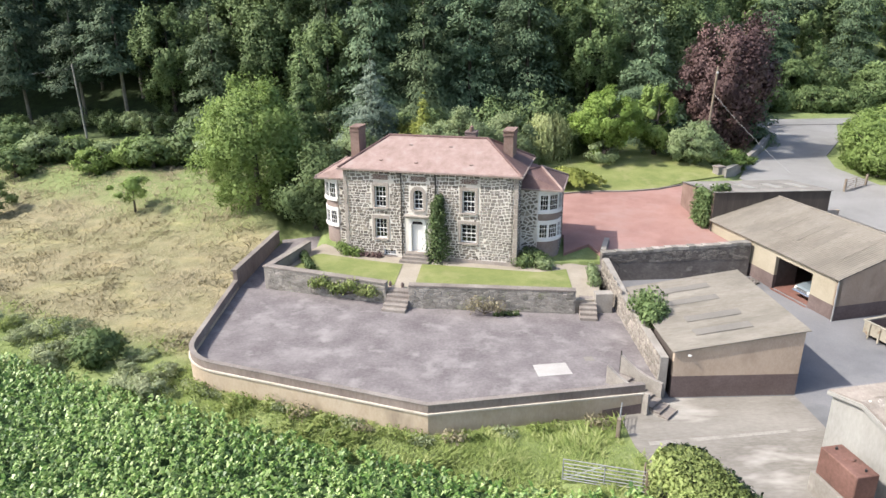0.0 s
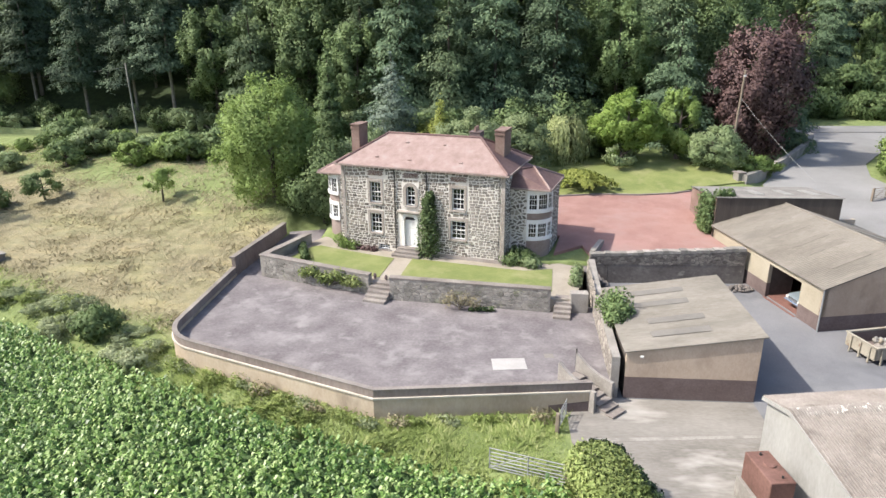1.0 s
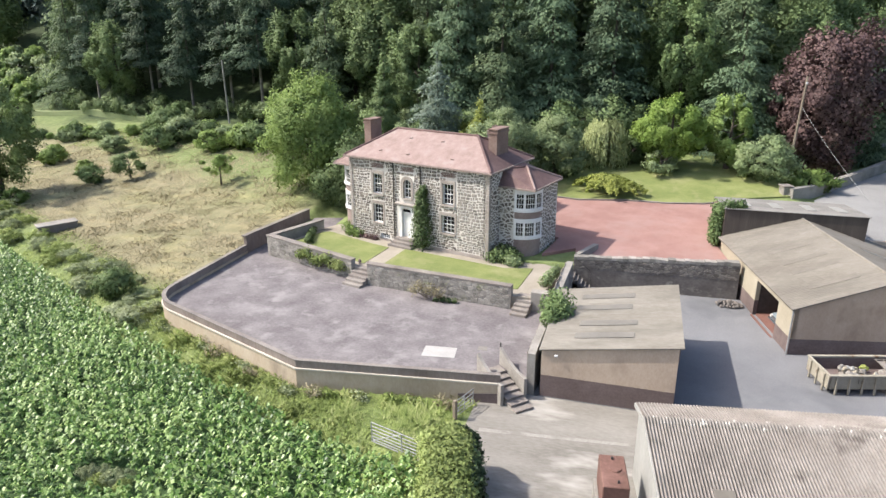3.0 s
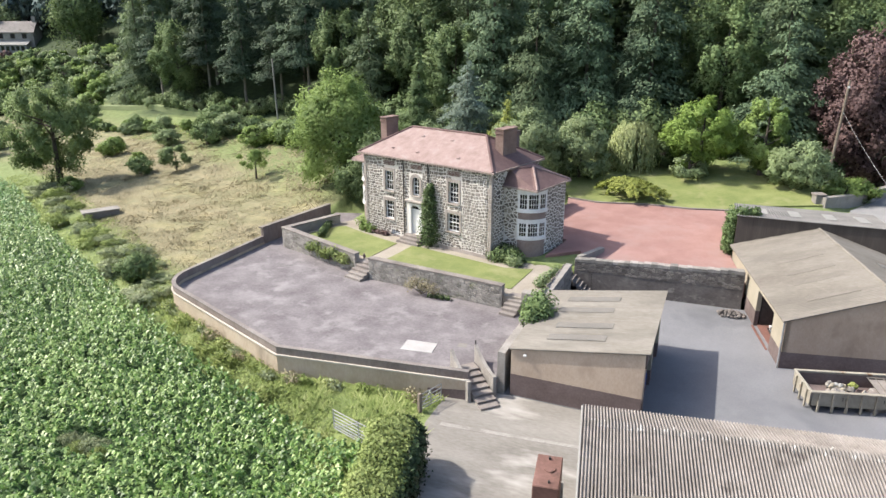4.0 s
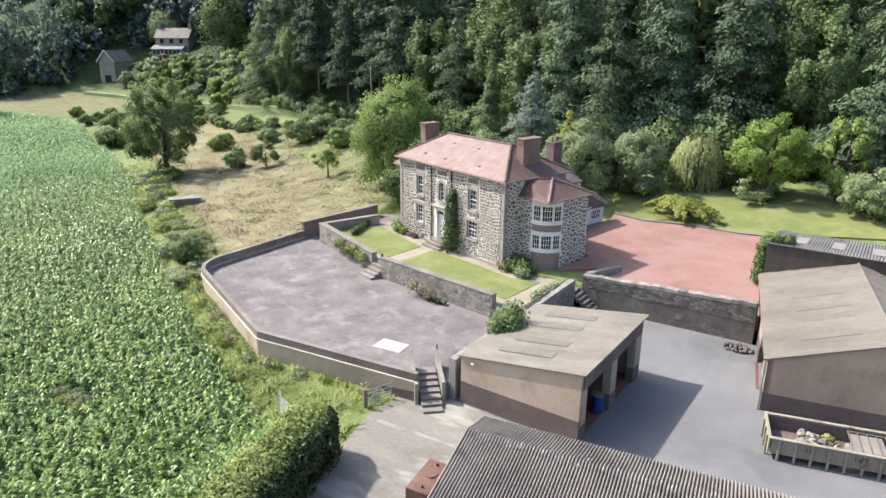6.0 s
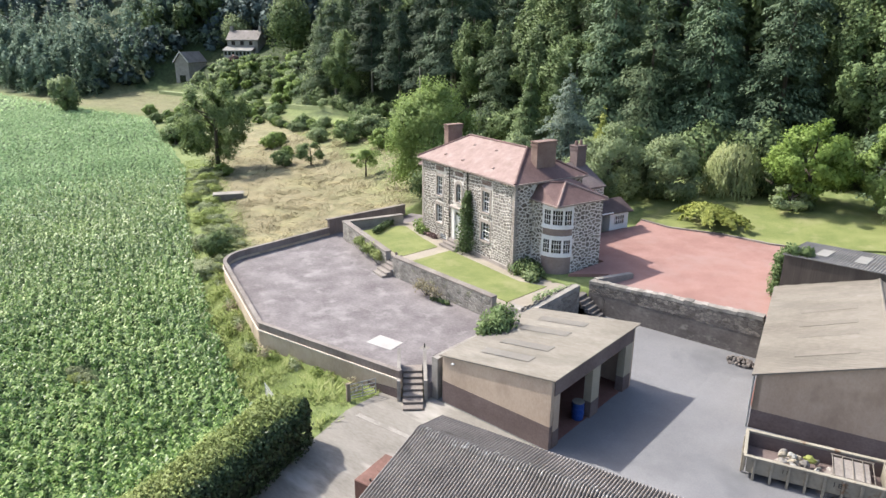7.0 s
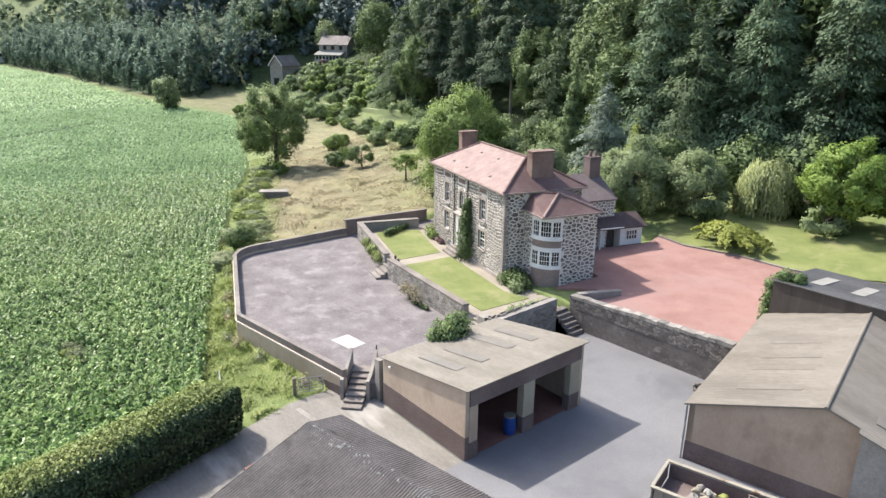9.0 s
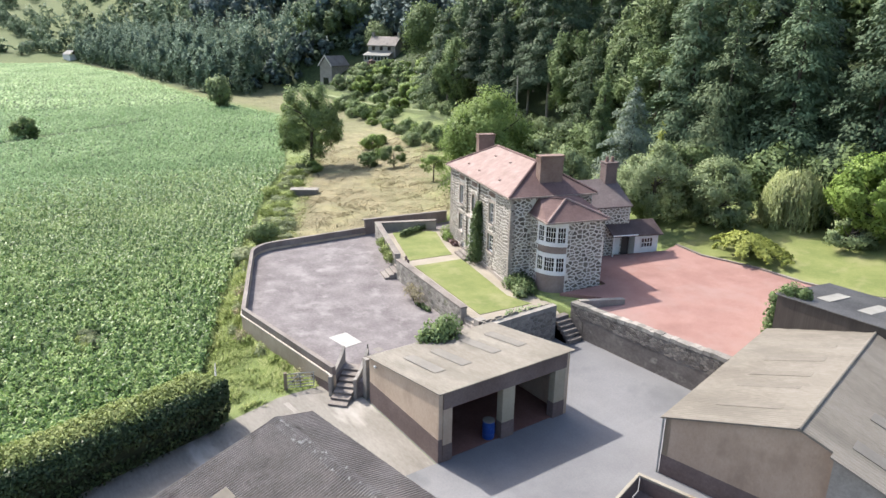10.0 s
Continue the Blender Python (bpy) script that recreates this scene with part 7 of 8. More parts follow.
def car():
    t = thing("car", "pale blue vintage saloon car standing inside the barn doorway", "car", (0, 0, 0))
    t.matrix_world = Matrix.LocRotScale((24.2, 36.0, -0.8), Euler((0, 0, radians(BA))), None) @ pose(0.45, 3.2, 0, 0, 0, 0)
    m_body = surface("pale_blue_car_paint", (0.14, 0.17, 0.19), (0.17, 0.205, 0.225), (0.20, 0.235, 0.255), 0.35, 0.6, 5.0, 0.02, spec=0.5)
    m_chrome = surface("chrome", (0.6, 0.6, 0.6), (0.7, 0.7, 0.7), (0.8, 0.8, 0.8), 0.15, 1.0, 5.0, 0.02, metal=1.0)
    prof = [(0.0, 0.35), (0.02, 0.62), (0.1, 0.74), (0.7, 0.84), (1.25, 0.9), (3.2, 0.95), (3.9, 0.85), (4.1, 0.6), (4.1, 0.33)]
    bm = bmesh.new()
    L, R_ = [], []
    for x, z in prof:
        w = 0.78 if 0.05 < x < 4.0 else 0.72
        L.append(bm.verts.new((x, -w, z)))
        R_.append(bm.verts.new((x, w, z)))
    bm.faces.new(L[::-1])
    bm.faces.new(R_)
    for i in range(len(prof)):
        j = (i + 1) % len(prof)
        bm.faces.new((L[i], L[j], R_[j], R_[i]))
    bmesh.ops.recalc_face_normals(bm, faces=bm.faces)
    bmesh.ops.bevel(bm, geom=list(bm.edges), offset=0.06, segments=2, affect="EDGES")
    part("body", bm, m_body, t)
    bm = bmesh.new()
    cab = [(1.25, 0.88, 0.72), (1.75, 1.38, 0.6), (2.9, 1.4, 0.6), (3.35, 0.92, 0.72)]
    L = [bm.verts.new((x, -w, z)) for x, z, w in cab]
    R_ = [bm.verts.new((x, w, z)) for x, z, w in cab]
    bm.faces.new(L[::-1])
    bm.faces.new(R_)
    for i in range(4):
        j = (i + 1) % 4
        bm.faces.new((L[i], L[j], R_[j], R_[i]))
    bmesh.ops.recalc_face_normals(bm, faces=bm.faces)
    bmesh.ops.bevel(bm, geom=list(bm.edges), offset=0.05, segments=2, affect="EDGES")
    part("cabin", bm, m_body, t)
    part("windscreen", plate([(1.32, -0.58, 0.97), (1.74, -0.5, 1.36), (1.74, 0.5, 1.36), (1.32, 0.58, 0.97)], 0.02), M_GLASS, t)
    part("bumper", boxes((-0.12, -0.02, -0.76, 0.76, 0.38, 0.5), bevel=0.03), m_chrome, t, "chrome bumper")
    part("grille", boxes((-0.03, 0.02, -0.42, 0.42, 0.52, 0.68)), m_chrome, t, "chrome grille")
    for y in (-0.58, 0.58):
        part("headlight", tube(bmesh.new(), [(0.06, y, 0.63), (-0.05, y, 0.63)], [0.1, 0.09], 14), M_WHITE, t, "round headlight")
    for x in (0.75, 3.3):
        for y in (-0.72, 0.72):
            w = part("wheel", tube(bmesh.new(), [(x, y - 0.09, 0.3), (x, y + 0.09, 0.3)], [0.3, 0.3], 18), M_IRON, t, "black tyre")
            part("hub", tube(bmesh.new(), [(x, y - 0.1, 0.3), (x, y + 0.1, 0.3)], [0.14, 0.14], 12), m_chrome, w)
    return t


car()

# wooden leaf and timber in the barn doorway
bt = thing("barn_door_leaf", "open barn door leaf folded inside, barn shade in its brown", "door")
bt.matrix_world = Matrix.LocRotScale((24.2, 36.0, 0), Euler((0, 0, radians(BA))), None)
# leaf darkened to carry the shade of the barn interior
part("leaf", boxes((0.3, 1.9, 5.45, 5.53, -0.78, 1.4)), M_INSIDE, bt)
part("step", boxes((-0.14, -0.02, 2.1, 5.4, YARD - 0.1, -0.83)), M_REDFLOOR, bt, "red brick threshold")

# drinking trough in the meadow
tr = thing("trough", "grey concrete trough in the dry meadow", "trough", (-35.6, 45.0, land(-35.6, 45.0)), 58)
part("body", boxes((-1.6, 1.6, -0.6, 0.6, -0.2, 0.62), bevel=0.02), M_COPING, tr)
part("top", boxes((-1.7, 1.7, -0.7, 0.7, 0.62, 0.72), bevel=0.02), M_WALLFILL, tr, "pale weathered lid")

# small iron landing at the corner of the yard
ys_ = thing("yard_steps", "worn dark stone steps in the gap of the yard wall", "steps", (0, 0, 0))
for k in range(6):
    part("step", boxes((11.1, 12.85 - 0.26 * k, 41.72, 42.88, -1.3, -0.8 + 0.21 * (k + 1)), bevel=0.02), M_DAMP if k % 2 else M_COPING, ys_)
part("rail", tube(bmesh.new(), [(12.85, 42.8, -0.9), (12.85, 42.8, 0.35), (11.7, 42.8, 1.3)], [0.02] * 3, 6), M_IRON, ys_, "dark iron rail")

# service pole and wires
pl = thing("service_pole", "weathered wooden service pole with cable", "pole", (29.35, 69.5, land(29.35, 69.5)))
part("pole", tube(bmesh.new(), [(-0.1, 0, -0.5), (0.25, 0, 9.6)], [0.14, 0.1], 9), M_WOOD, pl)
part("insulator", boxes((0.15, 0.35, -0.12, 0.12, 8.9, 9.1)), M_WHITE, pl)


def wire(name, a, b, sag, label):
    w = thing(name, label, "cable")
    pts = [Vector(a).lerp(Vector(b), k / 14) - Vector((0, 0, sag * 4 * (k / 14) * (1 - k / 14))) for k in range(15)]
    part("cable", tube(bmesh.new(), pts, [0.013] * 15, 5), M_GALV, w)


wire("overhead_cable", (29.5, 69.5, 9.0), (33.8, 60.0, 2.6), 0.3, "pale stay cable running down to the lane")
p2 = thing("woodland_pole", "pale bare service pole in front of the wood", "pole", (-43, 84.5, land(-43, 84.5)))
part("pole", tube(bmesh.new(), [(0, 0, -0.5), (-0.2, 0, 9.0)], [0.14, 0.11], 8), M_PALESHEET, p2)
wire("overhead_cable", (-43.2, 84.5, 11.0), (-118, 106, 11.0), 2.5, "thin cable crossing in front of the wood")

# stone gate pier and lane wall
pr = thing("gate_pier", "square grey stone gate pier at the lane", "pier", (28.0, 62.7, land(28, 62.7)), 20)
part("body", boxes((-0.4, 0.4, -0.4, 0.4, -0.4, 0.75), bevel=0.04), M_WALLSTONE, pr)
part("cap", boxes((-0.48, 0.48, -0.48, 0.48, 0.75, 0.88), bevel=0.03), M_COPING, pr)
lnw = thing("lane_bank_wall", "low dark stone wall along the lane", "wall", kind="structure")
part("core", ribbon([(28.3, 62.2), (31.2, 65.6), (36, 72), (42, 81), (44.5, 86)], 0.25, 0.0, [2.7, 2.5, 2.6, 2.7, 2.8]), M_WALLFILL, lnw)

# outbuilding and hedge beyond the lane
ob_ = thing("outbuilding", "pale stone outbuilding beside the lane", "outbuilding", (42.6, 54.2, land(42, 54)), -10)
part("wall", boxes((0, 8, 0, 6, -1, 2.9)), M_WALLFILL, ob_)
part("roof", plate([(-0.3, -0.3, 2.9), (8.3, -0.3, 2.9), (8.3, 3, 4.3), (-0.3, 3, 4.3)], 0.12), M_SLATE, ob_, "grey slate slope")
part("roof_back", plate([(-0.3, 3, 4.3), (8.3, 3, 4.3), (8.3, 6.3, 2.9), (-0.3, 6.3, 2.9)], 0.12), M_SLATE, ob_)
bar_gate("lane_gate", (38.2, 58.6), (41.2, 60.2), 1.1, 6, M_WOOD, "weathered wooden gate beside the lane", (0.0, 3.4), land(39.5, 59.5))
hb = broad_tree(81, 4.4, 3.2, 7500, 0.17, L_LIGHT, 55, 0.0, tri=True)
for x, y, s in ((44.6, 63.6, 0.8), (46.0, 67.5, 0.95), (48.4, 71.0, 0.95), (51.5, 75.5, 0.95), (54.8, 80.5, 0.95), (48.5, 64.5, 1.1), (51.0, 69.0, 1.1), (54.5, 73.5, 1.1), (57.5, 78.5, 1.1)):
    plant("lane_hedge_bush", hb, (x, y), "full green hedge bush beside the lane", "bush", (s, s, s), x * 71 % 360, "lane hedge bushes")
scrub = broad_tree(82, 4.5, 3.4, 3200, 0.24, L_BROAD, 46, 0.0, tri=True)
for k in range(26):
    x = 45 + 3.6 * (k % 13) + float(r5.normal(0, 0.8))
    y = 104 + 6 * (k // 13) + float(r5.normal(0, 1.0))
    s = float(r5.uniform(0.7, 1.2))
    plant("bank_scrub", scrub, (x, y), "pale green scrub on the bank above the road", "bush", (s, s, s), float(r5.uniform(0, 360)), "roadside scrub")

# cottage and its outbuilding across the valley
ct = thing("cottage", "distant stone cottage with slate roof and white lean-to", "cottage", (-141, 115, land(-141, 115)), 33)
part("wall", boxes((-4.5, 4.5, 0, 6, -2, 4.6)), M_WALLFILL, ct)
for x in (-4.5, 4.3):
    bm = bmesh.new()
    a = [bm.verts.new((x, y, z)) for y, z in ((0, 4.6), (6, 4.6), (3, 6.9))]
    b = [bm.verts.new((x + 0.2, y, z)) for y, z in ((0, 4.6), (6, 4.6), (3, 6.9))]
    bm.faces.new(a[::-1])
    bm.faces.new(b)
    for i in range(3):
        bm.faces.new((a[i], a[(i + 1) % 3], b[(i + 1) % 3], b[i]))
    part("gable", bm, M_WALLFILL, ct)
part("roof", plate([(-4.8, -0.3, 4.5), (4.8, -0.3, 4.5), (4.8, 3, 7.05), (-4.8, 3, 7.05)], 0.12), M_SHEET2, ct, "grey slate slope")
part("roof_back", plate([(4.8, 6.3, 4.5), (-4.8, 6.3, 4.5), (-4.8, 3, 7.05), (4.8, 3, 7.05)], 0.12), M_SLATE, ct)
for x in (-4.2, 4.2):
    part("chimney", boxes((x - 0.4, x + 0.4, 2.6, 3.4, 6.3, 8.2)), M_WALLFILL, ct)
part("lean_to", boxes((-4.6, 3.5, -2.6, -0.02, -2, 1.7)), M_GABLE, ct, "white lean-to")
part("lean_to_roof", plate([(-4.9, -2.9, 1.7), (3.8, -2.9, 1.7), (3.8, -0.02, 2.7), (-4.9, -0.02, 2.7)], 0.1), M_PALESHEET, ct)
for k in range(7):
    part("window", boxes((-4.3 + 1.1 * k, -3.6 + 1.1 * k, -2.66, -2.6, 0.4, 1.4)), M_GLASS, ct)
for k in range(3):
    part("window", boxes((-3.2 + 2.6 * k, -2.2 + 2.6 * k, -0.06, 0.0, 3.1, 4.2)), M_GLASS, ct)
def prism_gable(half, depth, z0, z1):
    """A triangular gable wall of some thickness."""
    bm = bmesh.new()
    f = [bm.verts.new((x, 0.0, z)) for x, z in ((-half, z0), (half, z0), (0, z1))]
    b = [bm.verts.new((x, depth, z)) for x, z in ((-half, z0), (half, z0), (0, z1))]
    bm.faces.new(f)
    bm.faces.new(b[::-1])
    for k in range(3):
        bm.faces.new((f[k], b[k], b[(k + 1) % 3], f[(k + 1) % 3]))
    return bm


gg = thing("stone_barn", "distant stone barn with pale gable edges", "barn", (-150.5, 101.2, land(-150.5, 101.2)), 24)
part("wall", boxes((-2.25, 2.25, 0, 8, -3, 5.4)), M_WALLFILL, gg)
part("roof", plate([(-2.55, -0.3, 5.3), (0, -0.3, 8.2), (0, 8.3, 8.2), (-2.55, 8.3, 5.3)], 0.12), M_SHEDROOF, gg)
part("roof_back", plate([(0, -0.3, 8.2), (2.55, -0.3, 5.3), (2.55, 8.3, 5.3), (0, 8.3, 8.2)], 0.12), M_SHEDROOF, gg)
part("gable", prism_gable(2.25, 0.35, 5.4, 8.05), M_WALLFILL, gg)
for sx in (-1, 1):
    part("barge_board", plate([(sx * 2.6, -0.42, 5.2), (0, -0.42, 8.15), (0, -0.42, 8.5), (sx * 2.6, -0.42, 5.55)], 0.1), M_WHITE, gg, "pale painted gable edge")
# no opening is cut; a near-black panel paints its shade
part("doorway", boxes((-1.0, 1.0, -0.02, 0.06, -1.0, 1.9)), M_SHADEFILL, gg, "near-black panel standing for the shaded doorway")
fh_ = thing("distant_house", "small white house at the far end of the maize field", "house", (-428, 61.5, land(-428, 61.5)), 20)
part("wall", boxes((-4, 4, 0, 6, -1, 3.2)), M_WHITE, fh_)
part("roof", plate([(-4.3, -0.3, 3.2), (4.3, -0.3, 3.2), (4.3, 3, 5.6), (-4.3, 3, 5.6)], 0.15), M_PALESHEET, fh_, "pale grey roof slope")
part("roof_back", plate([(4.3, 6.3, 3.2), (-4.3, 6.3, 3.2), (-4.3, 3, 5.6), (4.3, 3, 5.6)], 0.15), M_SLATE, fh_)
rw = np.random.default_rng(31)
for k in range(44):
    x = float(rw.uniform(-122, -76 if k < 20 else -58))
    y = field_edge(x) + float(rw.uniform(*((1.0, 10.0) if k < 20 else (10.0, 25.0))))
    s = float(rw.uniform(0.35, 0.9))
    plant("hedge_bush", bush[(1, 2, 0)[k % 3]], (x, y), "straggling bush beyond the maize field corner", "bush", (s, s, s), float(rw.uniform(0, 360)), "hedge bushes")
bsh = [broad_tree(82, 4.0, 2.3, 1500, 0.3, L_SILVER, 24, 0.0, tri=True), broad_tree(83, 4.0, 2.8, 1500, 0.34, L_LIGHT, 24, 0.0, tri=True), broad_tree(84, 4.0, 2.6, 1500, 0.34, L_BROAD, 24, 0.0, tri=True)]
for k in range(84):
    x = float(r5.uniform(-149, -88))
    y = wood_edge(x) + float(r5.uniform(1.5, 15)) - (0 if x < -92 else 6)
    s = float(r5.uniform(0.4, 0.95)) * (0.75 if x < -143 else 1.0)
    if (x + 151) ** 2 + (y - 103) ** 2 < 60 or (x + 141) ** 2 / 50 + (y - 113) ** 2 / 40 < 1:
        continue
    plant("garden_bush", bsh[k % 3], (x, y), "garden bush on the slope below the cottage", "bush", (s, s, s), float(r5.uniform(0, 360)), "cottage garden bushes")
plant("red_shrub", broad_tree(85, 3.0, 1.8, 900, 0.3, L_COPPER, 14, 0.0), (-137.5, 109.5), "dark red shrub below the cottage", "shrub")
vg = thing("verge_bank", "pale green roadside bank below the wood", "verge", kind="structure")
M_VERGE = surface("verge_grass", (0.15, 0.185, 0.085), (0.195, 0.23, 0.11), (0.245, 0.275, 0.14), 0.95, 0.3, 6.0, 0.5)
vp = [(-147, 93.0), (-132, 94.0), (-109, 93.6), (-82.5, 89.7), (-62.7, 86.1), (-50, 84.0)]
vp = [tuple(Vector(p).lerp(Vector(q), k / 8)) for p, q in zip(vp, vp[1:]) for k in range(8)]
part("body", ribbon(vp, 0.9, [land(*p) - 0.8 for p in vp], [land(*p) + 0.6 for p in vp]), M_VERGE, vg)

# ---------- planting round the house ----------
def cloud(name, pts, spread, n, size, mat, label, category, flat=1.0, up=0.4, stem=True):
    """A loose shrub: leaves scattered round the given centres (x, y, z, radius)."""
    r = np.random.default_rng(int(abs(pts[0][0] * 131 + pts[0][1] * 17)) + 5)
    c = np.array(pts)
    k = r.integers(0, len(c), n)
    o = r.normal(size=(n, 3))
    o /= np.linalg.norm(o, axis=1, keepdims=True)
    p = c[k, :3] + o * (c[k, 3] * r.uniform(0.15, 1.25, n) ** 0.7)[:, None] * np.array([1, 1, flat])
    t = thing(name, label, category, tuple(float(v) for v in (c[:, 0].mean(), c[:, 1].mean(), (c[:, 2] - c[:, 3] * flat).min())))
    base = np.array(t.matrix_world.translation)
    part("leaves", quads_mesh("leaves", leaf_quads(p - base, size, up, o * 0.8, 0.6, r), mat, o + r.normal(0, 0.3, p.shape) + np.array([0, 0, 0.15])), None, t)
    if stem:
        bm = bmesh.new()
        for q in c[:8]:
            a = Vector((c[:, 0].mean() - base[0], c[:, 1].mean() - base[1], -0.05))
            tube(bm, [a, Vector(q[:3] - base)], [0.035, 0.012], 5)
        part("stems", bm, M_BARK, t)
    return t


def hp3(x, y, z, r):
    p = hw(x, y)
    return (p[0], p[1], z, r)


ivy = [hp3(0.72 + 0.14 * math.sin(k * 1.7), -0.14, 0.7 + k * 0.27, 1.05 - 0.045 * k if k > 4 else 0.9 + 0.12 * math.sin(k * 2.1)) for k in range(17)]
cloud("ivy", ivy, 0, 6000, 0.085, L_SHADE, "dark ivy climbing the front wall beside the door", "climber", 1.0, 0.2)
cloud("bed_shrub", [hp3(-6.2 + 0.5 * k, -0.45, 0.65 + 0.15 * (k % 2), 0.42) for k in range(3)] + [hp3(-6.6, -0.2, 1.0, 0.5)], 0, 900, 0.09, L_LIGHT, "light green shrubs at the west corner of the house", "shrub")
cloud("bed_shrub", [hp3(-5.0 + 0.45 * k, -0.4, 0.58, 0.27) for k in range(4)], 0, 500, 0.08, L_COPPER, "low reddish bedding plants along the wall", "shrub")
cloud("bed_shrub", [hp3(6.5 + 0.4 * k, 0.1 + 0.15 * k, 0.8 + 0.15 * (k % 2), 0.55) for k in range(5)], 0, 1700, 0.09, L_BROAD, "mixed green shrubs at the east corner of the house", "shrub")
cloud("bed_shrub", [hp3(7.0, 0.7, 1.1, 0.6), hp3(7.6, 0.9, 1.0, 0.5)], 0, 1300, 0.09, L_SHADE, "dark green rounded shrub under the bow window", "shrub")
cloud("bed_shrub", [hp3(7.9 + 0.3 * k, 0.05, 0.75, 0.42) for k in range(3)], 0, 800, 0.09, L_SILVER, "grey-green shrub at the east corner of the house", "shrub")
cloud("bed_shrub", [(10.2 + 0.12 * k, 39.2 + 0.75 * k, 0.7, 0.42) for k in range(4)], 0, 1000, 0.09, L_SILVER, "loose green border plants beside the boundary wall", "shrub")
cloud("wall_climber", [(-7.9 + 0.62 * k, 40.25 - 0.215 * k, 0.55 + 0.2 * math.sin(k * 2), 0.5) for k in range(7)], 0, 2600, 0.08, L_HEDGETOP, "yellow-green climber spilling over the garden wall", "climber", 0.85)
cloud("rose_bush", [(2.0 + 0.45 * k, 36.75 - 0.06 * k, 0.25 + 0.25 * (k % 2), 0.42) for k in range(5)], 0, 620, 0.07, L_HAY, "straggling half-bare rose bush against the garden wall", "shrub")
cloud("weed_clump", [(3.6 + 0.4 * k, 36.6, -0.22, 0.22) for k in range(4)], 0, 420, 0.07, L_SHADE, "low dark weeds at the foot of the garden wall", "weeds", stem=False)
cloud("buddleia", [(11.6, 32.6, 1.75, 0.75), (11.9, 33.2, 2.0, 0.75), (11.4, 33.6, 1.7, 0.7), (12.1, 32.5, 1.65, 0.55), (11.5, 32.0, 1.5, 0.5)], 0, 2600, 0.1, L_BROAD, "bushy green buddleia growing against the shed roof", "shrub")
cloud("ivy", [(21.3 - 0.1 * (j < 3), 49.0 + 0.6 * k, 1.4 + 0.55 * j, 0.42 + 0.08 * ((k + j) % 2)) for k in range(4) for j in range(5)], 0, 5200, 0.09, L_BROAD, "green ivy covering the side of the clad shed", "climber", stem=False)
cloud("roof_weed", [(21.9, 49.0, 4.15, 0.45), (22.6, 49.2, 4.15, 0.4)], 0, 700, 0.1, L_BROAD, "green creeper over the clad shed roof corner", "climber", stem=False)
cloud("wall_shrub", [(-9.6 + 0.2 * k, 45.4 - 0.55 * k, 0.75, 0.32) for k in range(6)], 0, 900, 0.09, L_SHADE, "dark low shrubs behind the west garden wall", "shrub")

# weeds along the foot of the terrace wall
rf = np.random.default_rng(53)
foot = ARC[3:] + [tuple(Vector(ARC[-1]).lerp(Vector(BEND), k / 12)) for k in range(1, 13)] + [tuple(Vector(BEND).lerp(Vector(WEND), k / 12)) for k in range(1, 10)]
for k, (x, y) in enumerate(foot):
    if rf.uniform() < 0.25:
        continue
    rad = float(rf.uniform(0.22, 0.5))
    px, py = x + float(rf.normal(0, 0.15)) - 0.25, y - 0.45 - rad * 0.5
    z = land(px, py)
    cloud("wall_weed", [(px + 0.3 * j, py - 0.1 * j, z + rad * 0.5, rad) for j in range(3)], 0, 260, 0.07, (L_TUSSOCK, L_PALE, L_HAY, L_GRASS)[k % 4], "rank seeding weeds at the foot of the terrace wall", "weeds", 0.9, 0.5, stem=False)

# urns at the head of the garden path
for x, y in ((-3.0, 39.6), (-2.2, 39.3)):
    u = thing("garden_ornament", "small dark stone ornament at the head of the steps", "ornament", (x, y, LAWN - 0.03))
    part("body", tube(bmesh.new(), [(0, 0, 0), (0, 0, 0.06), (0, 0, 0.2), (0, 0, 0.36)], [0.12, 0.07, 0.12, 0.06], 10), M_PLINTH, u)

# long grass and tufts
def tufts(n, area, keep, h, mat, name, label, seed, blades=3, thin=0.03):
    """Bent blades, one triangle each, leaning together in drifts."""
    r = np.random.default_rng(seed)
    x = r.uniform(area[0], area[1], n)
    y = r.uniform(area[2], area[3], n)
    ok = np.array([keep(a, b) for a, b in zip(x, y)])
    x, y = x[ok], y[ok]
    z = np.array([land(a, b) for a, b in zip(x, y)])
    drift = np.array([6.0 * noise.noise((a * 0.09, b * 0.09, 5)) for a, b in zip(x, y)])
    lush = np.array([1.0 + 0.9 * noise.noise((a * 0.4, b * 0.4, 8)) for a, b in zip(x, y)])
    out, nr = [], []
    for k in range(blades):
        a = drift + r.normal(0, 1.3, x.size)
        hh = h * lush * r.uniform(0.5, 1.2, x.size)
        w = thin + hh * 0.1
        lean = hh * r.uniform(0.7, 1.8, x.size)
        b = np.stack([x + r.normal(0, 0.16, x.size), y + r.normal(0, 0.16, x.size), z - 0.02], 1)
        s = np.stack([-np.sin(a), np.cos(a), 0 * a], 1) * w[:, None]
        d = np.stack([np.cos(a) * lean, np.sin(a) * lean, hh], 1)
        out.append(np.stack([b - s, b + s, b + d], 1))
        nr.append(np.stack([-np.cos(a) * 0.2, -np.sin(a) * 0.2, 1.0 + 0 * a], 1) + r.normal(0, 0.12, (x.size, 3)))
    tagged(part(name, quads_mesh(name, np.concatenate(out), mat, np.concatenate(nr))), label, "grass", kind="stuff")


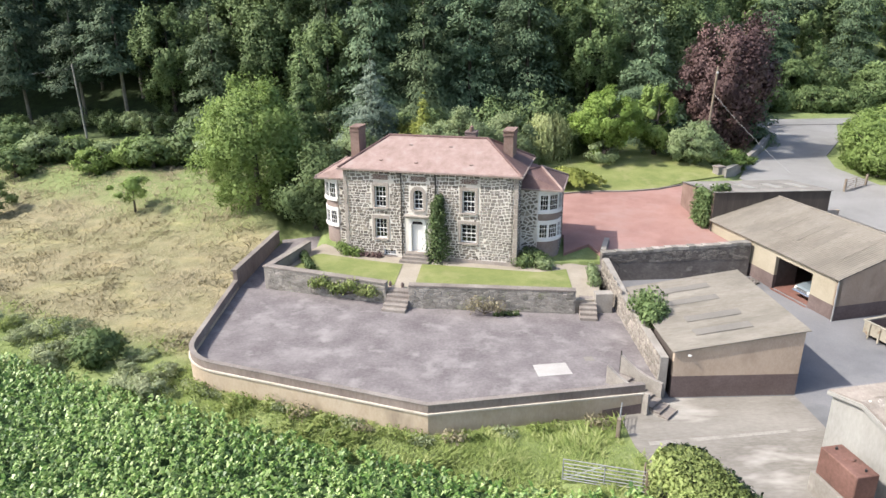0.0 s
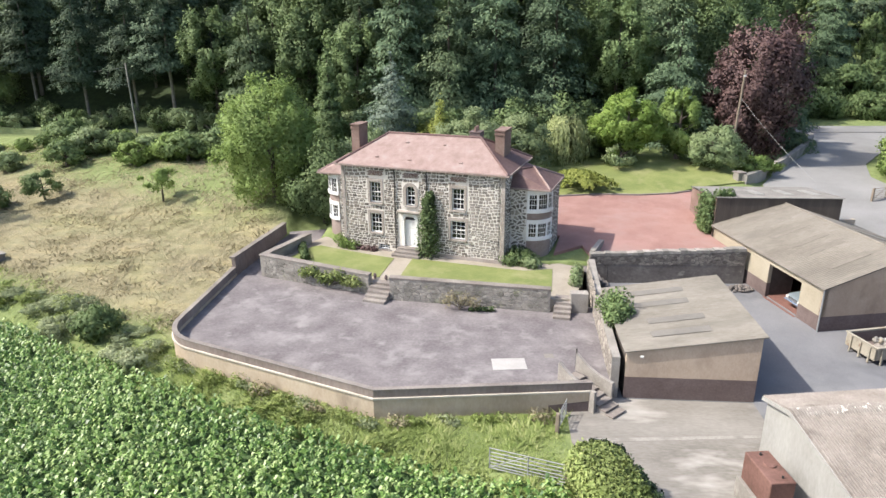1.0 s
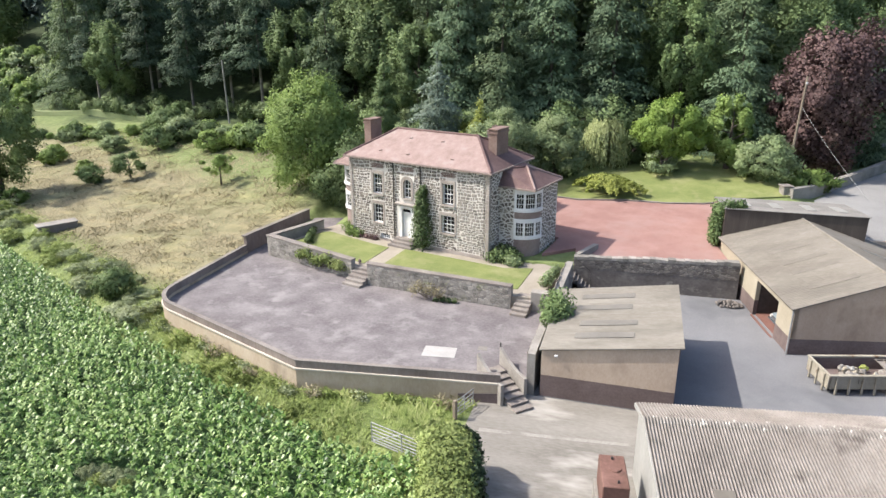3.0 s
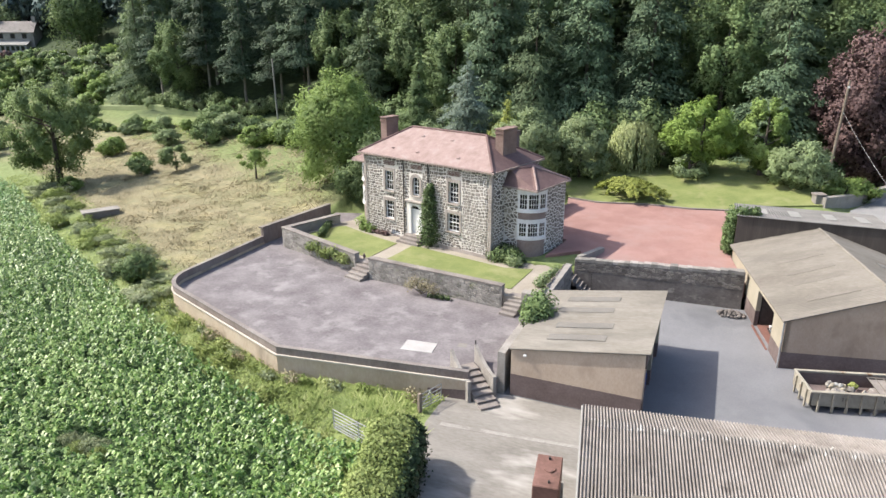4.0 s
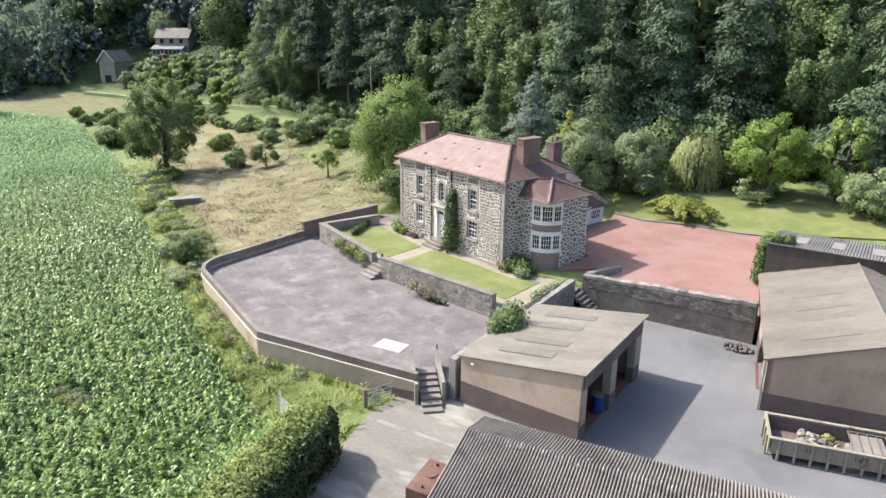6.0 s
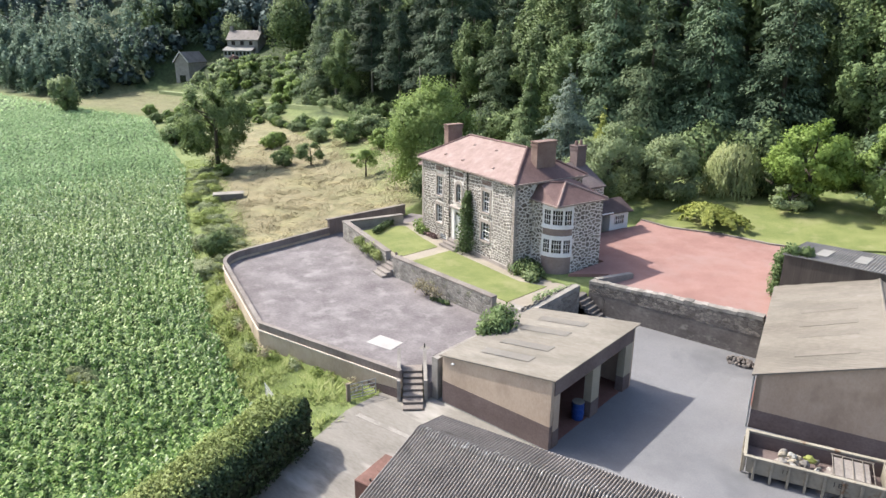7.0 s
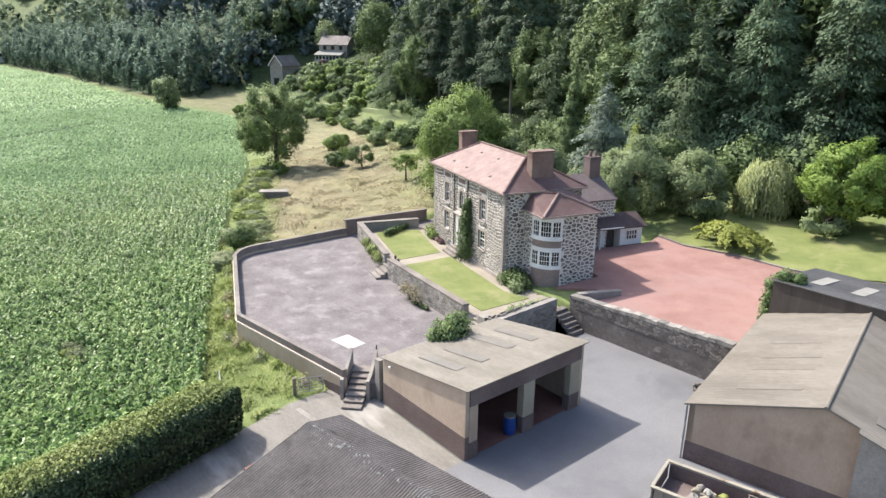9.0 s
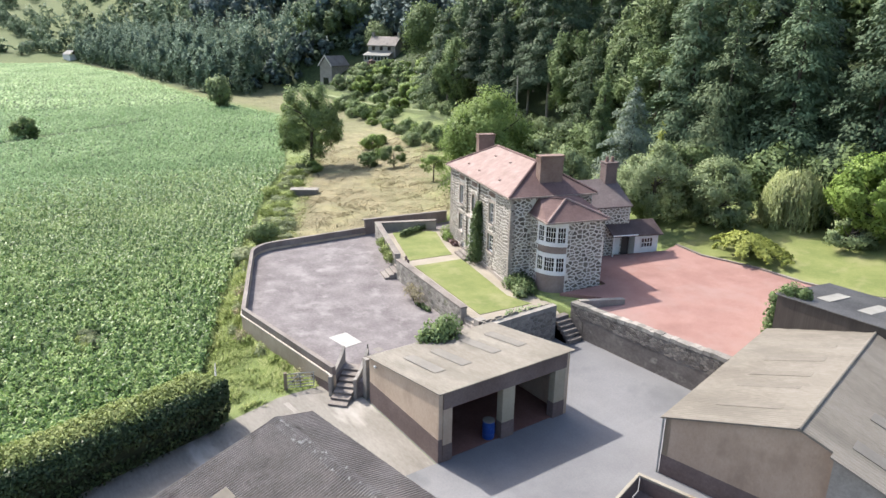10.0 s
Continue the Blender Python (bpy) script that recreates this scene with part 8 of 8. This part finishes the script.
tufts(42000, (-16, 9.5, 19, 34), lambda a, b: field_edge(a) + 0.2 < b < (interp(a, [-14, -13.3, -11.8, -0.66, 9.7], [34, 32, 30.2, 25.7, 27.1])) and a < interp(b, [20, 24.5, 27], [7.4, 8.2, 8.4]), 0.12, L_GRASS, "verge_grass",
      "rank green grass below the terrace wall", 8, 3, 0.022)
def rough(a, b):
    return noise.noise((a * 0.55, b * 0.55, 2)) + 0.5 * noise.noise((a * 1.7, b * 1.7, 4)) > 0.12


tufts(16000, (-16, 10.5, 19, 34), lambda a, b: rough(a, b) and field_edge(a) + 0.1 < b < (interp(a, [-14, -13.3, -11.8, -0.66, 9.7], [34, 32, 30.2, 25.6, 27.0])) and a < interp(b, [20, 24.5, 27], [8.2, 9.0, 8.6]), 0.3, L_TUSSOCK, "tussock_grass",
      "pale tussocks in the rank grass below the terrace wall", 18, 4, 0.02)
tufts(14000, (-62, -13.7, 34, 80), lambda a, b: rough(a, b) and field_edge(a) + 4.5 < b < wood_edge(a) - 5, 0.3, L_HAY, "seeding_grass", "taller seeding tussocks in the dry meadow", 19, 3, 0.02)
tufts(62000, (-62, -13.7, 32, 80), lambda a, b: b > field_edge(a) + 4.5 and b < wood_edge(a) - 5, 0.12, L_HAY, "meadow_grass", "tall dry straw-coloured meadow grass", 9, 2, 0.03)
tufts(20000, (-62, -13.7, 30, 80), lambda a, b: field_edge(a) < b < field_edge(a) + 6 or b > wood_edge(a) - 11, 0.2, L_GRASS, "bank_grass", "coarse green grass on the field bank", 10)


# ---------- masonry: stones laid in the walls ----------
def clip(poly, px, py, nx, ny):
    """Keep the part of a plan polygon on the side (x - px, y - py) . (nx, ny) <= 0."""
    out = []
    for (x0, y0), (x1, y1) in zip(poly, poly[1:] + poly[:1]):
        d0, d1 = (x0 - px) * nx + (y0 - py) * ny, (x1 - px) * nx + (y1 - py) * ny
        if d0 <= 0:
            out.append((x0, y0))
        if (d0 < 0 < d1) or (d1 < 0 < d0):
            k = d0 / (d0 - d1)
            out.append((x0 + (x1 - x0) * k, y0 + (y1 - y0) * k))
    return out


def lay(length, z0, z1, r, wide, high, gap, holes):
    """Rubble fitted stone to stone: the outlines of the stones in a wall face, with a mortar gap between them."""
    nu, nv = int(length / wide) + 4, int((z1 - z0) / high) + 4
    P = {}
    for j in range(-1, nv):
        for i in range(-1, nu):
            if r.uniform() > 0.2:
                P[i, j] = ((i + 0.5 * (j % 2) + r.uniform(-0.45, 0.45)) * wide, z0 + (j + 0.3 + r.uniform(-0.42, 0.42)) * high)
    out = []
    for (i, j), (x, y) in P.items():
        if not (0 < x < length and z0 < y < z1) or any(a < x < b and c < y < e for a, b, c, e in holes):
            continue
        poly = [(x - wide * 1.4, y - high * 1.4), (x + wide * 1.4, y - high * 1.4), (x + wide * 1.4, y + high * 1.4), (x - wide * 1.4, y + high * 1.4)]
        for dj in (-2, -1, 0, 1, 2):
            for di in (-2, -1, 0, 1, 2):
                q = P.get((i + di, j + dj))
                if q and (di or dj):
                    dx, dy = (q[0] - x) / wide ** 2, (q[1] - y) / high ** 2
                    n = math.hypot(dx, dy)
                    poly = clip(poly, (x + q[0]) / 2 - dx / n * gap / 2, (y + q[1]) / 2 - dy / n * gap / 2, dx, dy)
        for px, py, nx, ny in ((0.01, 0, -1, 0), (length - 0.01, 0, 1, 0), (0, z0, 0, -1), (0, z1 - 0.02, 0, 1)):
            poly = clip(poly, px, py, nx, ny)
        for a, b, c, e in holes:
            far = max((a - x, (a - 0.02, 0, 1, 0)), (x - b, (b + 0.02, 0, -1, 0)), (c - y, (0, c - 0.02, 0, 1)), (y - e, (0, e + 0.02, 0, -1)))
            poly = clip(poly, *far[1])
        if len(poly) > 2 and max(p[0] for p in poly) - min(p[0] for p in poly) > 0.07 and max(p[1] for p in poly) - min(p[1] for p in poly) > 0.06:
            out.append(poly)
    return out


def courses(length, z0, z1, r, wide, high, gap, holes):
    """Rough coursed rubble: uneven beds of stones with knocked-off corners."""
    out, z, j = [], z0, 0
    while z < z1 - 0.08:
        hh = high * r.uniform(0.7, 1.35)
        x = -r.uniform(0, wide)
        while x < length:
            w = wide * r.uniform(0.45, 1.6)
            a, b = max(0.01, x + gap / 2), min(length - 0.01, x + w - gap / 2)
            lo = z + 0.05 * math.sin(x * 1.9 + 0.2 * j) + 0.03 * math.sin(x * 4.7 + 0.3 * j) + r.uniform(-0.012, 0.012) + gap / 2
            hi = min(z1 - 0.02, lo + hh * r.uniform(0.9, 1.1) - gap * 0.8)
            x += w
            mx, my = (a + b) / 2, (lo + hi) / 2
            if b - a < 0.09 or hi - lo < 0.06 or any(c < mx < d and e < my < f for c, d, e, f in holes):
                continue
            for c, d, e, f in holes:
                if e < my < f:
                    b = c - 0.02 if mx < c < b else b
                    a = d + 0.02 if a < d < mx else a
            if b - a < 0.08:
                continue
            q = r.uniform(0.04, 0.36, 8) * min(b - a, hi - lo)
            out.append([(a + q[0], lo), (b - q[1], lo + q[7] * 0.3), (b, lo + q[2]), (b - q[6] * 0.15, hi - q[3]), (b - q[4], hi), (a + q[5], hi - q[1] * 0.3), (a, hi - q[6]), (a + q[3] * 0.1, lo + q[7])])
        z += hh
        j += 1
    return out


def face_stones(parent, p0, p1, z0, z1, holes, mat, seed, single=True, off=0.0, top=None, name="stone", depth=0.02, wide=0.35, high=0.23, gap=0.055, bond=lay):
    """Stones on the outer face of a wall from p0 to p1 (the inside to the left). Returns those to be joined when single is off."""
    r = np.random.default_rng(seed)
    p0, p1 = Vector(p0), Vector(p1)
    d = p1 - p0
    L = d.length
    d.normalize()
    outn = Vector((d.y, -d.x))
    ang = math.atan2(d.y, d.x)
    made = []
    for poly in bond(L, z0, z1, r, wide, high, gap, holes):
        s, z = sum(p[0] for p in poly) / len(poly), sum(p[1] for p in poly) / len(poly)
        if top and max(p[1] for p in poly) > top(s / L):
            continue
        q = p0 + d * s + outn * off
        dep = depth * r.uniform(0.7, 1.35)
        n = len(poly)
        rings = [(1.0, 0.01), (0.97, -dep * 0.6), (0.86, -dep)]
        vs = [((x - s) * k, y, (v - z) * k) for k, y in rings for x, v in poly]
        fs = [(g * n + i, g * n + (i + 1) % n, (g + 1) * n + (i + 1) % n, (g + 1) * n + i) for g in (0, 1) for i in range(n)] + [tuple(range(2 * n, 3 * n))]
        m = Matrix.LocRotScale((q.x, q.y, z), Euler((0, 0, ang)), None)
        if single:
            part(name, mesh_from(name, vs, fs, mat), None, parent, "", m)
        else:
            made.append((vs, fs, m))
    return made


def joined(name, made, mat, parent, label):
    vs, fs = [], []
    for v1, f1, m in made:
        k = len(vs)
        vs += [m @ Vector(v) for v in v1]
        fs += [tuple(k + i for i in f) for f in f1]
    ob = part(name, mesh_from(name, vs, fs, mat), None, parent, label)
    ob["kind"] = "stuff"
    return ob


HS = M_STONE


def island_stone(name, stops):
    m, nt, out = nodes_of(name)
    geo = nt.nodes.new("ShaderNodeNewGeometry")
    c = ramp_of(nt, geo.outputs["Random Per Island"], stops)
    n = noise_of(nt, geo.outputs["Position"], 7.0, 5, 0.7)
    c = mix_of(nt, 0.55, c, ramp_of(nt, n, [(0.3, (0.12, 0.11, 0.10)), (0.7, (0.62, 0.58, 0.54))]), "OVERLAY")
    finish(nt, out, c, 0.9, 0.5, n, 0.02)
    return m


M_STONES = island_stone("field_stone_mixed", [(0.0, (0.115, 0.102, 0.092)), (0.4, (0.18, 0.161, 0.143)), (0.75, (0.245, 0.221, 0.195)), (1.0, (0.34, 0.31, 0.275))])
M_YSTONES = island_stone("yard_wall_stone", [(0.0, (0.10, 0.092, 0.085)), (0.5, (0.15, 0.138, 0.128)), (1.0, (0.235, 0.218, 0.2))])
M_WSTONES = island_stone("wall_stone_mixed", [(0.0, (0.18, 0.165, 0.148)), (0.5, (0.245, 0.226, 0.205)), (1.0, (0.34, 0.315, 0.285))])

sur = [(-4.2, -2.85, 4.0, 5.95), (-4.25, -2.85, 1.7, 3.55), (2.2, 3.55, 4.0, 5.95), (2.1, 3.65, 1.82, 3.55), (-1.4, -0.1, 3.95, 5.85), (-3.45, -2.45, 0.45, 1.02), (-1.75, 0.1, 0.3, 3.75)]
sur += [(cx - 0.68, cx + 0.78, 6.1, 6.58) for cx in (-3.52, -0.73, 2.87)]
fh = [(a + 6.25, b + 6.25, c, e) for a, b, c, e in sur]
rest = []
FRONT = dict(bond=courses, wide=0.31, high=0.2, gap=0.052)
SIDE = dict(wide=0.33, high=0.22, gap=0.08)
face_stones(house, (3.65, 0), (5.95, 0), 0.72, EAVE - 0.05, [(a - 9.9, b - 9.9, c, e) for a, b, c, e in fh], HS, 1, **FRONT)
rest += face_stones(house, (-5.95, 0), (3.65, 0), 0.72, EAVE - 0.05, [(a - 0.3, b - 0.3, c, e) for a, b, c, e in fh], HS, 2, False, **FRONT)
rest += face_stones(house, (6.25, 0), (6.25, 1.6), 0.72, EAVE - 0.05, [], HS, 3, False, **SIDE)
rest += face_stones(house, (6.25, 1.6), (6.25, 6.2), 5.8, EAVE - 0.05, [], HS, 10, False, **SIDE)
rest += face_stones(house, (-6.25, 1.6), (-6.25, 0), 0.5, EAVE - 0.05, [], HS, 4, False, **SIDE)
rest += face_stones(house, (6.25, 1.6), (7.4, 1.6), 0.5, 5.6, [], HS, 5, False, **SIDE)
rest += face_stones(house, (8.85, 3.05), (8.85, 5.8), 0.5, 5.6, [], HS, 6, False, **SIDE)
rest += face_stones(house, (-7.4, 1.6), (-6.25, 1.6), 0.5, 5.6, [], HS, 7, False, **SIDE)
rest += face_stones(house, (-8.85, 5.8), (-8.85, 3.05), 0.5, 5.6, [], HS, 8, False, **SIDE)
rest += face_stones(house, (3.35, 6.3), (3.35, 11.5), 0.8, 4.85, [], HS, 9, False, **SIDE)
joined("stone_facing", rest, M_STONES, house, "dark field stones in pale lime mortar")

GS = M_WALLSTONE
face_stones(gw[0], G_NW, G_WS, TERR, 1.2, [], GS, 21, True, 0.2, lambda u: 1.2 - 0.25 * u, wide=0.3, high=0.19, gap=0.038, depth=0.03)
face_stones(gw[1], G_ES, G_SE, TERR, 1.1, [], GS, 22, True, 0.2, wide=0.3, high=0.19, gap=0.038, depth=0.03)
joined("stone_facing", face_stones(gw[0], G_NE, G_NW, TERR, 1.2, [], GS, 23, False, 0.2, wide=0.3, high=0.19, gap=0.038, depth=0.03), M_WSTONES, gw[0], "rubble stones of the wall")
wl = face_stones(shw, (11.45, 41.55), (11.25, 36.0), TERR, 1.45, [], GS, 24, False, 0.2, wide=0.3, high=0.19, gap=0.038, depth=0.03)
wl += face_stones(shw, (11.25, 36.0), (11.05, 28.6), TERR, 1.1, [], GS, 25, False, 0.2, wide=0.3, high=0.19, gap=0.038, depth=0.03)
wl += face_stones(shw, (11.25, 36.6), (11.5, 41.55), -0.9, 1.15, [], GS, 27, False, 0.2, wide=0.32, high=0.21, gap=0.03, depth=0.03)
joined("stone_facing", wl, M_WSTONES, shw, "pale rubble stones of the wall")
joined("stone_facing", face_stones(yw, (11.6, 43.15), (22.3, 43.62), 0.5, 1.62, [], GS, 26, False, 0.23, lambda u: 1.16 + 0.42 * u, wide=0.25, high=0.16, gap=0.035, depth=0.014), M_YSTONES, yw, "rough weathered stones of the upper wall")
joined("stone_facing", face_stones(lw, (12.85, 46.4), (11.8, 43.42), 0.6, 1.2, [], GS, 28, False, 0.18, wide=0.25, high=0.16, gap=0.035, depth=0.014), M_YSTONES, lw, "rough weathered stones")

# dressed quoins at the front corners, vents in the tiles
for sx in (-1, 1):
    z = 0.75
    k = 0
    while z < EAVE - 0.2:
        w = 0.3 if k % 2 else 0.24
        x0, x1 = sorted((sx * (6.27 - w), sx * 6.275))
        part("quoin", boxes((x0, x1, -0.035, 0.2 + 0.1 * (k % 2), z, z + 0.33), bevel=0.012), M_QUOIN, house)
        z += 0.35
        k += 1
for x, v in ((-1.83, 0.73), (1.07, 0.72), (-3.6, 0.26), (-0.98, 0.23), (2.9, 0.24)):
    y, z = EY0 + (RY - EY0) * v, E0 + (RZ - E0) * v
    part("vent_tile", boxes((x - 0.13, x + 0.13, y - 0.1, y + 0.1, z - 0.05, z + 0.06), bevel=0.025), M_ROOF, house, "small raised vent tile")
